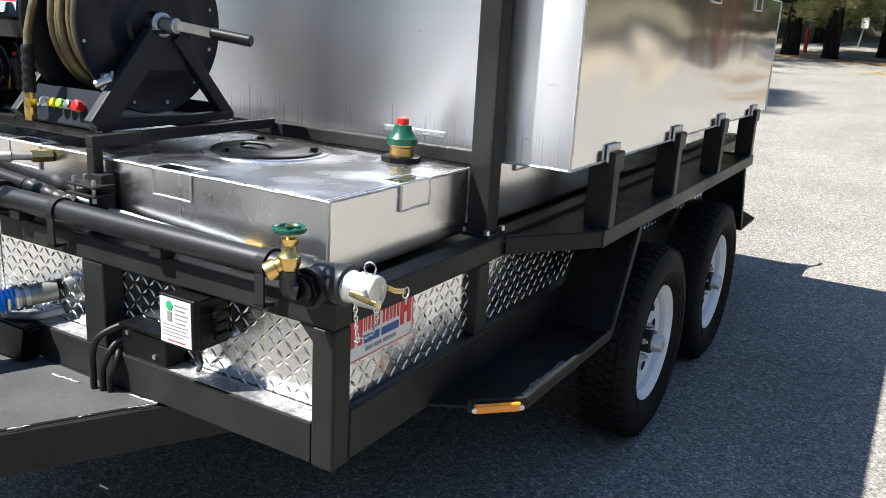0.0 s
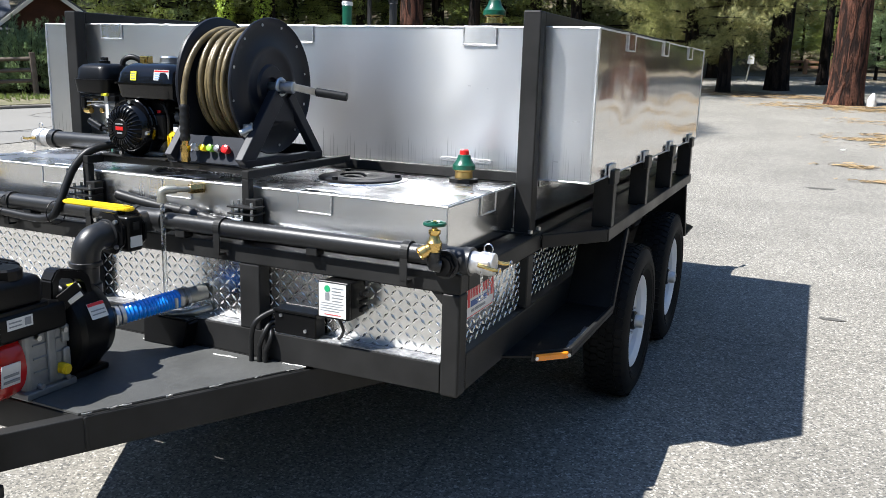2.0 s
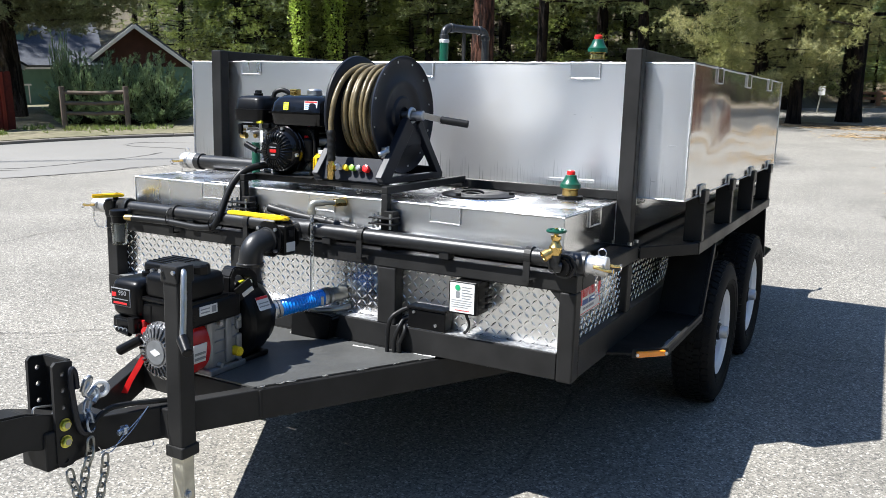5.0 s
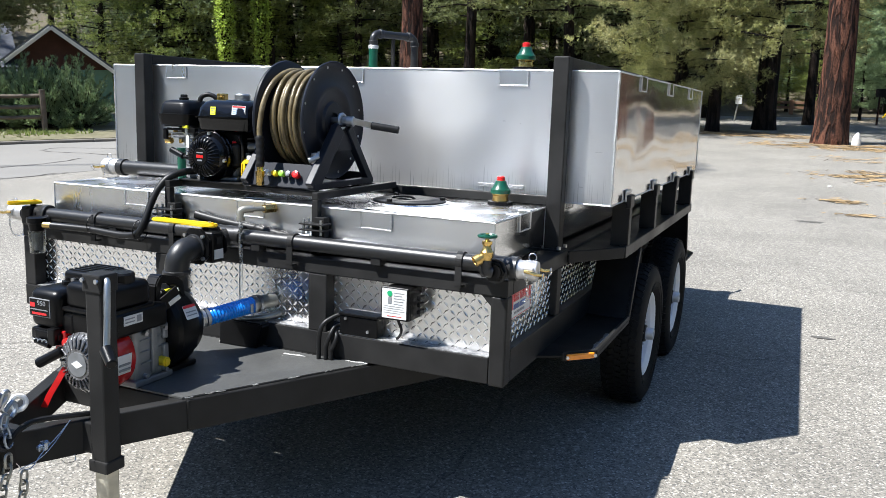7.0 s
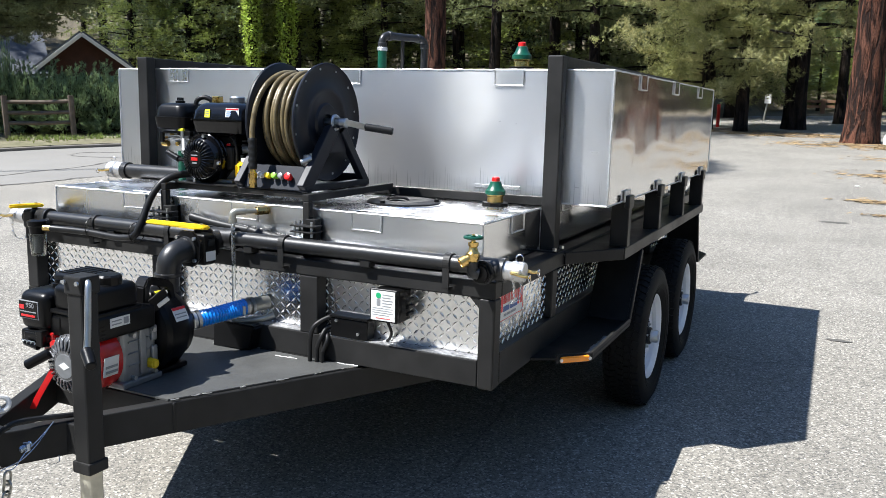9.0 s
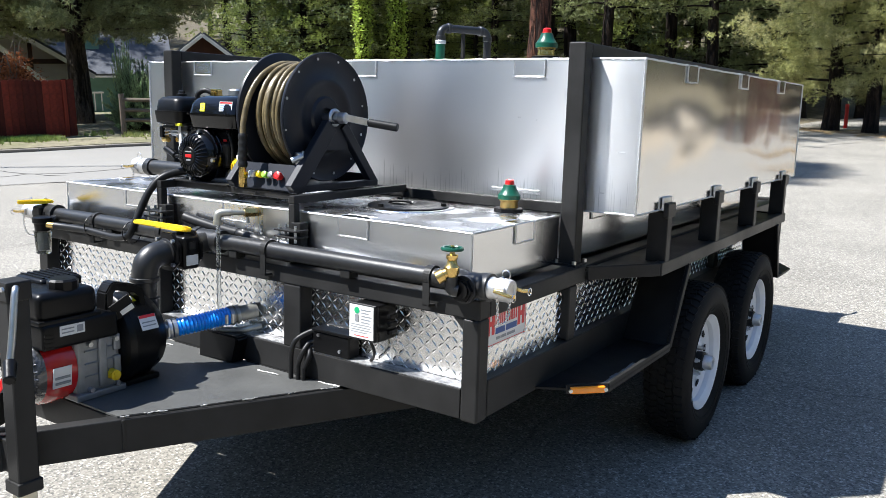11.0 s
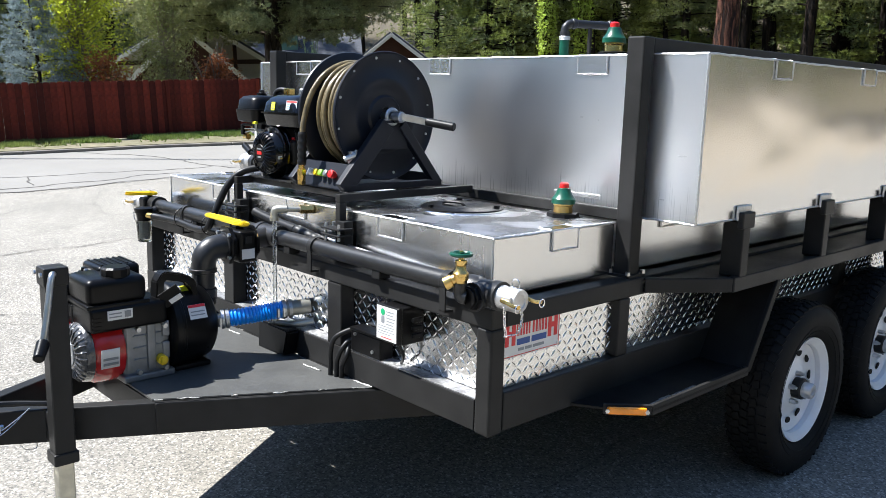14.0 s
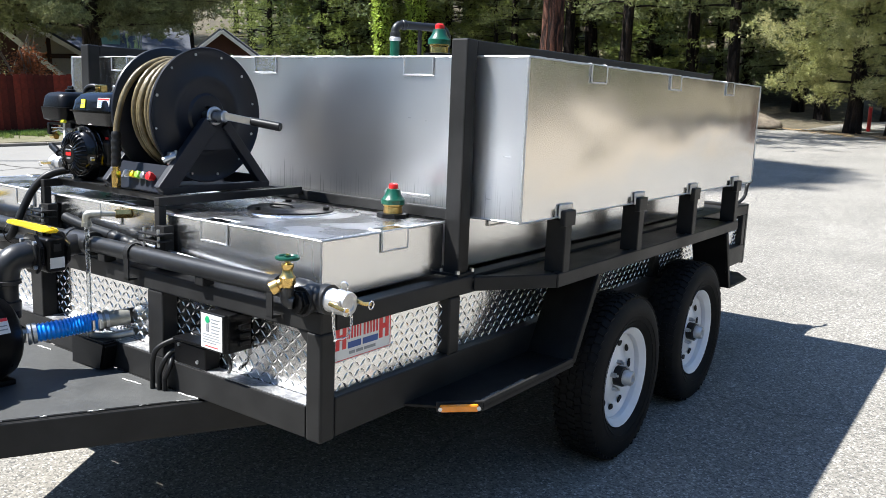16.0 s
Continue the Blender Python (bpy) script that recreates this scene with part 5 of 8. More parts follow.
part("down_collar", L([(0, 0.047), (0.03, 0.047), (0.033, 0.041)], (-0.068, -0.263, 0.80), (-0.068, -0.263, 2), 24), M_PIPE, manifold, smooth=True)
# right end: tee with a hex plug, a brass hose tap and a capped quick coupling
TEE = Vector((1.045, PY, PZ - 0.004))
part("end_tee", joined(lambda b: lathe(b, [(-0.02, 0.031), (-0.02, 0.041), (0.015, 0.041), (0.02, 0.037), (0.075, 0.037), (0.08, 0.041), (0.105, 0.041), (0.105, 0.031)], TEE, TEE + Vector((1, 0, 0)), 28),
                       lambda b: rod(b, TEE + Vector((0.040, 0, -0.004)), TEE + Vector((0.040, -0.038, -0.008)), 0.038, 24),
                       lambda b: rod(b, TEE + Vector((0.040, -0.036, -0.008)), TEE + Vector((0.040, -0.047, -0.008)), 0.041, 24)), M_PIPE, manifold, smooth=True)
part("hex_bushing", joined(lambda b: rod(b, TEE + Vector((0.040, -0.046, -0.008)), TEE + Vector((0.040, -0.061, -0.008)), 0.035, 6),
                           lambda b: rod(b, TEE + Vector((0.040, -0.061, -0.008)), TEE + Vector((0.040, -0.068, -0.008)), 0.027, 20)), M_PLASTIC, manifold)
part("street_elbow", S(smooth_path([TEE + Vector((0.034, -0.066, -0.008)), TEE + Vector((0.022, -0.074, -0.004)), TEE + Vector((0.018, -0.075, 0.01)), TEE + Vector((0.018, -0.075, 0.032))], 5), 0.019, 16), M_PIPE, manifold, smooth=True)
tap = part("hose_tap", joined(lambda b: lathe(b, [(0, 0.017), (0.012, 0.018), (0.018, 0.022), (0.035, 0.022), (0.042, 0.016), (0.055, 0.013), (0.060, 0.017), (0.070, 0.017), (0.072, 0.008), (0.085, 0.006)], (1.063, -0.076, 1.025), (1.063, -0.076, 2), 20),
                              lambda b: lathe(b, [(0, 0.015), (0.025, 0.015), (0.027, 0.0185), (0.048, 0.0185), (0.048, 0.013), (0.04, 0.012)], (1.063, -0.076, 1.050), (1.033, -0.105, 1.028), 20)), M_BRASS, manifold, "brass hose tap with a green handwheel", True)
bm = bmesh.new()
torus(bm, (1.063, -0.076, 1.112), (0, 0, 1), 0.028, 0.0055, 28, 8)
for k in range(5):
    a = radians(72 * k)
    rod(bm, (1.063, -0.076, 1.111), (1.063 + 0.027 * math.cos(a), -0.076 + 0.027 * math.sin(a), 1.112), 0.004, 6)
rod(bm, (1.063, -0.076, 1.106), (1.063, -0.076, 1.118), 0.009, 12)
part("handwheel", bm, M_GREEN, tap, "green handwheel", True)
part("wheel_screw", R((1.063, -0.076, 1.117), (1.063, -0.076, 1.122), 0.005, 8), M_BRASS, tap)


def coupling(parent, p, way, r=0.040):
    """A cast aluminium quick coupling with a dust cap, two brass cam arms, rings and chains."""
    p, way = Vector(p), Vector(way).normalized()
    k = r / 0.040
    c = part("quick_coupling", L([(z * k, r * q) for z, q in ((0, 0.9), (0.015, 1), (0.03, 1), (0.034, 0.95), (0.05, 0.95), (0.054, 1.04), (0.098, 1.02), (0.104, 0.96), (0.106, 0.6), (0.102, 0.5))], p, p + way, 32), M_CAST, parent, "cast aluminium coupling cap with brass arms", True)
    side = way.cross(UP).normalized()
    for s in (1, -1):
        q = p + side * (s * r * 1.02) + way * 0.075 * k
        part("coupling_ear", BM(q - way * 0.018, q + way * 0.018, 0.012, 0.030, 0.004), M_CAST, c)
        part("cam_arm", S(smooth_path([q + side * s * 0.006 - way * 0.012 + UP * 0.002, q + side * s * 0.010 + way * 0.01, q + side * s * 0.010 + way * 0.035 - UP * 0.004, q + side * s * 0.016 + way * 0.055 - UP * 0.002], 5), 0.0055, 8), M_BRASS, c, "brass cam arm", True)
        bm = bmesh.new()
        torus(bm, q + side * s * 0.018 + way * 0.055 - UP * 0.006, way, 0.011, 0.0016, 18, 5)
        part("pull_ring", bm, M_CHROME, c)
    bm = bmesh.new()
    torus(bm, p + way * 0.08 * k + UP * (r + 0.012), side, 0.013, 0.0018, 18, 5)
    part("cap_ring", bm, M_CHROME, c)
    for s in (1, -1):
        bm = bmesh.new()
        q = p + side * s * r * 1.1 + way * 0.07 * k - UP * 0.012
        chain(bm, [q, q - UP * 0.05 + way * 0.004, q - UP * 0.085 + side * s * -0.012, q - UP * 0.095 + way * -0.02 - side * s * 0.03], step=0.0085, length=0.0125, width=0.0075, r=0.0011)
        part("cap_chain", bm, M_CHROME, c, "bright thin chain")
    return c


coupling(manifold, TEE + Vector((0.086, 0, 0)), (1, 0.05, -0.02), 0.0325)
# left end: small ball valve with a yellow handle, strainer and capped coupling
part("left_tee", L([(0, 0.031), (0, 0.040), (0.02, 0.040), (0.025, 0.036), (0.07, 0.036), (0.07, 0.030)], (-1.0, PY, PZ), (-2, PY, PZ), 24), M_PIPE, manifold, smooth=True)
LV = Vector((-1.095, PY - 0.005, PZ - 0.004))
lvalve = part("ball_valve", joined(lambda b: box(b, LV.x - 0.03, LV.x + 0.032, LV.y - 0.042, LV.y + 0.042, LV.z - 0.045, LV.z + 0.035, bevel=0.010, seg=3),
                                   lambda b: rod(b, LV - Vector((0.045, 0, 0)), LV + Vector((0.05, 0, 0)), 0.033, 20)), M_PLASTIC, manifold, "black ball valve with a short yellow handle")
part("valve_stem", R(LV + UP * 0.03, LV + UP * 0.048, 0.012, 12), M_PLASTIC, lvalve)
lever(lvalve, LV + Vector((0.01, 0, 0.045)), (-0.35, -1, 0), 0.112)
coupling(manifold, LV - Vector((0.04, 0, 0)), (-1, 0.0, 0.02), 0.034)
strainer = part("strainer", L([(0, 0.030), (0.03, 0.034), (0.035, 0.040), (0.055, 0.040), (0.06, 0.030)], (-0.985, -0.085, 0.945), (-0.985, -0.085, 2), 24), M_PLASTIC, manifold, "small water strainer with a smoky bowl", True)
part("strainer_bowl", L([(0, 0.026), (0.004, 0.030), (0.09, 0.035), (0.095, 0.038)], (-0.985, -0.085, 0.848), (-0.985, -0.085, 2), 24), M_SMOKE, strainer, "smoky clear bowl", True)
part("strainer_screen", R((-0.985, -0.085, 0.862), (-0.985, -0.085, 0.94), 0.018, 14), M_GREY, strainer)
part("strainer_nipple", S(smooth_path([(-0.985, -0.07, 0.975), (-0.985, -0.04, 0.985), (-0.99, -0.01, 0.995)], 4), 0.018, 12), M_PIPE, strainer)
part("hose_barb", R((-0.945, -0.085, 0.972), (-0.905, -0.075, 0.972), 0.013, 12), M_BRASS, strainer, "brass hose barb")
feed = thing("feed_hose", "black rubber hose looping from the strainer to the engine", "hose", TILT, (-0.6, -0.05, Z3))
part("hose", S(smooth_path([(-0.91, -0.076, 0.972), (-0.85, -0.06, 0.970), (-0.72, -0.045, 0.968), (-0.60, -0.045, 0.962), (-0.52, -0.045, 0.962), (-0.465, -0.042, 0.975), (-0.44, -0.03, 1.02), (-0.432, 0.0, 1.09), (-0.42, 0.03, 1.15), (-0.395, 0.07, 1.20), (-0.36, 0.13, 1.222), (-0.30, 0.20, 1.228)], 8), 0.0145, 12), M_HOSEBLACK, feed, smooth=True)
for x in (-0.72, -0.47):
    bm = bmesh.new()
    torus(bm, (x, -0.022, 0.985), (1, 0, 0.02), 0.042, 0.002, 22, 5)
    part("hose_tie", bm, M_PLASTIC, feed)

# pipe and coupling lying on the tank's left end
stub = thing("capped_outlet_pipe", "black outlet pipe with a capped aluminium coupling on the tank", "pipe", TILT, (-0.95, 0.6, FZ1))
part("outlet_pipe", R((-1.17, 0.60, 1.168), (-0.55, 0.60, 1.172), 0.035, 24), M_PIPE, stub, smooth=True)
part("outlet_collar", R((-1.19, 0.60, 1.168), (-1.155, 0.60, 1.168), 0.042, 24), M_PIPE, stub)
coupling(stub, (-1.185, 0.60, 1.168), (-1, 0, 0), 0.040)
part("green_hose", R((-0.725, 0.52, 1.137), (-0.725, 0.52, 1.29), 0.020, 16), M_GREEN, stub, "green hose end", True)

# sight tube
sight = thing("sight_tube", "clear level tube between galvanised elbows", "tube", TILT, (0.045, 0.0, Z1))
part("tube", R((0.043, -0.035, 0.70), (0.043, -0.035, 1.09), 0.0075, 14), M_CLEAR, sight, "clear plastic tube", True)
part("top_elbow", joined(lambda b: sweep(b, smooth_path([(0.043, -0.035, 1.075), (0.043, -0.035, 1.10), (0.05, -0.028, 1.112), (0.075, 0.0, 1.114)], 5), 0.014, 14),
                         lambda b: lathe(b, [(0, 0.017), (0.015, 0.017)], (0.043, -0.035, 1.07), (0.043, -0.035, 2), 14),
                         lambda b: rod(b, (0.07, -0.005, 1.114), (0.098, 0.045, 1.112), 0.010, 12)), M_GALV, sight, smooth=True)
part("brass_fitting", R((0.095, 0.04, 1.112), (0.115, 0.086, 1.112), 0.017, 6), M_BRASS, sight, "brass fitting")
part("bottom_elbow", joined(lambda b: sweep(b, smooth_path([(0.043, -0.035, 0.725), (0.043, -0.035, 0.70), (0.05, -0.032, 0.688), (0.08, -0.015, 0.688), (0.13, 0.01, 0.695), (0.16, 0.056, 0.705)], 5), 0.0125, 14),
                            lambda b: lathe(b, [(0, 0.0165), (0.02, 0.0165)], (0.043, -0.035, 0.712), (0.043, -0.035, 2), 14)), M_GALV, sight, smooth=True)
bracket = thing("hose_bracket", "black folded steel foot on the bottom beam", "bracket", TILT, (0.06, -0.03, Z0))
part("bracket_body", PR([(-0.05, 0.575), (0.13, 0.585), (0.155, 0.675), (0.145, 0.684), (-0.045, 0.684)], axes((0, -0.001, 0), (1, 0, 0), (0, 0, 1)), 0.055, 0.006), M_PLASTIC, bracket)

# blue suction hose from pump to tank
suction = thing("suction_hose", "short ribbed blue suction hose with clamped clear ends", "hose", TILT, (0.05, -0.1, 0.7))
HP = [(0.012, -0.262, 0.728), (0.030, -0.225, 0.731), (0.060, -0.14, 0.738), (0.086, -0.07, 0.746), (0.112, 0.0, 0.752), (0.132, 0.056, 0.756)]
path = smooth_path(HP, 14)
part("hose_nipple", S(path[:12], 0.022, 18), M_GALV, suction)
ribs = path[14:50]
part("blue_hose", S(ribs, 0.031, 20, radii=[0.0325 if k % 2 else 0.0285 for k in range(len(ribs))]), M_BLUE, suction, "blue ribbed plastic hose", True)
part("hose_cuff", S(path[8:16], 0.030, 20), M_CLEAR, suction, "clear plastic cuff", True)
part("hose_tail", S(path[48:], 0.028, 20), M_GALV, suction, "galvanised tail pipe", True)
for k in (10, 14, 49, 53):
    d = (path[k + 1] - path[k]).normalized()
    cl = part("hose_clamp", L([(-0.006, 0.0315), (-0.006, 0.0345), (0.006, 0.0345), (0.006, 0.0315)], path[k], path[k] + d, 24, close=False), M_ZINC, suction)
    part("clamp_screw", R(path[k] + Vector((0.02, -0.035, 0.012)), path[k] + Vector((0.02, -0.035, -0.02)), 0.0065, 8), M_ZINC, cl)

# battery case and controller
battery = thing("brake_battery_case", "black plastic battery case with three cables on the beam", "battery box", TILT, (0.542, 0.028, Z1))
part("case_body", B(0.463, 0.621, 0.000, 0.056, Z1 + 0.0045, 0.752, bevel=0.005, seg=3), M_PLASTIC, battery)
part("case_lid", B(0.460, 0.624, -0.004, 0.057, 0.752, 0.762, bevel=0.003), M_PLASTIC, battery)
for x, z in ((0.490, 0.741), (0.583, 0.701)):
    part("case_screw", R((x, 0.001, z), (x, -0.005, z), 0.006, 10), M_ZINC, battery)
for x, z, fx, fy in ((0.465, 0.746, 0.397, -0.036), (0.465, 0.710, 0.424, -0.030), (0.465, 0.694, 0.444, -0.024)):
    part("battery_cable", S(smooth_path([(x + 0.005, 0.022, z), (x - 0.020, 0.010, z - 0.003), (fx + 0.014, fy + 0.012, z - 0.030), (fx + 0.003, fy, z - 0.070), (fx, fy, 0.62), (fx, fy, 0.581)], 7), 0.0085, 12), M_HOSEBLACK, battery, "thick black cable", True)
ctrl = thing("controller_box", "black controller box with a printed white label", "control box", TILT @ Matrix.Translation((0.0172, 0.0135, -0.004)) @ Matrix.Diagonal((0.95, 1, 1, 1)), (0.74, 0.0, 0.78))
part("box_body", B(0.686, 0.790, -0.045, 0.0455, 0.775, 0.894, bevel=0.006, seg=3), M_PLASTIC, ctrl)
part("box_face", B(0.676, 0.792, -0.062, -0.044, 0.778, 0.897, bevel=0.005, seg=3), M_PLASTIC, ctrl)
for z in (0.80, 0.825, 0.85):
    part("box_terminal", B(0.804, 0.818, -0.02, 0.02, z, z + 0.015, bevel=0.003), M_PLASTIC, ctrl)
for x, z in ((0.803, 0.876), (0.803, 0.795)):
    part("box_bolt", R((x, 0.0465, z), (x, 0.038, z), 0.006, 8), M_ZINC, ctrl)
label = part("box_label", B(0.683, 0.784, -0.0635, -0.0615, 0.785, 0.891), M_WHITE, ctrl, "white label with a green badge and fine print")
part("label_badge", R((0.715, -0.063, 0.874), (0.715, -0.0648, 0.874), 0.0105, 20), M_SIGNGREEN, label, "green round badge")
part("label_gauge", B(0.7075, 0.7225, -0.0648, -0.063, 0.838, 0.861, bevel=0.0006), M_INK, label)
for k in range(5):
    part("label_line", B(0.732, 0.732 + (0.042, 0.034, 0.044, 0.040, 0.036)[k], -0.0645, -0.063, 0.877 - 0.010 * k, 0.8790 - 0.010 * k), M_INK, label)
for k in range(4):
    part("label_line", B(0.69, 0.69 + (0.085, 0.08, 0.087, 0.07)[k], -0.0643, -0.063, 0.828 - 0.008 * k, 0.8295 - 0.008 * k), M_INK, label)
part("label_line", B(0.705, 0.765, -0.0643, -0.063, 0.792, 0.794), M_SIGNRED, label)
part("box_wire", S(smooth_path([(0.715, -0.01, 0.780), (0.722, 0.0, 0.755), (0.728, 0.010, 0.725), (0.716, 0.020, 0.700), (0.700, 0.026, 0.6845)], 6), 0.0055, 8), M_HOSEBLACK, ctrl)

# spray wand lying between pipe and tank
wand = thing("spray_wand", "black-gripped pressure spray wand lying behind the pipe", "spray wand", TILT, (0.2, 0.05, Z3))
part("wand_grip", S(smooth_path([(-0.24, 0.052, 1.062), (-0.20, 0.052, 1.055), (-0.08, 0.052, 1.040), (0.05, 0.052, 1.030)], 6), 0.019, 14), M_HOSEBLACK, wand, smooth=True)
part("wand_guard", S([(0.05 + 0.012 * k, 0.052, 1.030 - 0.0015 * k) for k in range(18)], 0.02, 14, radii=[0.0215 if k % 3 else 0.0175 for k in range(18)]), M_HOSEBLACK, wand, smooth=True)
part("wand_lance", R((0.24, 0.058, 1.022), (0.80, 0.064, 0.992), 0.0065, 10), M_ZINC, wand, "bright steel lance")
part("wand_tip", R((0.78, 0.0638, 0.993), (0.83, 0.0642, 0.991), 0.010, 10), M_BRASS, wand, "brass nozzle")

# company sign on the side panel
SX = XR - 0.0235
sign = thing("company_sign", "white sign with red blocks and blue bars on the side panel", "sign", TILT, (SX, 0.19, 0.79))
part("sign_plate", B(SX, SX + 0.003, 0.068, 0.322, 0.790, 0.914, bevel=0.001), M_WHITE, sign)


def text(parent, body, size, y, z, material, name, squash=1.0, m=None, depth=0.0006, bold=0.0):
    c = bpy.data.curves.new(name, "FONT")
    c.body, c.size, c.extrude, c.offset = body, size, depth, bold
    c.align_x = "CENTER"
    tmp = new(name, c)
    bpy.context.view_layer.update()
    me = bpy.data.meshes.new_from_object(tmp)
    bpy.data.objects.remove(tmp)
    base = BASES.get(parent.name, Vector())
    mm = (m or axes((SX + 0.0036, y, z), (0, 1, 0), (0, 0, 1))) @ Matrix.Diagonal((squash, 1, 1, 1))
    me.transform(Matrix.Translation(-base) @ mm)
    me.materials.append(material)
    ob = new(name, me)
    ob.parent = parent
    return ob


# the company's name, as plain blocks in its colours
for y0, y1, z0 in ((0.078, 0.122, 0.826), (0.127, 0.138, 0.852), (0.143, 0.162, 0.852), (0.167, 0.185, 0.852), (0.196, 0.218, 0.852), (0.223, 0.233, 0.852), (0.238, 0.260, 0.852), (0.266, 0.310, 0.826)):
    bar = 0.36 * (y1 - y0)
    part("sign_block", B(SX + 0.003, SX + 0.0042, y0, y0 + bar, z0, 0.900, bevel=0.0004), M_SIGNRED, sign)
    part("sign_block", B(SX + 0.003, SX + 0.0042, y1 - bar, y1, z0, 0.900, bevel=0.0004), M_SIGNRED, sign)
    if y1 - y0 > 0.03:
        part("sign_block", B(SX + 0.003, SX + 0.0041, y0 + bar, y1 - bar, z0 + 0.028, z0 + 0.044, bevel=0.0004), M_SIGNRED, sign)
for y0, y1 in ((0.129, 0.185), (0.193, 0.260)):
    part("sign_bar", B(SX + 0.003, SX + 0.0042, y0, y1, 0.824, 0.843, bevel=0.0004), M_SIGNBLUE, sign)
for y0, y1 in ((0.135, 0.160), (0.165, 0.195), (0.200, 0.250)):
    part("sign_bar", B(SX + 0.003, SX + 0.0042, y0, y1, 0.806, 0.815, bevel=0.0004), M_INK, sign)
for z in (0.7935, 0.9085):
    part("sign_border", B(SX + 0.003, SX + 0.004, 0.07, 0.32, z, z + 0.002), M_SIGNRED, sign)
for y in (0.071, 0.317):
    part("sign_border", B(SX + 0.003, SX + 0.004, y, y + 0.002, 0.7955, 0.9085), M_SIGNRED, sign)
for y in (0.078, 0.312):
    part("sign_screw", R((SX + 0.003, y, 0.80), (SX + 0.0055, y, 0.80), 0.0045, 8), M_ZINC, sign)

# ---- hose reel ----
RC = Vector((0.12, 0.325, 1.452))
reel = thing("hose_reel", "black steel hose reel wound with tan pressure hose", "hose reel", TILT, (0.12, 0.325, 1.19))


def disc(x, s):
    """A pressed steel flange with stepped rings and a rolled rim; s is its outward side."""
    prof = [(0.0, 0.030), (0.010, 0.034), (0.010, 0.070), (0.002, 0.078), (0.002, 0.118), (0.007, 0.124), (0.007, 0.142), (0.001, 0.150), (0.001, 0.205), (0.004, 0.222), (0.011, 0.230), (0.014, 0.2325), (0.010, 0.235), (0.003, 0.233), (-0.003, 0.222), (-0.003, 0.040)]
    d = part("flange", L([(z, r) for z, r in prof], (x, RC.y, RC.z), (x + s, RC.y, RC.z), 72, close=False), M_REEL, reel, "pressed black steel flange", True)
    for k in range(12):
        a = radians(30 * k + 12)
        p = Vector((x + s * 0.0035, RC.y + 0.212 * math.cos(a), RC.z + 0.212 * math.sin(a)))
        part("flange_rivet", R(p, p + Vector((s * 0.0022, 0, 0)), 0.0052 if k % 2 else 0.0042, 10), M_ZINC, d)


disc(0.222, 1)
disc(0.018, -1)
part("drum", R((0.022, RC.y, RC.z), (0.218, RC.y, RC.z), 0.105, 40), M_REEL, reel, smooth=True)
random.seed(5)
for layer, rad in enumerate((0.118, 0.138, 0.158, 0.176, 0.192)):
    turns = (9, 9, 8, 7, 5)[layer]
    pts = []
    n = turns * 30
    for k in range(n + 1):
        t = k / n
        x = (0.035 + 0.165 * t) if layer % 2 == 0 else (0.200 - 0.160 * t)
        if layer == 4:
            x = 0.18 - 0.12 * t
        a = 2 * math.pi * turns * t + layer
        r = rad + 0.010 * noise.noise(Vector((a * 0.4, layer, 0)))
        pts.append((x + 0.007 * math.sin(a * 0.37 + layer), RC.y - r * math.cos(a), RC.z + r * math.sin(a)))
    part("hose_layer", S(pts, 0.0088, 8), M_TAN, reel, "tan braided hose", True, 60)
part("hose_lead", S(smooth_path([(0.06, RC.y + 0.02, RC.z + 0.195), (0.05, RC.y - 0.06, RC.z + 0.188), (0.04, RC.y - 0.14, RC.z + 0.145), (0.032, RC.y - 0.195, RC.z + 0.07), (0.036, RC.y - 0.228, RC.z - 0.02), (0.045, RC.y - 0.241, RC.z - 0.075)], 9), 0.0105, 12), M_TAN, reel, "tan hose lead", True)
part("bend_guard", S([(0.044 + 0.0006 * k, 0.086 - 0.0007 * k, 1.388 - 0.008 * k) for k in range(16)], 0.016, 14, radii=[0.0175 if k % 3 else 0.0145 for k in range(16)]), M_HOSEBLACK, reel, "black ribbed bend guard", True)
part("hose_swivel", joined(lambda b: rod(b, (0.053, 0.076, 1.27), (0.053, 0.075, 1.252), 0.012, 12),
                           lambda b: rod(b, (0.053, 0.075, 1.253), (0.053, 0.075, 1.232), 0.0175, 6),
                           lambda b: rod(b, (0.053, 0.075, 1.233), (0.053, 0.075, 1.212), 0.015, 14),
                           lambda b: rod(b, (0.053, 0.075, 1.213), (0.053, 0.075, 1.198), 0.0165, 6)), M_BRASS, reel, "brass swivel fitting")
# A-frame sides
for x in (0.268, -0.035):
    bm = bmesh.new()
    beam(bm, (x, 0.105, 1.196), (x, 0.300, 1.425), 0.030, 0.062, 0.003)
    beam(bm, (x, 0.555, 1.196), (x, 0.365, 1.425), 0.030, 0.036, 0.003)
    prism(bm, [(0.255, 1.335), (0.400, 1.335), (0.372, 1.437), (0.288, 1.437)], axes((x - 0.003, 0, 0), (0, 1, 0), (0, 0, 1)), 0.006)
    box(bm, x - 0.022, x + 0.022, 0.288, 0.372, 1.430, 1.437, bevel=0.002)
    box(bm, x - 0.016, x + 0.016, 0.10, 0.565, 1.190, 1.214, bevel=0.003)
    part("side_frame", bm, M_REEL, reel, "folded black steel side frame")
bm = bmesh.new()
prism(bm, [(-0.03, 0), (0.268, 0), (0.252, 0.098), (-0.018, 0.098)], axes((0, 0.112, 1.192), (1, 0, 0), (0, 0.42, 1)), 0.005, 0.002)
part("front_panel", bm, M_REEL, reel, "sloped black nozzle panel")
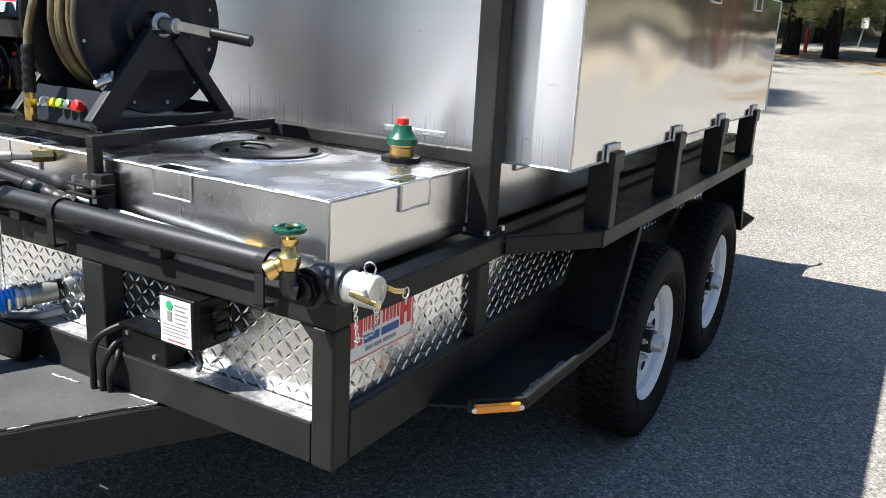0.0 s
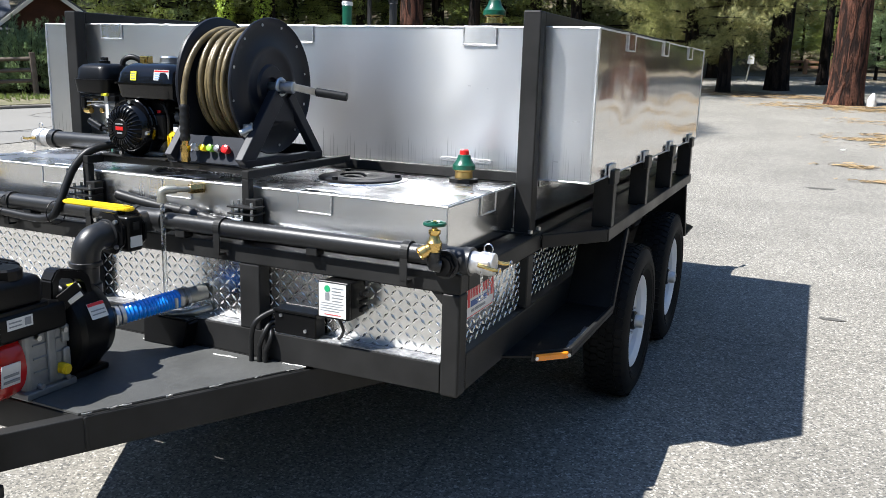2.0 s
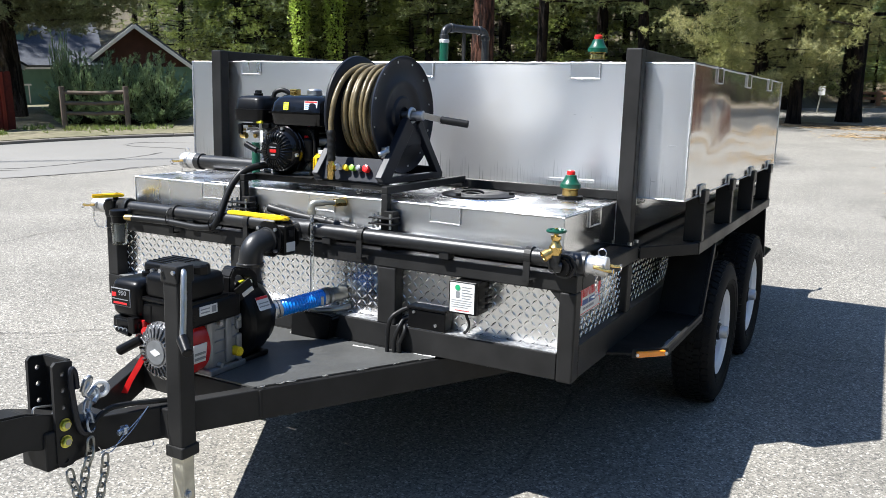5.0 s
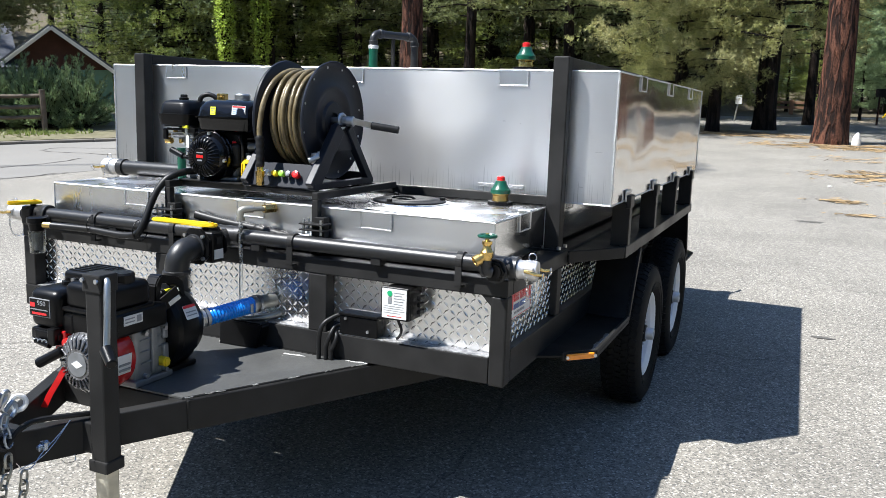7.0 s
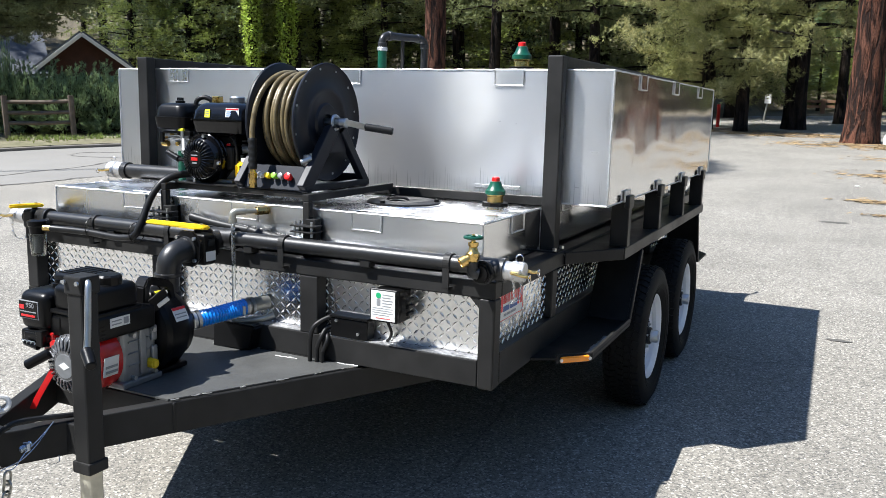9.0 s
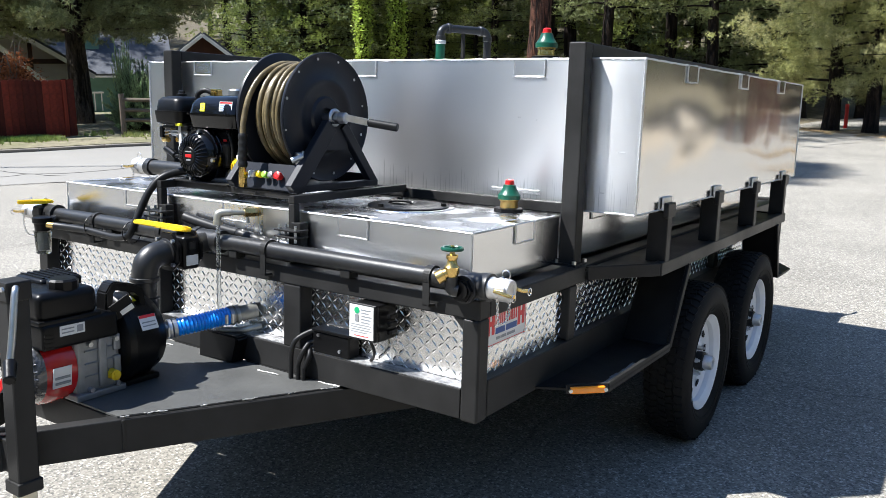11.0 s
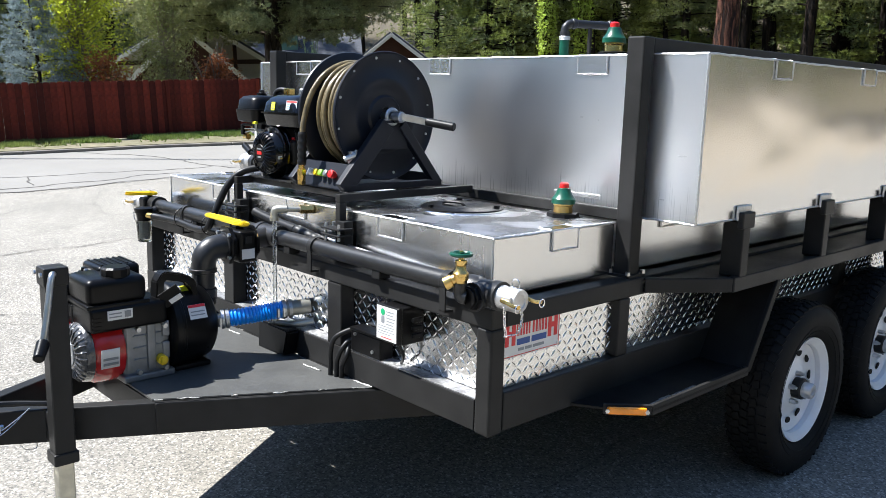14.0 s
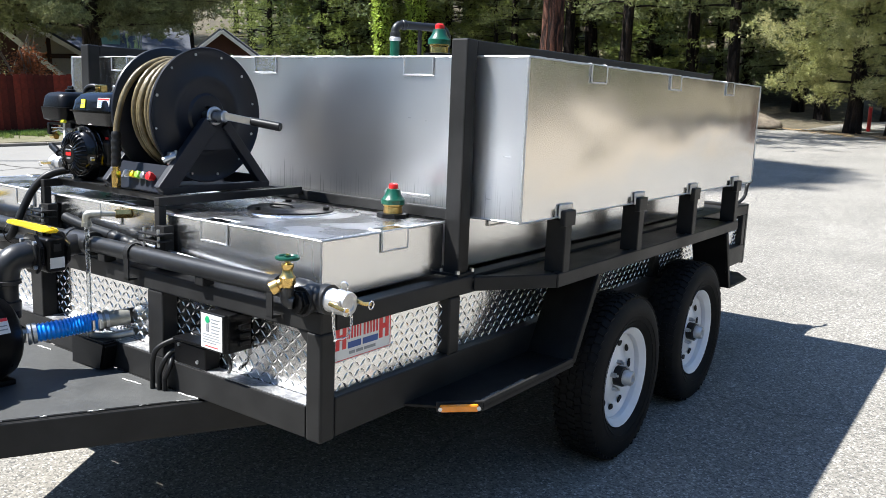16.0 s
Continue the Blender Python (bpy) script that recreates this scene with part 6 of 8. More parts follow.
part("rear_panel", B(-0.02, 0.254, 0.538, 0.543, 1.193, 1.235), M_REEL, reel)
part("base_pan", B(-0.02, 0.254, 0.115, 0.54, 1.1905, 1.195), M_REEL, reel)
for k, (x, mt, nm) in enumerate(((0.062, M_WHITEPLASTIC, "white"), (0.096, M_YELLOW, "yellow"), (0.129, M_LIME, "lime green"), (0.160, M_GREY, "grey"), (0.194, M_RED, "red"))):
    r = 0.0125 if k < 4 else 0.0155
    p = Vector((x, 0.1285, 1.238))
    w = Vector((0, -1, 0.42)).normalized()
    part("spray_nozzle", joined(lambda b: lathe(b, [(0, r * 0.7), (0.012, r * 0.75), (0.014, r), (0.028, r * 0.95), (0.030, r * 0.5)], p, p + w, 8)), mt, reel, nm + " spray nozzle")
for x in (0.018, 0.036):
    part("panel_rivet", R((x, 0.1255, 1.232), (x, 0.121, 1.234), 0.006, 10), M_ZINC, reel)
# bearings, crank and brake latch
for x in (0.268, -0.035):
    bm = bmesh.new()
    torus(bm, (x, RC.y, RC.z), (1, 0, 0), 0.026, 0.008, 28, 8)
    box(bm, x - 0.010, x + 0.010, RC.y - 0.045, RC.y + 0.045, 1.4375, 1.443, bevel=0.002)
    part("bearing_block", bm, M_ZINC, reel, smooth=True)
part("axle", R((-0.06, RC.y, RC.z), (0.315, RC.y, RC.z), 0.016, 18), M_ZINC, reel, smooth=True)
part("crank_hub", R((0.290, RC.y, RC.z), (0.322, RC.y + 0.004, RC.z), 0.0205, 18, bev=0.003), M_ZINC, reel, smooth=True)
part("crank_arm", BM((0.314, 0.315, 1.456), (0.352, 0.425, 1.436), 0.007, 0.026, 0.002), M_ZINC, reel, "zinc plated crank arm")
part("crank_grip", R((0.345, 0.424, 1.437), (0.455, 0.462, 1.422), 0.0155, 18, bev=0.003), M_HOSEBLACK, reel, "black crank grip", True)
part("brake_latch", joined(lambda b: rod(b, (0.236, 0.135, 1.300), (0.262, 0.165, 1.318), 0.011, 12),
                           lambda b: rod(b, (0.258, 0.17, 1.335), (0.262, 0.158, 1.255), 0.005, 8),
                           lambda b: box(b, 0.236, 0.258, 0.148, 0.182, 1.285, 1.33, bevel=0.004),
                           lambda b: rod(b, (0.24, 0.16, 1.28), (0.262, 0.165, 1.28), 0.009, 10)), M_ZINC, reel, "bright zinc brake latch")

# ---- petrol engine with high-pressure pump beside the reel ----
engine = thing("petrol_engine", "gloss black petrol engine with a finned starter cover and red badge", "engine", TILT, (-0.22, 0.25, 1.195))
part("crankcase", joined(lambda b: box(b, -0.335, -0.140, 0.185, 0.36, 1.205, 1.385, bevel=0.02, seg=3),
                         lambda b: box(b, -0.36, -0.115, 0.15, 0.38, 1.1955, 1.210, bevel=0.004),
                         lambda b: box(b, -0.145, -0.105, 0.20, 0.34, 1.215, 1.36, bevel=0.012)), M_GREY, engine, "cast grey crankcase")
for k in range(5):
    part("case_fin", B(-0.105, -0.094, 0.205, 0.335, 1.30 + 0.016 * k, 1.306 + 0.016 * k), M_GREY, engine)
FC = Vector((-0.236, 0.092, 1.293))
YB = FC + Vector((0, 1, 0))
part("fan_housing", L([(0.0, 0.070), (0.004, 0.078), (0.020, 0.090), (0.036, 0.097), (0.066, 0.101), (0.105, 0.103), (0.112, 0.098)], FC, YB, 52), M_GLOSS, engine, "gloss black fan housing", True)
for k in range(7):
    a = radians(22 + 23 * k)
    bm = bmesh.new()
    pts = [FC + Vector((math.cos(a + t * 0.24) * r, y, math.sin(a + t * 0.24) * r)) for t, r, y in ((-1, 0.0985, 0.035), (-0.5, 0.0995, 0.035), (0, 0.0998, 0.035), (0.5, 0.0995, 0.035))]
    for off in (0.0, 0.022, 0.044):
        sweep(bm, [p + Vector((0, off, 0)) for p in pts], 0.0042, 6)
    part("housing_louvre", bm, M_GLOSS, engine, "", True)
cover = part("starter_cover", L([(0.010, 0.080), (-0.004, 0.075), (-0.014, 0.064), (-0.017, 0.040), (-0.015, 0.036)], FC, YB, 44), M_PLASTIC, engine, "finned recoil starter cover", True)
for k in range(30):
    a = 2 * math.pi * k / 30
    c, q = math.cos(a), math.sin(a)
    part("cover_fin", S([FC + Vector((0.037 * c, -0.020, 0.037 * q)), FC + Vector((0.056 * c, -0.0195, 0.056 * q)), FC + Vector((0.070 * c, -0.012, 0.070 * q)), FC + Vector((0.079 * c, 0.002, 0.079 * q))], 0.0026, 5), M_GLOSS, cover)
part("cover_badge", R(FC + Vector((0, -0.014, 0)), FC + Vector((0, -0.022, 0)), 0.0345, 28, bev=0.002), M_PLASTIC, cover)
part("badge_mark", B(FC.x - 0.017, FC.x + 0.017, FC.y - 0.0238, FC.y - 0.0215, FC.z - 0.006, FC.z + 0.007, bevel=0.0006), M_RED, cover, "red badge bar")
part("badge_line", B(FC.x - 0.012, FC.x + 0.012, FC.y - 0.0234, FC.y - 0.0215, FC.z - 0.018, FC.z - 0.012), M_INK, cover)
part("badge_line", B(FC.x - 0.017, FC.x + 0.017, FC.y - 0.0234, FC.y - 0.0215, FC.z + 0.014, FC.z + 0.018), M_INK, cover)
for a in (-8, 78, 165, 250):
    p = FC + Vector((0.094 * math.cos(radians(a)), 0.020, 0.094 * math.sin(radians(a))))
    part("housing_bolt", R(p, p + Vector((0, -0.012, 0)), 0.007, 8), M_ZINC, engine)
tank = part("fuel_tank", LO([(1.392, -0.285, -0.050, 0.135, 0.365, 0.030), (1.400, -0.296, -0.038, 0.122, 0.378, 0.036), (1.442, -0.304, -0.030, 0.112, 0.388, 0.040), (1.447, -0.304, -0.030, 0.112, 0.388, 0.040), (1.447, -0.313, -0.021, 0.103, 0.397, 0.045),
                             (1.453, -0.313, -0.021, 0.103, 0.397, 0.045), (1.453, -0.304, -0.030, 0.112, 0.388, 0.042), (1.487, -0.298, -0.036, 0.118, 0.382, 0.045), (1.507, -0.288, -0.048, 0.132, 0.370, 0.050), (1.518, -0.270, -0.068, 0.152, 0.350, 0.050), (1.522, -0.245, -0.095, 0.18, 0.32, 0.045)], 6), M_GLOSS, engine, "gloss black fuel tank with a seam flange", True, 42)
part("fuel_cap", joined(lambda b: rod(b, (-0.150, 0.235, 1.516), (-0.150, 0.235, 1.546), 0.032, 22, bev=0.005), lambda b: lathe(b, [(0.0, 0.035), (0.007, 0.036), (0.008, 0.031)], (-0.150, 0.235, 1.517), (-0.150, 0.235, 2), 22)), M_ZINC, tank, "bright fuel cap", True)
part("cap_tag", joined(lambda b: box(b, -0.242, -0.205, 0.185, 0.215, 1.516, 1.546, bevel=0.004), lambda b: box(b, -0.234, -0.213, 0.180, 0.188, 1.500, 1.535, bevel=0.002)), M_BRASS, tank, "folded brass-coloured tag")
wl = axes((-0.110, 0.1125, 1.463), (1, 0.18, 0), (0, 0.16, 1))
part("tank_label", PR([(0, 0), (0.058, 0), (0.058, 0.036), (0, 0.036)], wl, 0.002), M_WHITE, tank, "white and red warning label")
part("label_bar", PR([(0.002, 0.029), (0.056, 0.029), (0.056, 0.034), (0.002, 0.034)], wl, 0.0028), M_SIGNRED, tank)
for k in range(3):
    part("label_bar", PR([(0.004, 0.004 + 0.008 * k), (0.052, 0.004 + 0.008 * k), (0.052, 0.008 + 0.008 * k), (0.004, 0.008 + 0.008 * k)], wl, 0.0027), M_SKYINK, tank)
yl = axes((-0.216, 0.1125, 1.460), (1, 0, 0), (0, 0.16, 1))
part("tank_label", PR([(0, 0), (0.026, 0), (0.026, 0.032), (0, 0.032)], yl, 0.002), M_LABELYELLOW, tank, "yellow label")
for k in range(3):
    part("label_bar", PR([(0.003, 0.005 + 0.009 * k), (0.022, 0.005 + 0.009 * k), (0.022, 0.008 + 0.009 * k), (0.003, 0.008 + 0.009 * k)], yl, 0.0026), M_INK, tank)
part("shroud", joined(lambda b: box(b, -0.295, -0.105, 0.165, 0.35, 1.345, 1.393, bevel=0.012, seg=3), lambda b: box(b, -0.155, -0.105, 0.150, 0.30, 1.25, 1.35, bevel=0.015, seg=3)), M_PLASTIC, engine)
air = part("air_cleaner", LO([(1.405, -0.465, -0.345, 0.118, 0.285, 0.020), (1.412, -0.480, -0.330, 0.104, 0.298, 0.026), (1.452, -0.486, -0.324, 0.098, 0.304, 0.030), (1.457, -0.486, -0.324, 0.098, 0.304, 0.030), (1.458, -0.481, -0.329, 0.103, 0.299, 0.030), (1.496, -0.478, -0.332, 0.108, 0.294, 0.034),
                              (1.509, -0.468, -0.342, 0.120, 0.282, 0.034), (1.514, -0.445, -0.365, 0.142, 0.26, 0.030)], 6), M_PLASTIC, engine, "black air cleaner box", True, 42)
part("cleaner_knob", joined(lambda b: lathe(b, [(0, 0.020), (0.010, 0.020), (0.013, 0.010), (0.018, 0.009)], (-0.415, 0.19, 1.513), (-0.415, 0.19, 3), 14), lambda b: box(b, -0.432, -0.398, 0.186, 0.194, 1.524, 1.537, bevel=0.003)), M_PLASTIC, air)
part("breather_tube", S(smooth_path([(-0.352, 0.21, 1.50), (-0.345, 0.215, 1.528), (-0.318, 0.225, 1.540), (-0.290, 0.235, 1.530), (-0.282, 0.24, 1.508)], 6), 0.010, 10), M_HOSEBLACK, engine, smooth=True)
part("carburettor", joined(lambda b: box(b, -0.430, -0.345, 0.165, 0.24, 1.335, 1.405, bevel=0.008), lambda b: rod(b, (-0.385, 0.20, 1.30), (-0.385, 0.20, 1.345), 0.026, 18, bev=0.005),
                           lambda b: rod(b, (-0.455, 0.175, 1.372), (-0.345, 0.175, 1.372), 0.015, 14)), M_GREY, engine, "grey carburettor")
part("carburettor_bolt", joined(lambda b: rod(b, (-0.385, 0.20, 1.300), (-0.385, 0.20, 1.288), 0.008, 6), lambda b: rod(b, (-0.405, 0.160, 1.345), (-0.405, 0.152, 1.345), 0.009, 10), lambda b: rod(b, (-0.437, 0.165, 1.385), (-0.437, 0.152, 1.385), 0.007, 8)), M_BRASS, engine, "brass jets and bolts")
part("choke_lever", joined(lambda b: box(b, -0.468, -0.448, 0.118, 0.132, 1.352, 1.396, bevel=0.004), lambda b: box(b, -0.450, -0.355, 0.120, 0.128, 1.390, 1.400, bevel=0.003)), M_PLASTIC, engine)
part("fuel_tap", joined(lambda b: rod(b, (-0.468, 0.14, 1.345), (-0.440, 0.14, 1.345), 0.012, 12), lambda b: box(b, -0.470, -0.452, 0.128, 0.152, 1.352, 1.376, bevel=0.003)), M_BRASS, engine, "brass fuel tap")
part("governor_link", joined(lambda b: sweep(b, [(-0.45, 0.128, 1.362), (-0.40, 0.126, 1.372), (-0.335, 0.128, 1.368)], 0.0024, 6), lambda b: sweep(b, [(-0.44, 0.122, 1.378), (-0.36, 0.120, 1.382), (-0.325, 0.125, 1.350)], 0.0024, 6), lambda b: box(b, -0.350, -0.335, 0.115, 0.122, 1.330, 1.408, bevel=0.003)), M_ZINC, engine, "zinc governor rods")
part("control_panel", B(-0.372, -0.300, 0.118, 0.140, 1.382, 1.402, bevel=0.004), M_PLASTIC, engine)
part("control_knob", B(-0.358, -0.330, 0.108, 0.122, 1.400, 1.412, bevel=0.003), M_LABELYELLOW, engine, "yellow throttle knob")
part("control_label", B(-0.338, -0.324, 0.1095, 0.1135, 1.312, 1.372), M_WHITE, engine, "small white label")
part("pull_handle", joined(lambda b: rod(b, (-0.412, 0.105, 1.312), (-0.335, 0.090, 1.288), 0.013, 12, bev=0.003), lambda b: rod(b, (-0.335, 0.090, 1.288), (-0.31, 0.095, 1.285), 0.008, 8)), M_PLASTIC, engine, "black starter grip", True)
part("stop_switch", joined(lambda b: rod(b, (-0.138, 0.185, 1.346), (-0.138, 0.168, 1.346), 0.0145, 14, bev=0.003), lambda b: box(b, -0.148, -0.130, 0.160, 0.170, 1.336, 1.358, bevel=0.003)), M_RED, engine, "red stop switch")
part("spark_lead", S(smooth_path([(-0.135, 0.17, 1.385), (-0.105, 0.155, 1.375), (-0.09, 0.155, 1.33), (-0.10, 0.165, 1.27)], 7), 0.0055, 8), M_HOSEBLACK, engine)
part("decal", BM((-0.1045, 0.205, 1.250), (-0.1045, 0.205, 1.310), 0.004, 0.022, 0.001), M_WHITE, engine, "narrow white decal")
part("muffler", joined(lambda b: box(b, -0.125, -0.03, 0.29, 0.40, 1.30, 1.40, bevel=0.02, seg=3)), M_GREY, engine)
part("pressure_pump", joined(lambda b: box(b, -0.105, -0.02, 0.235, 0.36, 1.197, 1.30, bevel=0.012, seg=3), lambda b: rod(b, (-0.062, 0.24, 1.30), (-0.062, 0.24, 1.35), 0.022, 18), lambda b: rod(b, (-0.09, 0.20, 1.335), (-0.03, 0.20, 1.335), 0.016, 14)), M_GREY, engine, "grey pressure pump")
part("unloader_valve", joined(lambda b: rod(b, (-0.035, 0.20, 1.27), (-0.035, 0.20, 1.385), 0.013, 12), lambda b: rod(b, (-0.035, 0.20, 1.345), (-0.035, 0.20, 1.365), 0.02, 6)), M_ZINC, engine)
guard = part("pump_tag", LO([(1.202, -0.100, -0.022, 0.160, 0.196, 0.012), (1.215, -0.106, -0.016, 0.156, 0.200, 0.014), (1.275, -0.104, -0.020, 0.158, 0.198, 0.014), (1.288, -0.098, -0.026, 0.164, 0.192, 0.012)], 4), M_YELLOW, engine, "bright yellow plastic cover", True)
for k in range(5):
    part("cover_rib", B(-0.098 + 0.016 * k, -0.094 + 0.016 * k, 0.1535, 0.1575, 1.215, 1.272, bevel=0.001), M_YELLOW, guard)
part("cover_clip", joined(lambda b: box(b, -0.075, -0.050, 0.160, 0.166, 1.284, 1.302, bevel=0.002)), M_WHITEPLASTIC, guard, "white clip")
for k in range(2):
    part("cover_print", B(-0.078 + 0.022 * k, -0.066 + 0.022 * k, 0.1545, 0.157, 1.264, 1.270), M_PLASTIC, guard)

# ---- transfer pump on the tongue deck ----
pump = thing("transfer_pump", "red and black engine-driven water transfer pump on the tongue", "water pump", TILT, (-0.06, -0.5, 0.58))
AX, AZ = -0.055, 0.705
part("pump_casing", L([(0.0, 0.07), (0.004, 0.128), (0.016, 0.146), (0.030, 0.149), (0.034, 0.154), (0.044, 0.154), (0.048, 0.148), (0.118, 0.146), (0.132, 0.138), (0.165, 0.126), (0.180, 0.108), (0.188, 0.055)], (AX, -0.452, AZ + 0.016), (AX, 1.0, AZ + 0.016), 48), M_PLASTIC, pump, "black pump casing", True)


def casing_label(angle, y, w, h, material, label, lift=0.0005):
    """A sticker laid on the round casing."""
    c, q = math.cos(radians(angle)), math.sin(radians(angle))
    o = Vector((AX + (0.1485 + lift) * c, y, AZ + 0.016 + (0.1485 + lift) * q)) - Vector((0, w / 2, 0)) - Vector((-q, 0, c)) * h / 2
    return part("casing_label", PR([(0, 0), (w, 0), (w, h), (0, h)], axes(o, (0, 1, 0), (-q, 0, c)), 0.001), material, pump, label)


casing_label(27, -0.36, 0.062, 0.050, M_WHITE, "white and red pump label")
casing_label(34.5, -0.36, 0.060, 0.010, M_SIGNRED, "red label stripe", 0.0025)
for k in range(3):
    casing_label(18 + 4.5 * k, -0.36, 0.050, 0.004, M_INK, "", 0.0018)
casing_label(66, -0.378, 0.032, 0.030, M_LABELYELLOW, "yellow sticker")
for k in range(8):
    a = radians(45 * k + 20)
    p = Vector((AX + 0.122 * math.cos(a), -0.345, AZ + 0.122 * math.sin(a)))
    part("casing_bolt", R(p, p + Vector((0, 0.03, 0)), 0.010, 8), M_PLASTIC, pump)
part("pump_outlet", R((-0.068, -0.335, 0.80), (-0.068, -0.262, 0.815), 0.045, 20), M_PLASTIC, pump, smooth=True)
part("outlet_neck", R((-0.068, -0.263, 0.775), (-0.068, -0.263, 0.803), 0.046, 20), M_PLASTIC, pump, smooth=True)
part("suction_port", R((-0.02, -0.28, 0.725), (0.012, -0.262, 0.728), 0.034, 20), M_PLASTIC, pump, smooth=True)
part("pump_feet", B(-0.16, 0.05, -0.43, -0.30, 0.5807, 0.60, bevel=0.006), M_PLASTIC, pump)


part("gearbox", joined(lambda b: box(b, -0.155, 0.052, -0.602, -0.448, 0.592, 0.775, bevel=0.016, seg=3), lambda b: box(b, -0.165, 0.066, -0.612, -0.440, 0.5807, 0.603, bevel=0.005)), M_GREY, pump, "cast grey crankcase")
for z in (0.650, 0.690, 0.730):
    part("case_rib", B(0.050, 0.057, -0.575, -0.455, z, z + 0.005, bevel=0.002), M_GREY, pump)
for y0, y1, z0, z1 in ((-0.530, -0.500, 0.610, 0.770), (-0.478, -0.452, 0.640, 0.700), (-0.478, -0.452, 0.715, 0.770)):
    part("case_boss", B(0.048, 0.062, y0, y1, z0, z1, bevel=0.006), M_GREY, pump)
part("red_bracket", joined(lambda b: box(b, -0.155, -0.055, -0.705, -0.62, 0.735, 0.792, bevel=0.008), lambda b: box(b, -0.165, -0.120, -0.722, -0.70, 0.700, 0.775, bevel=0.006)), M_REDPAINT, pump, "red shroud bracket")
for y, z in ((-0.56, 0.61), (-0.47, 0.61), (-0.47, 0.755), (-0.56, 0.755)):
    part("case_bolt", R((0.052, y, z), (0.068, y, z), 0.008, 8), M_ZINC, pump)
part("oil_plug", joined(lambda b: rod(b, (0.05, -0.485, 0.642), (0.082, -0.487, 0.642), 0.017, 10), lambda b: box(b, 0.078, 0.088, -0.496, -0.478, 0.630, 0.654, bevel=0.003)), M_YELLOW, pump, "yellow oil filler plug")
part("blower_shroud", L([(0, 0.112), (0.04, 0.114), (0.08, 0.110), (0.096, 0.100)], (AX, -0.600, AZ - 0.022), (AX, -2, AZ - 0.022), 40), M_REDPAINT, pump, "red blower shroud", True)
part("shroud_bracket", joined(lambda b: box(b, -0.125, -0.06, -0.70, -0.60, 0.79, 0.83, bevel=0.006), lambda b: box(b, -0.14, -0.09, -0.715, -0.69, 0.765, 0.83, bevel=0.006)), M_PLASTIC, pump)
part("shroud_label", BM((0.0585, -0.682, 0.675), (0.0585, -0.622, 0.675), 0.003, 0.066, 0.001, 8), M_WHITE, pump, "white warning label")
for k in range(3):
    part("label_bar", BM((0.0605, -0.676, 0.657 + 0.017 * k), (0.0605, -0.628, 0.657 + 0.017 * k), 0.003, 0.008, 0.0005, 8), M_SIGNRED if k == 2 else M_INK, pump)
RCEN = Vector((-0.045, -0.697, AZ - 0.022))
rec = part("recoil_cover", L([(0, 0.100), (0.022, 0.097), (0.038, 0.083), (0.044, 0.052), (0.046, 0.05), (0.046, 0.01)], RCEN, RCEN + Vector((0, -1, 0)), 40), M_FILM, pump, "black finned recoil cover wrapped in clear film", True)
for k in range(26):
    a = 2 * math.pi * k / 26
    c, s = math.cos(a), math.sin(a)
    part("recoil_fin", S([RCEN + Vector((0.05 * c, -0.047, 0.05 * s)), RCEN + Vector((0.080 * c, -0.041, 0.080 * s)), RCEN + Vector((0.096 * c, -0.024, 0.096 * s))], 0.0030, 5), M_FILM, rec)
part("recoil_badge", R(RCEN + Vector((0, -0.046, 0)), RCEN + Vector((0, -0.0485, 0)), 0.040, 24), M_GREY, rec)
part("badge_diamond", PR([(-0.024, 0), (0, 0.013), (0.024, 0), (0, -0.013)], axes(RCEN + Vector((0, -0.0482, 0)), (1, 0, 0), (0, 0, 1)), 0.0016), M_WHITE, rec)
part("fuel_tank", joined(lambda b: box(b, -0.125, 0.060, -0.715, -0.522, 0.848, 0.936, bevel=0.024, seg=4), lambda b: box(b, -0.130, 0.065, -0.720, -0.517, 0.841, 0.856, bevel=0.005)), M_PLASTIC, pump, "black fuel tank", True, 35)
part("fuel_cap", L([(0, 0.045), (0.026, 0.045), (0.032, 0.038), (0.032, 0.01)], (0.008, -0.605, 0.932), (0.008, -0.605, 3), 12), M_PLASTIC, pump, "black fuel cap")
part("top_cover", joined(lambda b: box(b, -0.218, -0.065, -0.632, -0.492, 0.900, 0.950, bevel=0.014, seg=3)), M_PLASTIC, pump, "ribbed black top cover", True, 35)
for k in range(6):
    part("cover_rib", B(-0.205, -0.078, -0.618 + 0.021 * k, -0.610 + 0.021 * k, 0.949, 0.9535, bevel=0.0015), M_PLASTIC, pump)
part("cover_bolt", R((-0.165, -0.630, 0.922), (-0.165, -0.642, 0.922), 0.008, 10), M_ZINC, pump)
part("engine_cover", joined(lambda b: box(b, -0.140, 0.070, -0.712, -0.462, 0.765, 0.845, bevel=0.012, seg=3)), M_PLASTIC, pump, "black engine cover", True, 35)
for k in range(4):
    part("cover_slot", B(0.0695, 0.0725, -0.708, -0.680, 0.772 + 0.013 * k, 0.777 + 0.013 * k), M_PLASTIC, pump)
part("cover_label", B(0.0695, 0.0720, -0.660, -0.580, 0.803, 0.834), M_WHITE, pump, "white code label")
for k in range(2):
    part("label_bar", B(0.0718, 0.0728, -0.655, -0.615, 0.811 + 0.011 * k, 0.815 + 0.011 * k), M_INK, pump)
part("label_code", B(0.0718, 0.0728, -0.606, -0.586, 0.808, 0.829), M_INK, pump)
filt = part("air_filter", joined(lambda b: box(b, -0.262, -0.128, -0.735, -0.52, 0.775, 0.905, bevel=0.03, seg=4), lambda b: box(b, -0.262, -0.135, -0.73, -0.53, 0.725, 0.775, bevel=0.01)), M_PLASTIC, pump, "black air filter housing", True, 35)
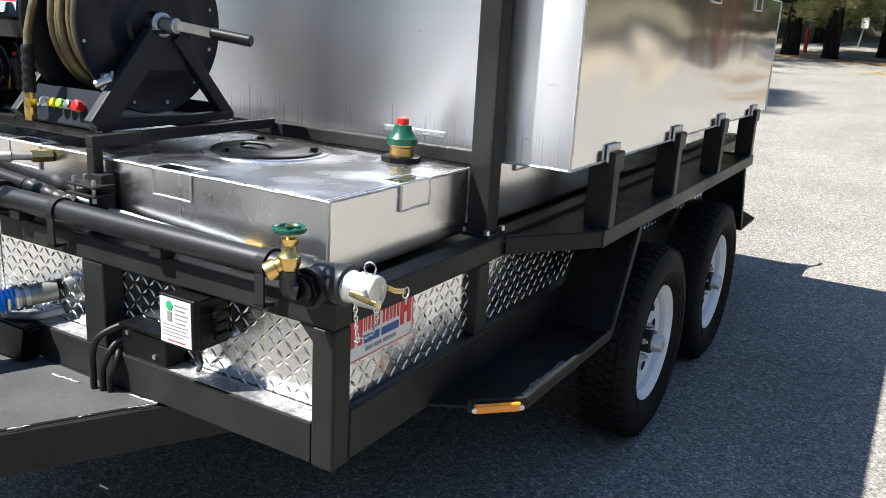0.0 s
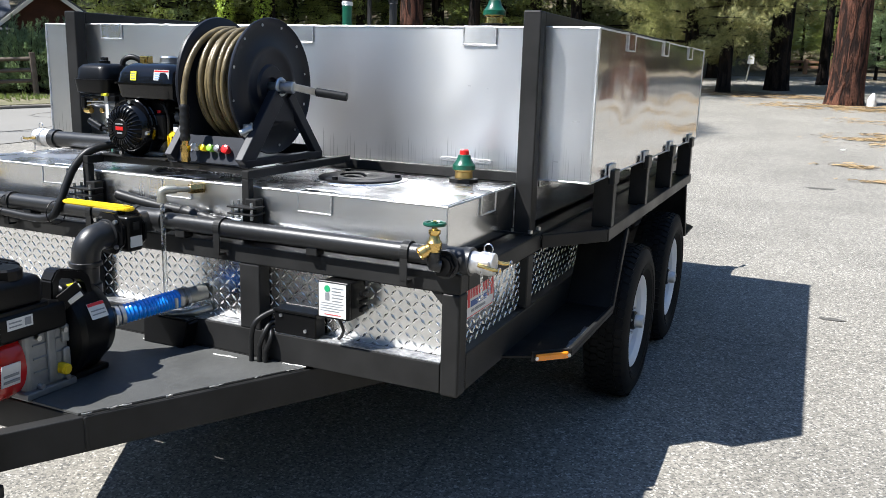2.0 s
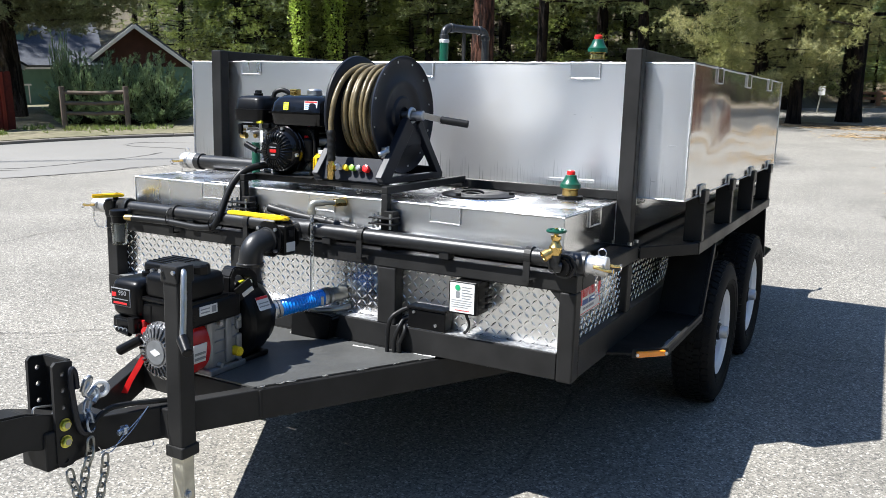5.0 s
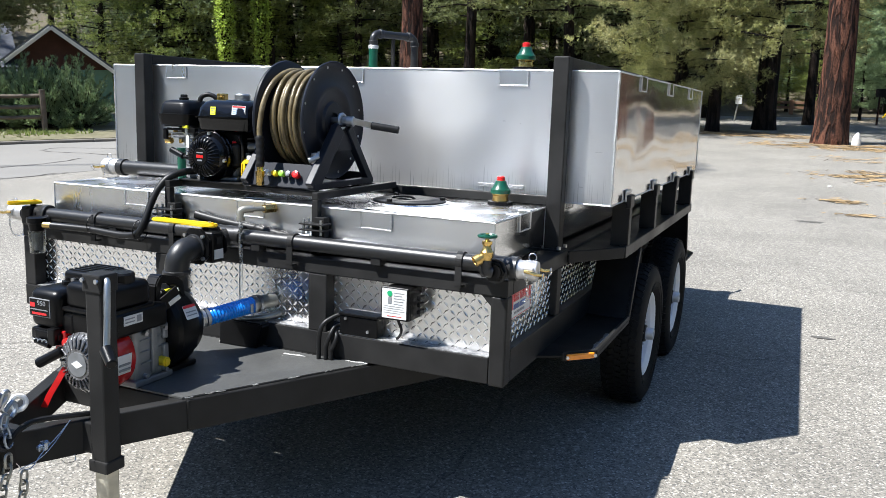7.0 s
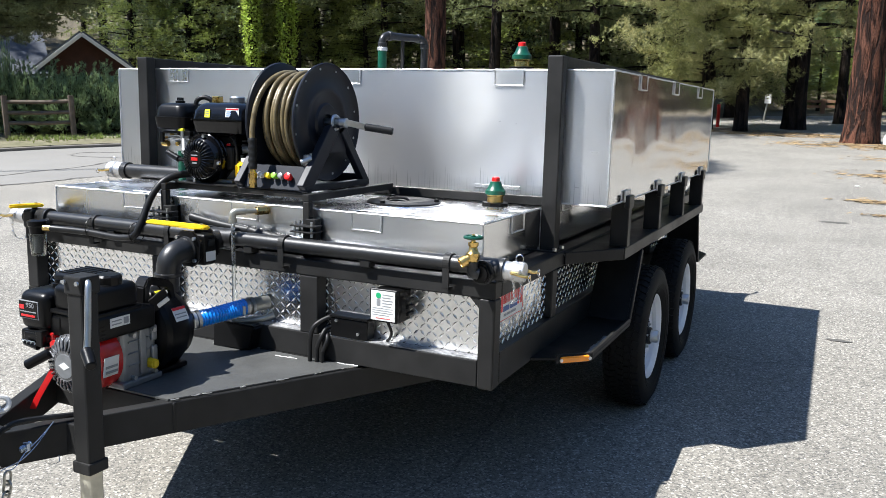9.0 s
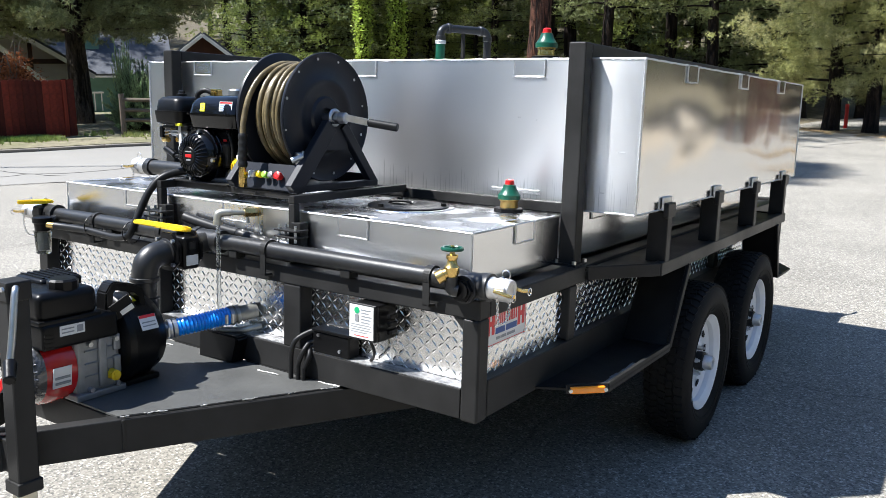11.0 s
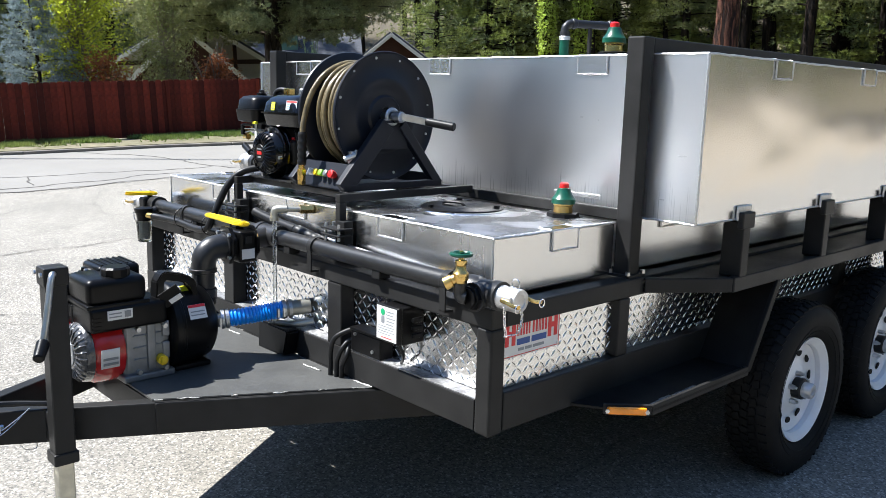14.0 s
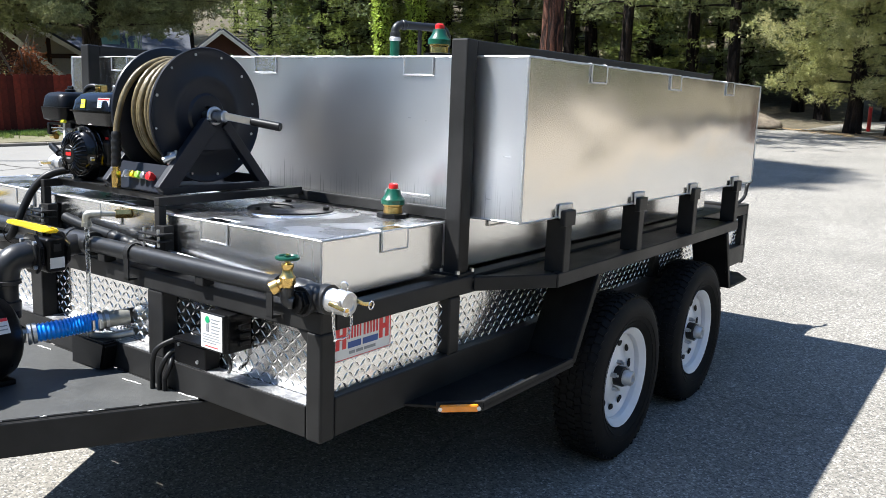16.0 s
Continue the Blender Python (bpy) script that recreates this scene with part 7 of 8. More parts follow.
part("filter_knob", L([(0, 0.024), (0.014, 0.024), (0.016, 0.014), (0.026, 0.014)], (-0.19, -0.63, 0.903), (-0.19, -0.63, 3), 12), M_PLASTIC, filt)
part("filter_badge", B(-0.252, -0.162, -0.7375, -0.734, 0.815, 0.875, bevel=0.001), M_INK, filt, "grey badge with a red model mark")
part("badge_face", B(-0.249, -0.165, -0.7385, -0.7370, 0.818, 0.872), M_PLASTIC, filt)
part("badge_mark", B(-0.246, -0.226, -0.7395, -0.738, 0.846, 0.860), M_SIGNRED, filt)
part("badge_line", B(-0.246, -0.170, -0.7395, -0.738, 0.837, 0.840), M_INK, filt)
part("badge_mark", B(-0.240, -0.176, -0.7395, -0.738, 0.822, 0.829), M_SIGNRED, filt)
text(filt, "950", 0.022, 0, 0, M_INK, "badge_number", 1.15, axes((-0.197, -0.7390, 0.853), (1, 0, 0), (0, 0, 1)))
part("throttle", joined(lambda b: box(b, -0.24, -0.13, -0.735, -0.70, 0.742, 0.768, bevel=0.005), lambda b: rod(b, (-0.225, -0.74, 0.735), (-0.16, -0.745, 0.728), 0.010, 8), lambda b: box(b, -0.165, -0.135, -0.75, -0.72, 0.73, 0.785, bevel=0.004)), M_PLASTIC, pump)
part("throttle_spring", S([(-0.235 + 0.003 * k, -0.75 + 0.004 * math.sin(k), 0.742 + 0.004 * math.cos(k)) for k in range(24)], 0.002, 5), M_ZINC, pump)
part("starter_grip", R((-0.195, -0.765, 0.668), (-0.115, -0.735, 0.716), 0.0165, 12, bev=0.004), M_PLASTIC, pump, "black starter grip", True)
part("stop_knob", R((-0.105, -0.715, 0.742), (-0.105, -0.735, 0.742), 0.014, 10), M_RED, pump)
part("carry_handle", PR([(-0.487, 0.80), (-0.480, 0.898), (-0.462, 0.925), (-0.447, 0.930), (-0.372, 0.910), (-0.342, 0.887), (-0.330, 0.81), (-0.350, 0.81), (-0.360, 0.872), (-0.378, 0.888), (-0.447, 0.906), (-0.458, 0.896), (-0.464, 0.80)], axes((-0.015, 0, 0), (0, 1, 0), (0, 0, 1)), 0.05, 0.004), M_PLASTIC, pump, "flat black carrying handle")
part("hang_tag", BM((0.060, -0.475, 0.835), (0.080, -0.420, 0.872), 0.003, 0.062, 0.001, 20), M_PLASTIC, pump, "black and white hang tag")
part("tag_print", BM((0.0635, -0.470, 0.850), (0.0825, -0.423, 0.882), 0.003, 0.014, 0.0005, 20), M_WHITE, pump)
part("tag_print", BM((0.0645, -0.450, 0.832), (0.0820, -0.417, 0.856), 0.003, 0.018, 0.0005, 20), M_WHITE, pump)

ribbon = bmesh.new()
pts = [Vector((-0.105, -0.735, 0.665)), Vector((-0.125, -0.750, 0.62)), Vector((-0.15, -0.765, 0.57)), Vector((-0.165, -0.775, 0.53))]
vs = [[ribbon.verts.new(p + Vector((w, 0.4 * w, 0))) for w in (-0.010, 0.010)] for p in pts]
lo = [[ribbon.verts.new(p + Vector((w, 0.4 * w + 0.0015, 0))) for w in (-0.010, 0.010)] for p in pts]
for g in (vs, lo):
    for a, b in zip(g, g[1:]):
        ribbon.faces.new((a[0], a[1], b[1], b[0]))
part("warning_ribbon", ribbon, M_RED, pump, "hanging red ribbon")

# ---- the place round the trailer ----
def sheet_mesh(name, pts, z, material, label, category, thick=0.0, grid=1.1):
    """A sheet over the outline pts that follows the fall of the lot."""
    outline = []
    for a, b in zip(pts, pts[1:] + pts[:1]):
        n = max(1, int((Vector(b) - Vector(a)).length / grid))
        outline += [Vector(a).lerp(Vector(b), k / n) for k in range(n)]
    k = len(outline)
    xs, ys = [p.x for p in outline], [p.y for p in outline]
    inner = [Vector((x, y)) for x in np.arange(min(xs) + 0.37, max(xs), grid) for y in np.arange(min(ys) + 0.41, max(ys), grid)]
    vs, _, fs, *_ = geometry.delaunay_2d_cdt(outline + inner, [], [list(range(k))], 1, 1e-4)
    bm = bmesh.new()
    top = [bm.verts.new((p.x, p.y, z + fall(p.x, p.y))) for p in vs]
    for f in fs:
        bm.faces.new([top[i] for i in f])
    for v in [v for v in bm.verts if not v.link_faces]:
        bm.verts.remove(v)
    if thick:
        rim = [e for e in bm.edges if len(e.link_faces) == 1]
        ext = bmesh.ops.extrude_edge_only(bm, edges=rim)
        bmesh.ops.translate(bm, verts=[v for v in ext["geom"] if isinstance(v, bmesh.types.BMVert)], vec=(0, 0, -thick))
    bmesh.ops.recalc_face_normals(bm, faces=bm.faces)
    me = bpy.data.meshes.new(name)
    bm.to_mesh(me)
    bm.free()
    me.materials.append(material)
    return tagged(new(name, me), label, category, kind="structure")


def hill(x, y):
    """Height of the land: flat by the lot, rising to wooded slopes behind."""
    east = min(1.0, max(0.0, (x + 3.0) / 3.0))
    far = max(0.0, y + 0.25 * abs(x) - 34 - 12 * east * east * (3 - 2 * east))
    west = max(0.0, -x - 34)
    return -0.03 + fall(x, y) + 0.22 * far + 0.12 * west + 0.15 * noise.noise(Vector((x * 0.1, y * 0.1, 0))) * min(1, (far + west) / 6)


bm = bmesh.new()
N = 90
grid = [[None] * (N + 1) for _ in range(N + 1)]
for i in range(N + 1):
    for j in range(N + 1):
        u, v = (i / N * 2 - 1), (j / N * 2 - 1)
        x, y = 400 * u * abs(u) ** 1.2, 400 * v * abs(v) ** 1.2
        grid[i][j] = bm.verts.new((x, y, hill(x, y)))
for i in range(N):
    for j in range(N):
        bm.faces.new((grid[i][j], grid[i + 1][j], grid[i + 1][j + 1], grid[i][j + 1]))
me = bpy.data.meshes.new("ground")
bm.to_mesh(me)
bm.free()
for p in me.polygons:
    p.use_smooth = True
me.materials.append(M_FOREST)
tagged(new("ground", me), "brown forest floor rising to wooded slopes", "ground", kind="structure")

KERB = [(-24.5, -14.0), (-18.6, -3.5), (-15.04, 3.45), (-14.28, 5.84), (-13.6, 7.2), (-13.2, 8.4), (-12.7, 9.4), (-11.88, 10.48), (-10.6, 12.2), (-9.5, 15.0), (-8.2, 19.0), (-6.4, 22.8)]
lot = KERB + [(-4.2, 22.6), (-3.2, 24.4), (-2.9, 29), (-1.5, 33.5), (4.0, 36.0), (9.5, 34.0), (7.5, 24.5), (6.2, 18), (6.0, 10), (5.8, 4), (6.4, -4), (9, -14)]
apron = [(7.55, 24.5), (6.25, 18), (6.05, 10), (5.85, 4), (6.45, -4), (9.05, -14), (24, -14), (24, 24)]
sheet_mesh("dirt_apron", apron, 0.012, M_APRON, "sunlit tan earth strewn with needles beside the lot", "verge", 0.05)
sheet_mesh("pavement", lot, 0.0, M_ASPHALT, "sunlit weathered grey asphalt with fine cracks", "pavement", 0.05)
street = KERB[:-1] + [(-7.4, 16.0), (-7.2, 11.0), (-8.2, 6.8), (-8.5, 5.6), (-9.35, 4.2), (-9.45, 2.3), (-9.6, 1.2), (-11.0, -4.0), (-13.8, -14.0)]
sheet_mesh("street", street, 0.004, M_STREET, "smoother pale grey asphalt of the street", "road")
island = [(-3.1, 23.3), (-2.0, 23.0), (-0.4, 22.8), (1.2, 21.9), (2.0, 22.3), (1.9, 23.4), (0.6, 24.1), (-1.0, 24.7), (-2.6, 25.0)]
strip = [(2.6, 30.1), (4.1, 29.9), (8.6, 30.0), (9.6, 33.5), (7.5, 35.6), (4.5, 35.7), (3.0, 34.0)]
sheet_mesh("dirt_strip", strip, 0.006, M_APRON, "sunlit tan earth between lot and road", "verge")
sheet_mesh("dirt_island", island, 0.006, M_DIRT, "strip of needle-covered earth under the lot trees", "verge")


def crack(pts, width):
    """An open crack in the asphalt: a dark strip of uneven width."""
    path = smooth_path([(x, y, 0) for x, y in pts], 14)
    bm = bmesh.new()
    rows = []
    for i, p in enumerate(path):
        d = (path[min(i + 1, len(path) - 1)] - path[max(i - 1, 0)]).normalized()
        n = Vector((-d.y, d.x, 0))
        w = width * (0.25 + 0.9 * abs(noise.noise(p * 3.1))) * min(1.0, 0.25 + min(i, len(path) - 1 - i) / 5)
        q = p + n * 0.10 * noise.noise(p * 2.3) + n * 0.03 * noise.noise(p * 11)
        rows.append([bm.verts.new((q.x + n.x * s * w, q.y + n.y * s * w, 0.007 + fall(q.x, q.y))) for s in (-1, 1)])
    for a, b in zip(rows, rows[1:]):
        bm.faces.new((a[0], a[1], b[1], b[0]))
    bmesh.ops.recalc_face_normals(bm, faces=bm.faces)
    me = bpy.data.meshes.new("asphalt_crack")
    bm.to_mesh(me)
    bm.free()
    me.materials.append(M_CRACK)
    tagged(new("asphalt_crack", me), "dark open crack in the street asphalt", "crack", kind="structure")


for pts, w in (([(-14.6, 4.3), (-12.84, 4.98), (-11.59, 5.07), (-10.38, 5.0), (-9.6, 5.3)], 0.045), ([(-12.6, -1.0), (-11.3, 2.08), (-10.88, 3.21), (-10.55, 3.9), (-10.29, 4.55), (-10.19, 5.06)], 0.04),
               ([(-10.6, -0.8), (-9.94, 1.71), (-9.9, 2.45), (-9.84, 3.25), (-9.98, 3.66), (-9.85, 4.24)], 0.05), ([(-11.21, 2.35), (-10.47, 2.16), (-10.0, 2.1)], 0.03), ([(-10.2, 5.0), (-9.72, 5.8), (-9.66, 6.38), (-9.58, 6.93), (-9.53, 7.5), (-9.64, 8.12)], 0.05),
               ([(-9.2, 8.9), (-10.08, 8.72), (-10.89, 8.61), (-11.36, 8.69)], 0.04), ([(-11.36, 8.69), (-11.48, 9.12), (-10.93, 9.44), (-10.0, 9.8)], 0.04), ([(-10.3, 1.0), (-9.7, 1.2), (-9.4, 2.2), (-9.45, 3.1), (-9.3, 4.2), (-8.6, 5.5), (-8.3, 6.6)], 0.05),
               ([(-4.6, -1.2), (-3.6, -0.3), (-2.78, 0.36), (-2.2, 0.75), (-1.3, 1.1)], 0.008), ([(-5.45, -0.2), (-5.31, 0.82), (-5.21, 1.62), (-5.19, 2.04), (-5.03, 2.9), (-4.8, 3.6)], 0.014)):
    crack(pts, w)

# ---- trees, shrubs, fence and houses ----
RNG = np.random.default_rng(11)


def unit(a):
    return a / (np.linalg.norm(a, axis=-1, keepdims=True) + 1e-9)


def tri_mesh(name, verts, material):
    """A mesh of loose triangles from an array (n, 3, 3)."""
    n = len(verts)
    me = bpy.data.meshes.new(name)
    me.vertices.add(n * 3)
    me.vertices.foreach_set("co", verts.reshape(-1).astype(np.float32))
    me.loops.add(n * 3)
    me.loops.foreach_set("vertex_index", np.arange(n * 3, dtype=np.int32))
    me.polygons.add(n)
    me.polygons.foreach_set("loop_start", np.arange(0, n * 3, 3, dtype=np.int32))
    me.update(calc_edges=True)
    me.materials.append(material)
    return me


def tufts(c, d, k, length, width, spread=0.9):
    """k thin needles fanning out of each place c round the way d."""
    n = len(c)
    way = unit(np.repeat(d, k, 0) + spread * RNG.normal(size=(n * k, 3)))
    root = np.repeat(c, k, 0)
    side = unit(np.cross(way, RNG.normal(size=(n * k, 3)))) * width / 2
    ln = length * RNG.uniform(0.6, 1.15, (n * k, 1))
    return np.stack([root - side, root + side, root + way * ln], 1)


def leaves(c, size, k=1):
    """Small broad leaves, two triangles each, turned at random."""
    n = len(c) * k
    p = np.repeat(c, k, 0) + RNG.normal(size=(n, 3)) * size * 0.8
    a = unit(RNG.normal(size=(n, 3)) * (1, 1, 0.6))
    b = unit(np.cross(a, RNG.normal(size=(n, 3))))
    s = size * RNG.uniform(0.6, 1.3, (n, 1))
    t1 = np.stack([p - a * s, p - b * s * 0.5, p + b * s * 0.5], 1)
    t2 = np.stack([p + a * s, p + b * s * 0.5, p - b * s * 0.5], 1)
    return np.concatenate([t1, t2])


def child(name, me, parent, label="", kind=""):
    ob = new(name, me)
    ob.parent = parent
    return tagged(ob, label, kind=kind)


def trunk_bm(h, r, lean=0.0, flare=0.22, seg=14, rings=22, wob=0.08):
    bm = bmesh.new()
    loops = []
    for i in range(rings + 1):
        t = i / rings
        t = t * t * 0.6 + t * 0.4
        z = h * t
        rr = r * (1 - 0.85 * t) * (1 + flare * math.exp(-z / (1.3 * r + 0.05)))
        cx, cy = lean * z + wob * noise.noise(Vector((z * 0.3, r, 0))), wob * noise.noise(Vector((z * 0.3, 5 + r, 0)))
        loops.append([bm.verts.new((cx + rr * (1 + 0.10 * noise.noise(Vector((math.cos(a) * 2, math.sin(a) * 2, z * 1.2)))) * math.cos(a),
                                    cy + rr * (1 + 0.10 * noise.noise(Vector((math.cos(a) * 2, math.sin(a) * 2, z * 1.2 + 9)))) * math.sin(a), z - 0.05))
                      for a in [2 * math.pi * k / seg for k in range(seg)]])
    for a, b in zip(loops, loops[1:]):
        for k in range(seg):
            bm.faces.new((a[k], a[(k + 1) % seg], b[(k + 1) % seg], b[k]))
    bm.faces.new(loops[-1])
    return bm


def conifer(name, label, h, r, z0, reach, limbs, per, k, length, width, bark, needles, cone=0.75, droop=0.25, clump=0.45, lean=0.0, inner=0.35, fine=0.0, dense=3.0, plume=0.0):
    """A needle tree: trunk, limbs in rough whorls and needle tufts gathered along their outer parts."""
    t = thing(name, label, "tree")
    part("trunk", trunk_bm(h, r, lean), bark, t, "", True, 70)
    bm = bmesh.new()
    cs, ds, fcs, fds = [], [], [], []
    for i in range(limbs):
        f = (i + random.random()) / limbs
        z = z0 + (h * 0.98 - z0) * f
        a = i * 2.39996 + random.uniform(-0.5, 0.5)
        ln = reach * ((1 - f) ** cone) * random.uniform(0.65, 1.12) * (0.55 + 0.45 * min(1, f * 6)) + 0.25
        out = Vector((math.cos(a), math.sin(a), 0))
        p0 = Vector((lean * z, 0, z))
        pts = [p0 + out * (ln * s) + Vector((0, 0, ln * (0.16 * s - droop * s * s + 0.10 * s ** 3) + random.uniform(-0.06, 0.06) * s)) for s in (0, 0.35, 0.7, 1.0)]
        br = max(0.012, r * 0.20 * (1 - 0.8 * f)) * min(1, 0.4 + ln / 3)
        sweep(bm, pts, br, 5, radii=[br, br * 0.75, br * 0.5, br * 0.15])
        low = z < fine
        m = max(4, int(per * (0.4 + 0.6 * ln / reach) * (dense if low else 1.0)))
        hubs = []
        for j in range(m):
            if plume and j % 16:
                c, axis = hubs[-1]
                d = Vector((random.gauss(0, 1), random.gauss(0, 1), random.gauss(0, 0.75)))
                cs.append(c + d * plume * 0.62)
                ds.append(axis + d * 0.55)
                continue
            s = inner + (1 - inner) * random.random() ** 0.7
            j = min(2, int(s / 0.35))
            q = pts[j].lerp(pts[j + 1], min(1, (s - (0, 0.35, 0.7)[j]) / (0.35, 0.35, 0.3)[j]))
            w = clump * (0.35 + 0.65 * s) * min(1.2, 0.35 + ln / 3)
            q = q + Vector((random.gauss(0, w), random.gauss(0, w), random.gauss(0.02, w * 0.42)))
            hubs.append((q, out * random.uniform(0.2, 0.9) + Vector((random.gauss(0, 0.35), random.gauss(0, 0.35), random.uniform(0.15, 0.7)))))
            (fcs if low else cs).append(q)
            (fds if low else ds).append(out * 0.7 + Vector((0, 0, 0.55)))
    tagged(part("branchwork", bm, bark, t), kind="stuff")
    tri = tufts(np.array([tuple(c) for c in cs]), np.array([tuple(d) for d in ds]), k, length, width)
    if fcs:
        tri = np.concatenate([tri, tufts(np.array([tuple(c) for c in fcs]), np.array([tuple(d) for d in fds]), k, length * 0.55, width * 0.48)])
    child("crown", tri_mesh("crown", tri, needles), t)
    return t


def at(x, y, turn=0.0, size=1.0, z=None):
    return pose(x, y, hill(x, y) if z is None else z, 0, 0, turn) @ Matrix.Diagonal((size, size, size, 1))


def place(t, m):
    t.matrix_world = m
    return t


def put(t, x, y, turn=0.0, size=1.0, z=None):
    """One more of the same tree."""
    o = copy_thing(t, pose(0, 0, 0))
    o.matrix_world = at(x, y, turn, size, z)
    return o


random.seed(21)
# the pines at the far edge of the lot
big = conifer("pine_tree", "tall pine with thick orange-brown plated bark", 21, 0.40, 6.5, 4.2, 60, 150, 12, 0.19, 0.014, M_BARK, M_NEEDLE, clump=0.5, plume=0.22)
place(big, at(2.34, 20.6, 20, 1))
tagged(big, group="pines at the lot edge")
dark = conifer("pine_tree", "pine with furrowed bark darkened for crown shade, and hanging green boughs", 18, 0.30, 2.3, 3.8, 80, 330, 11, 0.15, 0.0115, M_BARKSHADE, M_NEEDLE, droop=0.42, clump=0.44, plume=0.20)
place(dark, at(0.52, 25.5, 75, 1.12))
tagged(dark, group="pines at the lot edge")
low = conifer("pine_tree", "bushy young pine with boughs almost to the ground", 11.5, 0.22, 0.95, 2.5, 95, 480, 11, 0.14, 0.0115, M_BARKSHADE, M_NEEDLE, droop=0.26, clump=0.38, cone=0.6, plume=0.18)
place(low, at(-1.95, 24.0, 0, 1))
tagged(low, group="pines at the lot edge")
slim = conifer("pine_tree", "slim dark pine beside the lot", 14, 0.20, 2.4, 2.8, 60, 190, 10, 0.14, 0.013, M_BARKSHADE, M_NEEDLE, droop=0.35, plume=0.18)
place(slim, at(-0.85, 23.6, 40, 1))
tagged(slim, group="pines at the lot edge")
tagged(put(big, 5.4, 19.2, 75, 0.95), group="pines at the lot edge")
for x, y, a, s in ((1.70, 29.2, 40, 0.9), (7.6, 27.5, 140, 1.0)):
    tagged(put(slim, x, y, a, s), group="pines at the lot edge")
# behind the tank and by the houses
red = put(big, -7.6, 16.93, 130, 0.78)
tagged(red, group="pines behind the street")
elder = conifer("pine_tree", "old pine with heavy low grey-green boughs over the fence", 9.5, 0.32, 2.5, 5.0, 140, 800, 10, 0.125, 0.021, M_BARKGREY, M_ELDER, droop=0.24, clump=0.38, cone=0.5, inner=0.2, plume=0.17)
place(elder, at(-19.8, 12.1, 0, 1, 0.0))
tagged(elder, group="pines behind the street")

# wooded slopes
fir = conifer("fir_tree", "dark conifer on the wooded slope", 13, 0.20, 0.7, 2.7, 110, 22, 9, 0.28, 0.044, M_BARKSHADE, M_NEEDLEDARK, droop=0.3, clump=0.3, cone=0.85, fine=5.0, dense=4.0)
place(fir, at(-16.5, 33.0))
far_fir = conifer("fir_tree", "dark conifer farther up the wooded slope", 13, 0.20, 0.7, 2.7, 70, 16, 8, 0.34, 0.06, M_BARKSHADE, M_NEEDLEDARK, droop=0.3, clump=0.3, cone=0.85)
place(far_fir, at(-20.5, 47.0))
cedar = conifer("cedar_tree", "bright yellow-green cedar before the woods", 9, 0.16, 0.3, 2.3, 100, 28, 10, 0.21, 0.036, M_BARKSHADE, M_CEDAR, droop=0.2, clump=0.3, cone=0.9, fine=5.0, dense=3.5)
place(cedar, at(-14.6, 31.5))
tall = conifer("pine_tree", "slender woodland pine with a bare lower trunk", 16, 0.22, 3.2, 2.6, 80, 24, 9, 0.27, 0.043, M_BARKSHADE, M_NEEDLEMID, droop=0.3, clump=0.35, fine=6.5, dense=4.0)
place(tall, at(-12.4, 35.5))
for o in (fir, far_fir, cedar, tall):
    tagged(o, group="woodland trees")
for x, y, s in ((1.9, 39.5, 0.55), (0.6, 40.0, 0.5), (-0.6, 38.5, 0.6), (6.4, 39.0, 0.5)):
    tagged(put(cedar, x, y, 50 * x, s), group="woodland trees")
garden = conifer("pine_tree", "young blue-green pine beyond the lot", 6.5, 0.10, 0.8, 1.7, 70, 90, 10, 0.16, 0.024, M_BARKSHADE, M_JUNIPER, droop=0.2, clump=0.3, cone=0.7)
place(garden, at(3.45, 33.4, 0, 0.62))
tagged(garden, group="young pines beyond the lot")
for x, y, s in ((4.6, 40.2, 1.15), (3.2, 41.5, 1.3), (6.0, 41.0, 1.25), (7.4, 39.5, 1.1), (1.6, 43.0, 1.3), (8.8, 41.5, 1.3), (5.4, 44.5, 1.5), (-0.4, 43.5, 1.2)):
    tagged(put(garden, x, y, 70 * x, s), group="young pines beyond the lot")
random.seed(77)
for x, y, kind, s in ((-2.2, 31.5, fir, 1.1), (-9.7, 26.0, tall, 1.0), (-13.5, 29, tall, 1.1), (-6.5, 27.5, tall, 1.0), (-8.9, 30.2, tall, 1.15), (-3.9, 29.5, tall, 1.1), (-5.2, 31.5, fir, 1.1), (-7.6, 33.0, fir, 1.2), (-10.8, 31.5, fir, 1.1),
                      (-24.6, 23.2, cedar, 1.05), (-23.0, 24.8, cedar, 1.2), (-22.2, 26.8, cedar, 1.3), (-20.6, 27.6, cedar, 1.1), (-19.5, 29.0, cedar, 1.25), (-17.0, 29.0, cedar, 0.9), (-25.6, 26.0, fir, 1.2), (-22.8, 29.4, fir, 1.25), (-20.0, 31.6, fir, 1.2)):
    tagged(put(kind, x, y, random.uniform(0, 360), s), group="woodland trees")
for row, dist in enumerate((35, 39, 44, 50, 57)):
    ang = -82.0
    while ang < 34:
        ang += random.uniform(3.4, 5.4) * 40 / dist
        d = dist + random.uniform(-1.8, 1.8)
        x, y = 2.3 + d * math.sin(radians(ang)), -2.0 + d * math.cos(radians(ang))
        if row < 3 and -64 < ang < -44.5 and d < 47:
            continue
        if (row < 3 and ang > -5.5) or (row == 0 and ang > -12):
            continue
        kind = random.choice((fir, fir, fir, tall, tall, cedar) if row < 2 else (far_fir, far_fir, far_fir, fir, tall))
        tagged(put(kind, x, y, random.uniform(0, 360), random.uniform(0.8, 1.3)), group="woodland trees")
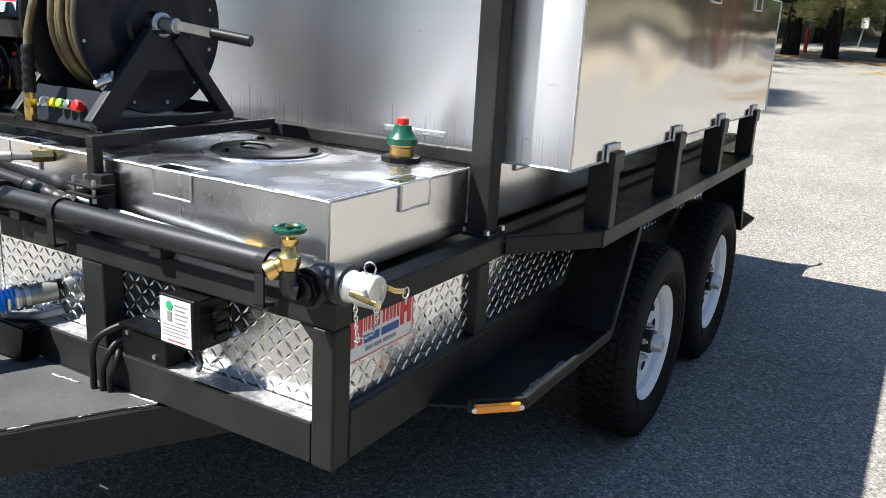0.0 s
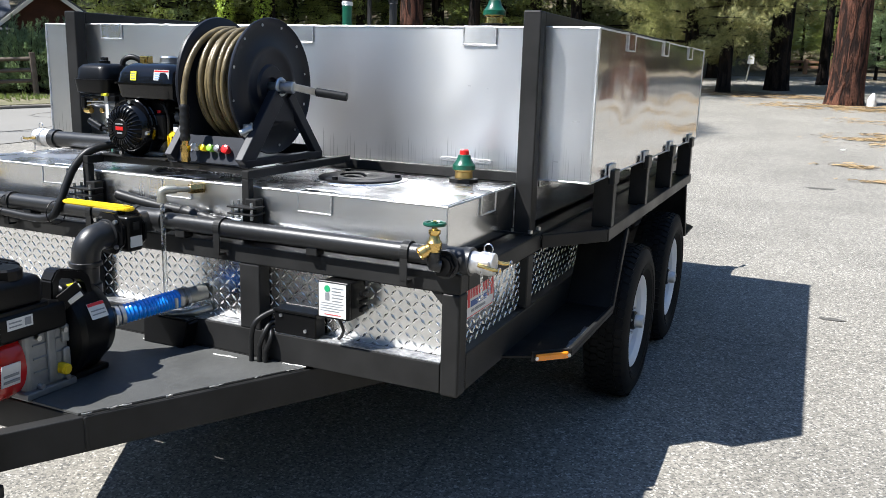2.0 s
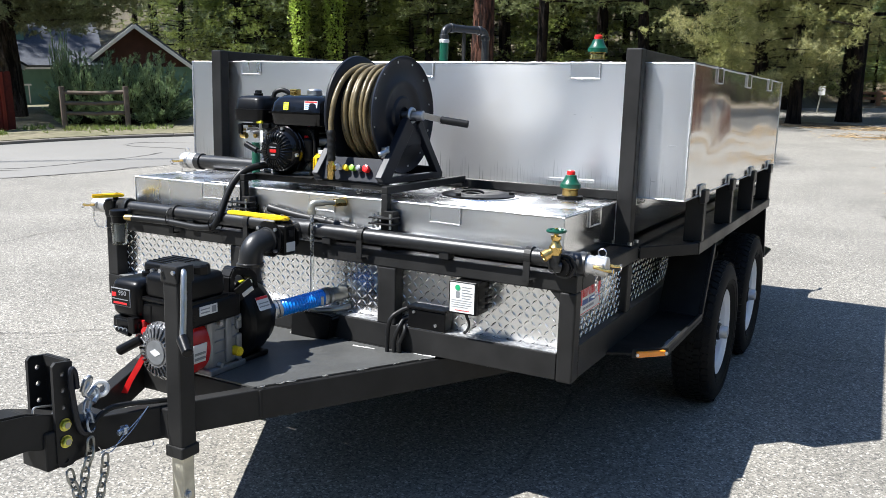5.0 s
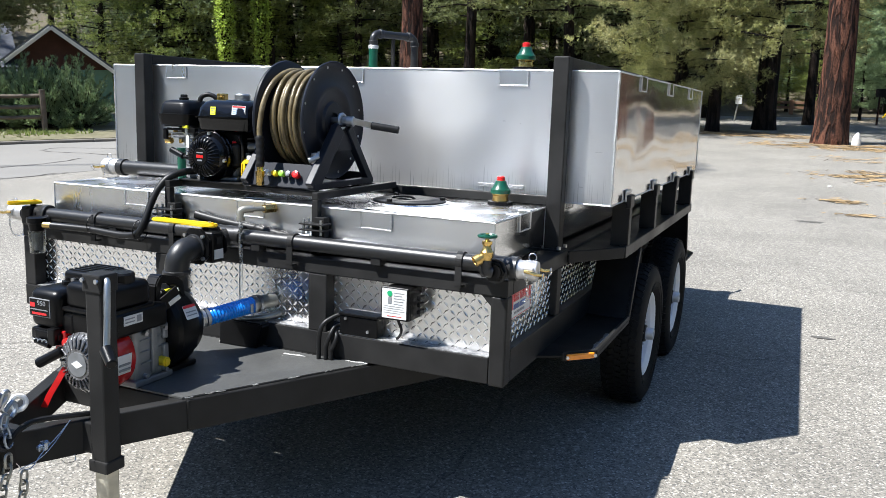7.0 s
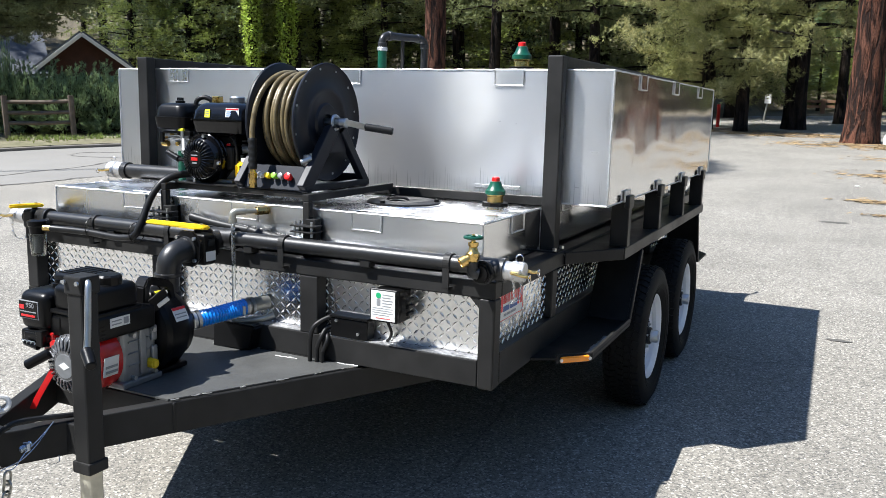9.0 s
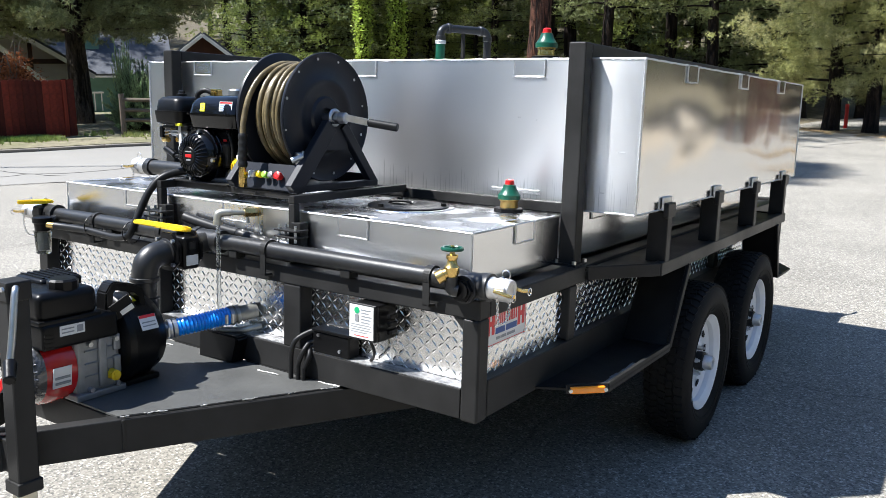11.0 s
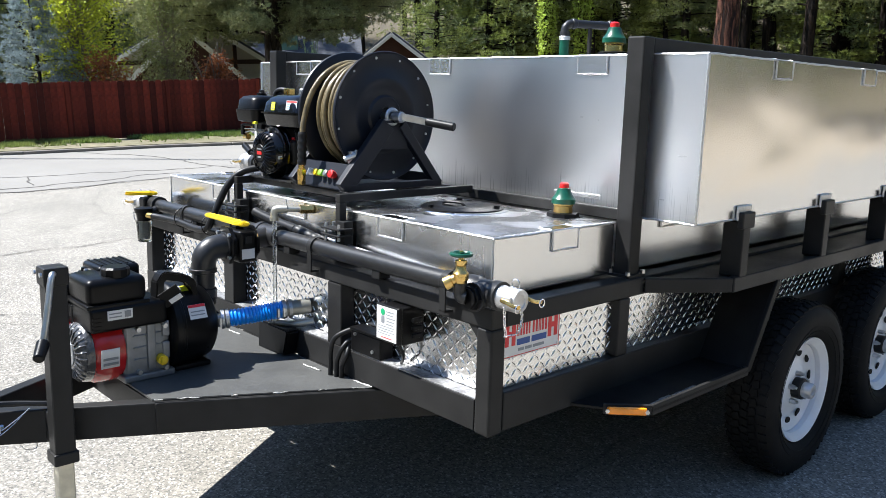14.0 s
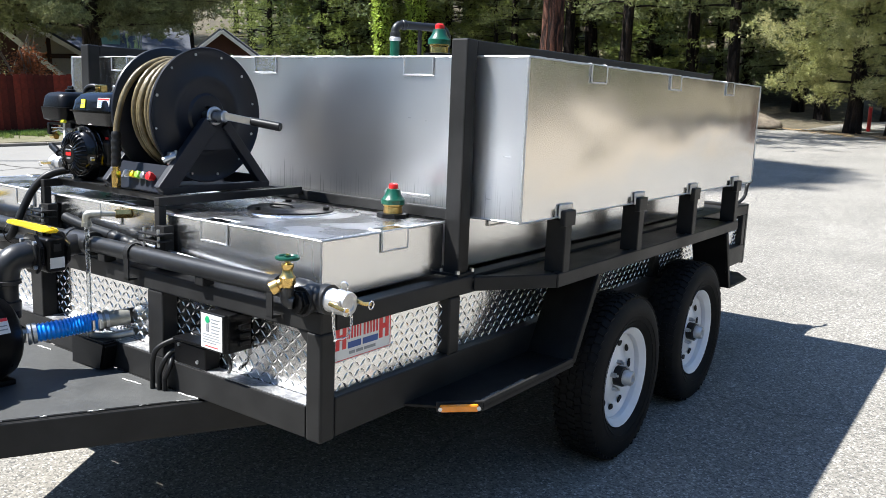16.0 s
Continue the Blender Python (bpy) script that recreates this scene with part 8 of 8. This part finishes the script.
# trees all round the lot, past the camera
for x, y, kind, s in ((19, 3, far_fir, 1.0), (21, 10, big, 0.9), (17.5, 15.5, far_fir, 1.0), (24, -3, far_fir, 1.2), (26, 6, far_fir, 1.2), (15, -22, far_fir, 1.3), (5, -27, far_fir, 1.3), (-6, -25, far_fir, 1.4), (-15, -24, far_fir, 1.2),
                      (23, -12, far_fir, 1.3), (10, -29, far_fir, 1.2), (29, 14, far_fir, 1.5), (25, 20, far_fir, 1.4), (13.5, 24, far_fir, 1.2), (31, 0, far_fir, 1.5), (-27, -9, far_fir, 1.3), (-24, -17, far_fir, 1.2), (-1, -31, far_fir, 1.5)):
    tagged(put(kind, x, y, random.uniform(0, 360), s), group="trees round the lot")

# a close ring of woods behind the camera
random.seed(31)
for dist, gap in ((29, 8.0), (37, 6.5)):
    ang = 62.0
    while ang < 246:
        ang += gap * random.uniform(0.75, 1.25)
        d = dist + random.uniform(-1.5, 1.5)
        x, y = 2.0 + d * math.sin(radians(ang)), -2.0 + d * math.cos(radians(ang))
        tagged(put(far_fir, x, y, random.uniform(0, 360), random.uniform(1.35, 1.75), -0.05), group="trees round the lot")

# columnar poplars
def broadleaf(name, label, h, r, z0, w, n, size, bark, mat_, squeeze=1.0, stems=1):
    t = thing(name, label, "tree" if h > 2.4 else "shrub")
    bm = bmesh.new()
    pts = []
    for s in range(stems):
        a = 2 * math.pi * s / max(1, stems) + random.random()
        top = Vector((math.cos(a) * w * 0.35 * (stems > 1), math.sin(a) * w * 0.35 * (stems > 1), h * random.uniform(0.75, 0.97)))
        sweep(bm, [Vector((0.03 * s, 0, -0.03)), top * 0.5 + Vector((0.05, 0.03, 0)), top], r, 6, radii=[r, r * 0.6, r * 0.12])
    part("trunk", bm, bark, t)
    bw = bmesh.new()
    twig = max(14, n // 60)
    for i in range(twig):
        f = random.random() ** 0.85
        z = z0 + (h - z0) * f
        a = random.uniform(0, 2 * math.pi)
        ww = w * math.sin(math.pi * min(1, 0.18 + 0.80 * f)) ** 0.8 * random.uniform(0.55, 1.05)
        tip = Vector((math.cos(a) * ww, math.sin(a) * ww, z + (0.35 * h * 0.2) * squeeze))
        root = Vector((0, 0, max(0.05, z - 0.25 * h * 0.3)))
        sweep(bw, [root, root.lerp(tip, 0.5) + Vector((0, 0, 0.03)), tip], 0.012, 4, radii=[r * 0.25, r * 0.15, 0.003])
        for _ in range(n // twig):
            s = 0.35 + 0.7 * random.random()
            p = root.lerp(tip, s)
            q = 0.16 * w + 0.05
            pts.append((p.x + random.gauss(0, q), p.y + random.gauss(0, q), max(0.04, p.z + random.gauss(0, q))))
    tagged(part("branchwork", bw, bark, t), kind="stuff")
    child("crown", tri_mesh("crown", leaves(np.array(pts), size), mat_), t)
    return t


random.seed(9)
poplar = broadleaf("poplar_tree", "narrow upright poplar in fresh green leaf", 8.5, 0.12, 0.4, 0.30, 20000, 0.052, M_BARKSHADE, M_POPLAR, 3)
place(poplar, at(-18.5, 23.3))
tagged(poplar, group="poplars by the houses")
for x, y, s in ((-17.45, 24.1, 1.12),):
    tagged(put(poplar, x, y, random.uniform(0, 360), s), group="poplars by the houses")
maple = broadleaf("young_maple", "young tree in bright spring leaf behind the fence", 4.9, 0.07, 0.7, 1.15, 21000, 0.042, M_TWIG, M_MAPLE, 1, 3)
place(maple, at(-19.0, 6.05, 0, 1, 0.05))
tagged(maple, group="garden trees behind the fence")
willow = broadleaf("garden_shrub", "grey-green feathery shrub behind the fence", 3.4, 0.04, 0.6, 0.80, 15000, 0.028, M_TWIG, M_WILLOW, 1, 6)
place(willow, at(-18.0, 7.9, 0, 1, 0.05))
shrub = broadleaf("red_leaf_shrub", "red-brown leafed shrub behind the fence", 2.1, 0.03, 0.4, 0.75, 5200, 0.045, M_TWIG, M_REDLEAF, 1, 5)
place(shrub, at(-17.9, 6.3, 0, 0.85, 0.05))
tagged(put(shrub, -17.4, 9.0, 70, 0.82, 0.05), group="red shrubs")
tagged(shrub, group="red shrubs")
spruce = conifer("blue_spruce", "young blue spruce behind the fence", 3.6, 0.07, 0.15, 1.25, 100, 60, 12, 0.09, 0.013, M_BARKSHADE, M_SPRUCE, droop=0.1, clump=0.16, cone=0.9)
place(spruce, at(-18.6, 4.95, 0, 0.95, 0.05))
# bare stems of unleafed shrubs
bare = thing("bare_shrub", "leafless grey-stemmed shrub behind the fence", "shrub", Matrix.Translation((-17.6, 8.75, 0.05)))
for i in range(16):
    a, l2 = random.uniform(0, 6.28), random.uniform(1.2, 2.3)
    part("stem", S(smooth_path([(0, 0, 0), (0.15 * math.cos(a), 0.15 * math.sin(a), l2 * 0.4), (0.35 * math.cos(a + 0.3), 0.35 * math.sin(a + 0.3), l2 * 0.75), (0.5 * math.cos(a), 0.5 * math.sin(a), l2)], 3), 0.012, 5), M_TWIG, bare)

# junipers on the bank
def juniper():
    t = thing("juniper_bush", "rounded blue-green juniper bush on the bank", "shrub")
    bm = bmesh.new()
    cs, ds = [], []
    for i in range(110):
        a = random.uniform(0, 6.28)
        el = math.asin(random.uniform(0.08, 1.0))
        d = Vector((math.cos(a) * math.cos(el), math.sin(a) * math.cos(el), math.sin(el)))
        ln = random.uniform(0.75, 1.25)
        tip = Vector((d.x * 0.95 * ln, d.y * 0.95 * ln, 0.05 + d.z * 1.55 * ln))
        sweep(bm, [Vector((0, 0, 0)), tip * 0.5, tip], 0.02, 4, radii=[0.03, 0.016, 0.004])
        for _ in range(30):
            s = random.uniform(0.5, 1.06)
            p = tip * s + Vector([random.gauss(0, 0.075 * (1.25 - s)) for _ in range(3)])
            p.z = max(p.z, 0.05)
            cs.append(p)
            ds.append(d + Vector((0, 0, 0.5)))
    tagged(part("branchwork", bm, M_BARKSHADE, t), kind="stuff")
    child("crown", tri_mesh("crown", tufts(np.array([tuple(c) for c in cs]), np.array([tuple(c) for c in ds]), 10, 0.12, 0.018, 0.5), M_JUNIPER), t)
    return t


jun = juniper()
place(jun, at(-15.7, 11.2, 0, 0.8, 0.07))
tagged(jun, group="junipers on the bank")
for x, y, s, a in ((-14.75, 11.6, 0.86, 80), (-14.2, 12.3, 0.78, 200), (-16.4, 12.1, 0.95, 300), (-15.2, 12.9, 0.92, 30)):
    tagged(put(jun, x, y, a, s, 0.07), group="junipers on the bank")
o = put(jun, -16.0, 10.95, 140, 1.0, 0.07)
o.matrix_world = o.matrix_world @ Matrix.Diagonal((0.30, 0.30, 1.2, 1))
tagged(o, "slender upright juniper at the end of the bank", group="junipers on the bank")

# kerb and verge
for a, b in zip(KERB, KERB[1:]):
    a, b = Vector((*a, 0)), Vector((*b, 0))
    bm = bmesh.new()
    beam(bm, a + Vector((0, 0, 0.005)), b + Vector((0, 0, 0.005)), 0.15, 0.12, 0.02)
    me = bpy.data.meshes.new("kerb")
    bm.to_mesh(me)
    bm.free()
    me.materials.append(M_KERB)
    tagged(new("kerb", me), "low grey concrete kerb along the street", "kerb", kind="structure")
back = [(x - 14, y + 4) for x, y in reversed(KERB)]
sheet_mesh("verge", [(x - 0.07, y + 0.02) for x, y in KERB] + back, 0.075, M_VERGE, "bare earth verge strewn with needles", "verge", 0.1)


def strip_grass(name, label, a, b, width, n, hgt):
    a, b = np.array([*a, 0.07]), np.array([*b, 0.07])
    t, s = RNG.random((n, 1)), RNG.normal(size=(n, 1)) * width
    d = unit(b - a)
    nrm = np.array([-d[1], d[0], 0])
    c = a + (b - a) * t + nrm * s
    keep = np.array([noise.noise(Vector((p[0] * 1.3, p[1] * 1.3, 3))) > -0.16 for p in c])
    c = c[keep]
    tri = tufts(c, np.tile([0, 0, 1.0], (len(c), 1)), 6, hgt, 0.016, 0.45)
    me = tri_mesh(name, tri, M_GRASS)
    return tagged(new(name, me), label, "grass", kind="stuff")


strip_grass("verge_grass", "tufts of green and dry grass along the fence", (-17.75, -1.5), (-15.4, 8.7), 0.36, 9000, 0.12)
strip_grass("bank_grass", "sparse dry grass on the bank", (-15.6, 9.5), (-12.6, 11.2), 0.4, 260, 0.14)

# board fence
FA, FB = Vector((-18.5, -3.8, 0)), Vector((-15.6, 9.3, 0))
fence = thing("board_fence", "red-brown stained board fence along the street", "fence", None, tuple(FA))
fd = (FB - FA).normalized()
fn = Vector((-fd.y, fd.x, 0))
length = (FB - FA).length
for z in (0.32, 1.12):
    part("fence_rail", BM(FA + fn * 0.05 + UP * z, FB + fn * 0.05 + UP * z, 0.04, 0.09), M_FENCE, fence)
random.seed(4)
pos = 0.0
shared = [None] * 3
while pos < length:
    w = 0.1375
    h = 1.44 + random.choice((0, 0.01, -0.012, 0.02))
    i = random.randrange(3)
    if shared[i] is None:
        bm = bmesh.new()
        prism(bm, [(0, 0.06), (0.137, 0.06), (0.137, 1.295 + 0.012 * i), (0.115, 1.325 + 0.012 * i), (0.022, 1.325 + 0.012 * i), (0, 1.295 + 0.012 * i)], Matrix(), 0.02)
        me = bpy.data.meshes.new("board")
        bmesh.ops.recalc_face_normals(bm, faces=bm.faces)
        bm.to_mesh(me)
        bm.free()
        me.materials.append(M_FENCE)
        shared[i] = me
    o = new("board", shared[i])
    o.parent = fence
    o.matrix_basis = Matrix.Translation(fd * pos + fn * random.uniform(-0.004, 0.004) + UP * 0.03) @ axes((0, 0, 0), fd, UP)
    pos += w + random.uniform(0.0, 0.002)
for k in range(7):
    p = FA + fd * (0.3 + k * 2.15)
    part("fence_post", B(p.x - 0.045, p.x + 0.045, p.y - 0.045, p.y + 0.045, 0.03, 1.36), M_FENCE, fence)

# post and rail fence on the bank
rails = thing("rail_fence", "weathered three-rail wooden fence on the bank", "fence", None, (-14.91, 10.07, 0.07))
RP = [Vector((-14.91, 10.07, 0.05)), Vector((-13.86, 10.97, 0.05))]
for p in RP:
    part("post", R(p, p + UP * 0.98, 0.065, 10), M_RAILWOOD, rails)
for z in (0.38, 0.61, 0.85):
    part("rail", S([RP[0] + UP * z, (RP[0] + RP[1]) / 2 + UP * (z - 0.02), RP[1] + UP * z], 0.042, 8), M_RAILWOOD, rails)


# houses
def house(name, label, m, w, dep, eave, apex, wall, gable, wins, timber=False):
    """A gabled house; its gable end faces -y of m."""
    t = thing(name, label, "house", m)
    part("wall", joined(lambda b: box(b, -w / 2, w / 2, 0, dep, -1.0, eave)), wall, t)
    part("gable", PR([(-w / 2, eave), (w / 2, eave), (0, apex)], axes((0, -0.01, 0), (1, 0, 0), (0, 0, 1)), -dep - 0.0), gable, t)
    for s in (1, -1):
        over = 0.35
        sl = Vector((w / 2 + over, 0, -(apex - eave) * (w / 2 + over) / (w / 2)))
        part("roof", PR([(0, -0.4), (sl.length, -0.4), (sl.length, dep + 0.3), (0, dep + 0.3)], axes((0, 0, apex + 0.02), (s * sl.x, 0, sl.z), (0, 1, 0)), 0.10 * s, 0.0), M_ROOF, t, "grey shingled roof slope")
        part("barge_board", BM((0, -0.42, apex - 0.02), (s * sl.x, -0.42, apex + sl.z - 0.02), 0.05, 0.13, 0.005), M_TRIM, t)
    for x, z, ww, hh in wins:
        win = part("window", B(x - ww / 2 - 0.06, x + ww / 2 + 0.06, -0.06, 0.02, z - hh / 2 - 0.06, z + hh / 2 + 0.06), M_TRIM, t)
        part("pane", B(x - ww / 2, x + ww / 2, -0.075, -0.058, z - hh / 2, z + hh / 2), M_PANE, win)
        part("muntin", B(x - 0.02, x + 0.02, -0.09, -0.07, z - hh / 2, z + hh / 2), M_TRIM, win)
    if timber:
        for x in (-1.4, -0.5, 0.45, 1.35):
            top = apex - (apex - eave) * abs(x) / (w / 2)
            part("timber", B(x - 0.06, x + 0.06, -0.06, 0.0, eave - 1.0, top - 0.1), M_TIMBER, t)
        part("timber", B(-w / 2, w / 2, -0.065, 0.0, eave + 0.15, eave + 0.29), M_TIMBER, t)
    return t


def facing(x, y, turn):
    return pose(x, y, 0, 0, 0, turn)


cottage = house("cottage", "cream half-timbered cottage with a grey shingle roof", facing(-22.7, 10.9, 60), 5.4, 3.0, 1.6, 3.3, M_CREAM, M_CREAM, (), True)
# its lower brown porch gable, in front of the timbered wall
part("porch_wall", PR([(-1.8, -0.5), (1.6, -0.5), (1.6, 1.2), (-0.1, 2.74), (-1.8, 1.2)], axes((0, -0.80, 0), (1, 0, 0), (0, 0, 1)), -0.70), M_BROWNSIDE, cottage, "red-brown boarded porch gable")
for sx in (1, -1):
    part("porch_roof", BM((-0.1, -0.48, 2.86), (-0.1 + sx * 2.0, -0.48, 1.06), 0.90, 0.07, 0.004), M_ROOF, cottage, "grey shingled porch roof")
    part("barge_board", BM((-0.1, -0.94, 2.82), (-0.1 + sx * 2.0, -0.94, 1.02), 0.05, 0.15, 0.005), M_TRIM, cottage)
green = house("green_house", "green-sided house with a grey roof and white trim", facing(-29.9, 16.2, -35.4), 6.0, 5.2, 1.5, 3.1, M_TEAL, M_TEAL, ())
for y, ww, hh in ((2.1, 0.55, 0.5), (4.2, 0.55, 0.5)):
    win = part("window", B(2.98, 3.06, y - ww / 2 - 0.06, y + ww / 2 + 0.06, 0.75, 0.75 + hh + 0.12), M_TRIM, green)
    part("pane", B(3.055, 3.07, y - ww / 2, y + ww / 2, 0.81, 0.81 + hh), M_PANE, win)
    part("muntin", B(3.065, 3.08, y - 0.02, y + 0.02, 0.81, 0.81 + hh), M_TRIM, win)
part("fascia", B(3.30, 3.36, -0.3, 5.5, 1.28, 1.44), M_TRIM, green)
chim = part("chimney", B(0.9, 1.7, 2.2, 2.9, 2.2, 3.3), M_TEAL, green, "boxed white-trimmed chimney")
part("chimney_cap", B(0.85, 1.75, 2.15, 2.95, 3.3, 3.42), M_TRIM, chim)
part("porch_rail", B(3.6, 3.66, 0.2, 3.0, 0.72, 0.78), M_TRIM, green)
for k in range(12):
    part("baluster", B(3.61, 3.65, 0.25 + 0.24 * k, 0.29 + 0.24 * k, 0.10, 0.72), M_TRIM, green)
house("brown_house", "brown-boarded gabled house with pale barge boards", facing(-23.6, 19.9, 47), 3.9, 5, 1.35, 2.85, M_TEAL, M_BROWNSIDE, ())

# sign, marker post and mound at the lot's far side
sp = thing("sign_post", "small white sign on a leaning steel post", "sign", Matrix.Translation((0, 0, fall(-0.76, 29.4))), (-0.76, 29.4, 0))
part("post", R((-0.76, 29.4, 0), (-0.65, 29.4, 0.80), 0.028, 8), M_GALV, sp)
part("sign_face", B(-0.76, -0.54, 29.35, 29.37, 0.64, 0.95, bevel=0.004), M_WHITE, sp)
gz = fall(4.4, 35.9)
guard = thing("guy_wire_guard", "bright yellow plastic guard on a slanting guy wire", "guy wire", Matrix.Translation((0, 0, gz)), (4.4, 35.9, 0))
part("guard_tube", R((4.4, 35.9, 0.0), (5.05, 35.9, 1.02), 0.035, 8), M_YELLOW, guard)
part("wire", R((5.0, 35.9, 0.95), (8.2, 35.9, 6.0), 0.006, 6), M_GALV, guard)
rust = thing("notice_post", "rust-brown post with a dark plate beyond the lot", "post", Matrix.Translation((0, 0, fall(3.9, 30.4))), (3.9, 30.4, 0))
part("post", R((3.9, 30.4, 0), (3.9, 30.4, 1.25), 0.035, 8), M_BARK, rust)
part("plate", B(3.76, 4.06, 30.34, 30.36, 0.98, 1.26, bevel=0.004), M_STEP, rust, "dark square plate")
low_rail = thing("timber_rail", "low timber rail beyond the lot trees", "fence", Matrix.Translation((0, 0, hill(0.9, 37.4))), (0.9, 37.4, 0))
for x in (0.1, 0.9, 1.8):
    part("post", B(x - 0.09, x + 0.09, 37.3, 37.48, 0, 0.62, bevel=0.01), M_WARMWOOD, low_rail)
for z in (0.24, 0.46):
    part("rail", B(0.1, 1.8, 37.36, 37.42, z, z + 0.11, bevel=0.01), M_WARMWOOD, low_rail)
for x in (5.05, 5.45):
    bollard = thing("white_post", "short white marker post beyond the lot", "post", Matrix.Translation((0, 0, hill(x, 38.3))), (x, 38.3, 0), group="white posts beyond the lot")
    part("post", R((x, 38.3, 0), (x, 38.3, 1.15), 0.05, 10, bev=0.01), M_WHITEPLASTIC, bollard)
mk = thing("marker_post", "short red marker post at the lot edge", "post", Matrix.Translation((0, 0, fall(-1.75, 25.4))), (-1.75, 25.4, 0))
part("post", R((-1.75, 25.4, 0), (-1.75, 25.4, 0.72), 0.055, 12, bev=0.015), M_RED, mk)
bm = bmesh.new()
bmesh.ops.create_icosphere(bm, subdivisions=4, radius=1.0)
for v in bm.verts:
    v.co = Vector((v.co.x * 1.5, v.co.y * 0.9, max(-0.02, v.co.z * 0.42 + 0.05 * noise.noise(v.co * 2))))
mound = thing("dirt_mound", "low mound of bare dry earth by the lot", "mound", None)
part("heap", bm, M_DIRT, mound, "", True, 80)
mound.matrix_world = pose(-5.1, 23.2, fall(-5.1, 23.2))

# fallen needles strewn over the asphalt in loose drifts
def litter(x0, y0, rx, ry, n):
    """One loose patch of needles, thinning out towards its edge."""
    vs, fs = [], []
    while len(fs) < n:
        u, v = random.gauss(0, 0.45), random.gauss(0, 0.45)
        x, y = x0 + rx * u, y0 + ry * v
        if noise.noise(Vector((x * 1.9, y * 2.6, 4.0))) < -0.12 + 0.25 * random.random():
            continue
        a = random.uniform(0, math.pi)
        d = Vector((math.cos(a), math.sin(a), 0)) * random.uniform(0.03, 0.08)
        q = Vector((-d.y, d.x, 0)).normalized() * random.uniform(0.004, 0.012)
        p = Vector((x, y, 0.009 + random.uniform(0, 0.008) + fall(x, y)))
        k = len(vs)
        vs += [p - d - q, p + d - q, p + d + q + UP * 0.006, p - d + q + UP * 0.003]
        fs.append((k, k + 1, k + 2, k + 3))
    me = bpy.data.meshes.new("needle_litter")
    me.from_pydata(vs, [], fs)
    me.materials.append(M_LITTER)
    tagged(new("needle_litter", me), "tan fallen pine needles strewn on the asphalt", "needle litter", kind="stuff")


random.seed(63)
for q in ((2.7, 19.7, 2.2, 1.0, 3800), (2.95, 13.3, 0.9, 0.95, 900), (2.5, 10.0, 0.45, 0.22, 160), (2.56, 8.85, 0.2, 0.1, 70), (0.6, 22.6, 2.2, 0.8, 1800), (-2.4, 23.6, 1.8, 0.6, 1200), (3.9, 16.4, 1.6, 0.7, 900)):
    litter(*q)


def stone(name, label, x, y, sx, sy, sz, material, seed):
    bm = bmesh.new()
    bmesh.ops.create_icosphere(bm, subdivisions=3, radius=1.0)
    for v in bm.verts:
        c = v.co * (1 + 0.28 * noise.noise(v.co * 1.3 + Vector((seed, 0, 0))) + 0.10 * noise.noise(v.co * 3.7 + Vector((0, seed, 0))))
        v.co = Vector((c.x * sx, c.y * sy, max(-0.004, c.z * sz + sz * 0.55)))
    t = thing(name, label, "stone", Matrix.Translation((x, y, fall(x, y))))
    part("rock_body", bm, material, t, "", True, 35)


stone("pale_rock", "pale pointed rock at the foot of the pine", 2.93, 20.35, 0.10, 0.09, 0.20, M_CHIP, 7.0)
stone("stone_chip", "small white stone chip on the asphalt", 2.28, 11.7, 0.035, 0.025, 0.012, M_CHIP, 2.0)
stone("stone_chip", "small white stone chip on the asphalt", 3.18, 10.0, 0.03, 0.022, 0.012, M_CHIP, 5.0)

# a big pine cone: a core with rings of blunt scales
cone = thing("pine_cone", "large brown pine cone lying on the asphalt", "pine cone", Matrix.Translation((2.99, 7.87, fall(2.99, 7.87))))
CA, CB = Vector((-0.08, -0.03, 0.048)), Vector((0.08, 0.03, 0.035))
part("core", L([(0.0, 0.012), (0.03, 0.030), (0.08, 0.032), (0.14, 0.018), (0.171, 0.004)], CA, CB, 12), M_CONE, cone, smooth=True)
scales = bmesh.new()
m0, run = frame_to(CA, CB)
for k in range(110):
    f = k / 110
    r = 0.046 * math.sin(math.pi * (0.16 + 0.80 * f)) ** 0.8
    m = m0 @ pose(0, 0, 0.004 + 0.166 * f, 0, 0, 137.5 * k) @ pose(0, 0, 0, 0, -32, 0)
    box(scales, r * 0.4, r, -0.0075, 0.0075, -0.002, 0.002, m=m)
tagged(part("cone_scales", scales, M_CONE, cone), kind="stuff")


def stain(x0, y0, rx, ry, seed):
    bm = bmesh.new()
    ring = []
    for k in range(36):
        a = 2 * math.pi * k / 36
        f = 1 + 0.5 * noise.noise(Vector((math.cos(a) * 1.7, math.sin(a) * 1.7, seed)))
        x, y = x0 + rx * f * math.cos(a), y0 + ry * f * math.sin(a)
        ring.append(bm.verts.new((x, y, 0.004 + fall(x, y))))
    bm.faces.new(ring)
    me = bpy.data.meshes.new("oil_stain")
    bm.to_mesh(me)
    bm.free()
    me.materials.append(M_STAIN)
    tagged(new("oil_stain", me), "small dark stain soaked into the asphalt", "stain", kind="structure")


stain(2.05, 8.07, 0.16, 0.05, 1.0)
stain(2.17, 3.2, 0.07, 0.03, 4.0)

# unseen tall slim pine added on the sunny side to shade the far lot
shade_pine = conifer("pine_tree", "unseen very tall bare-trunked pine, its narrow top added to shade the lot", 40, 0.075, 33.5, 2.5, 64, 240, 18, 0.30, 0.045, M_BARK, M_NEEDLE, droop=0.25, clump=0.45, cone=0.8)
place(shade_pine, at(-19.9, -1.5, 0, 1, 0.0))
tagged(shade_pine, group="tall pines across the street")
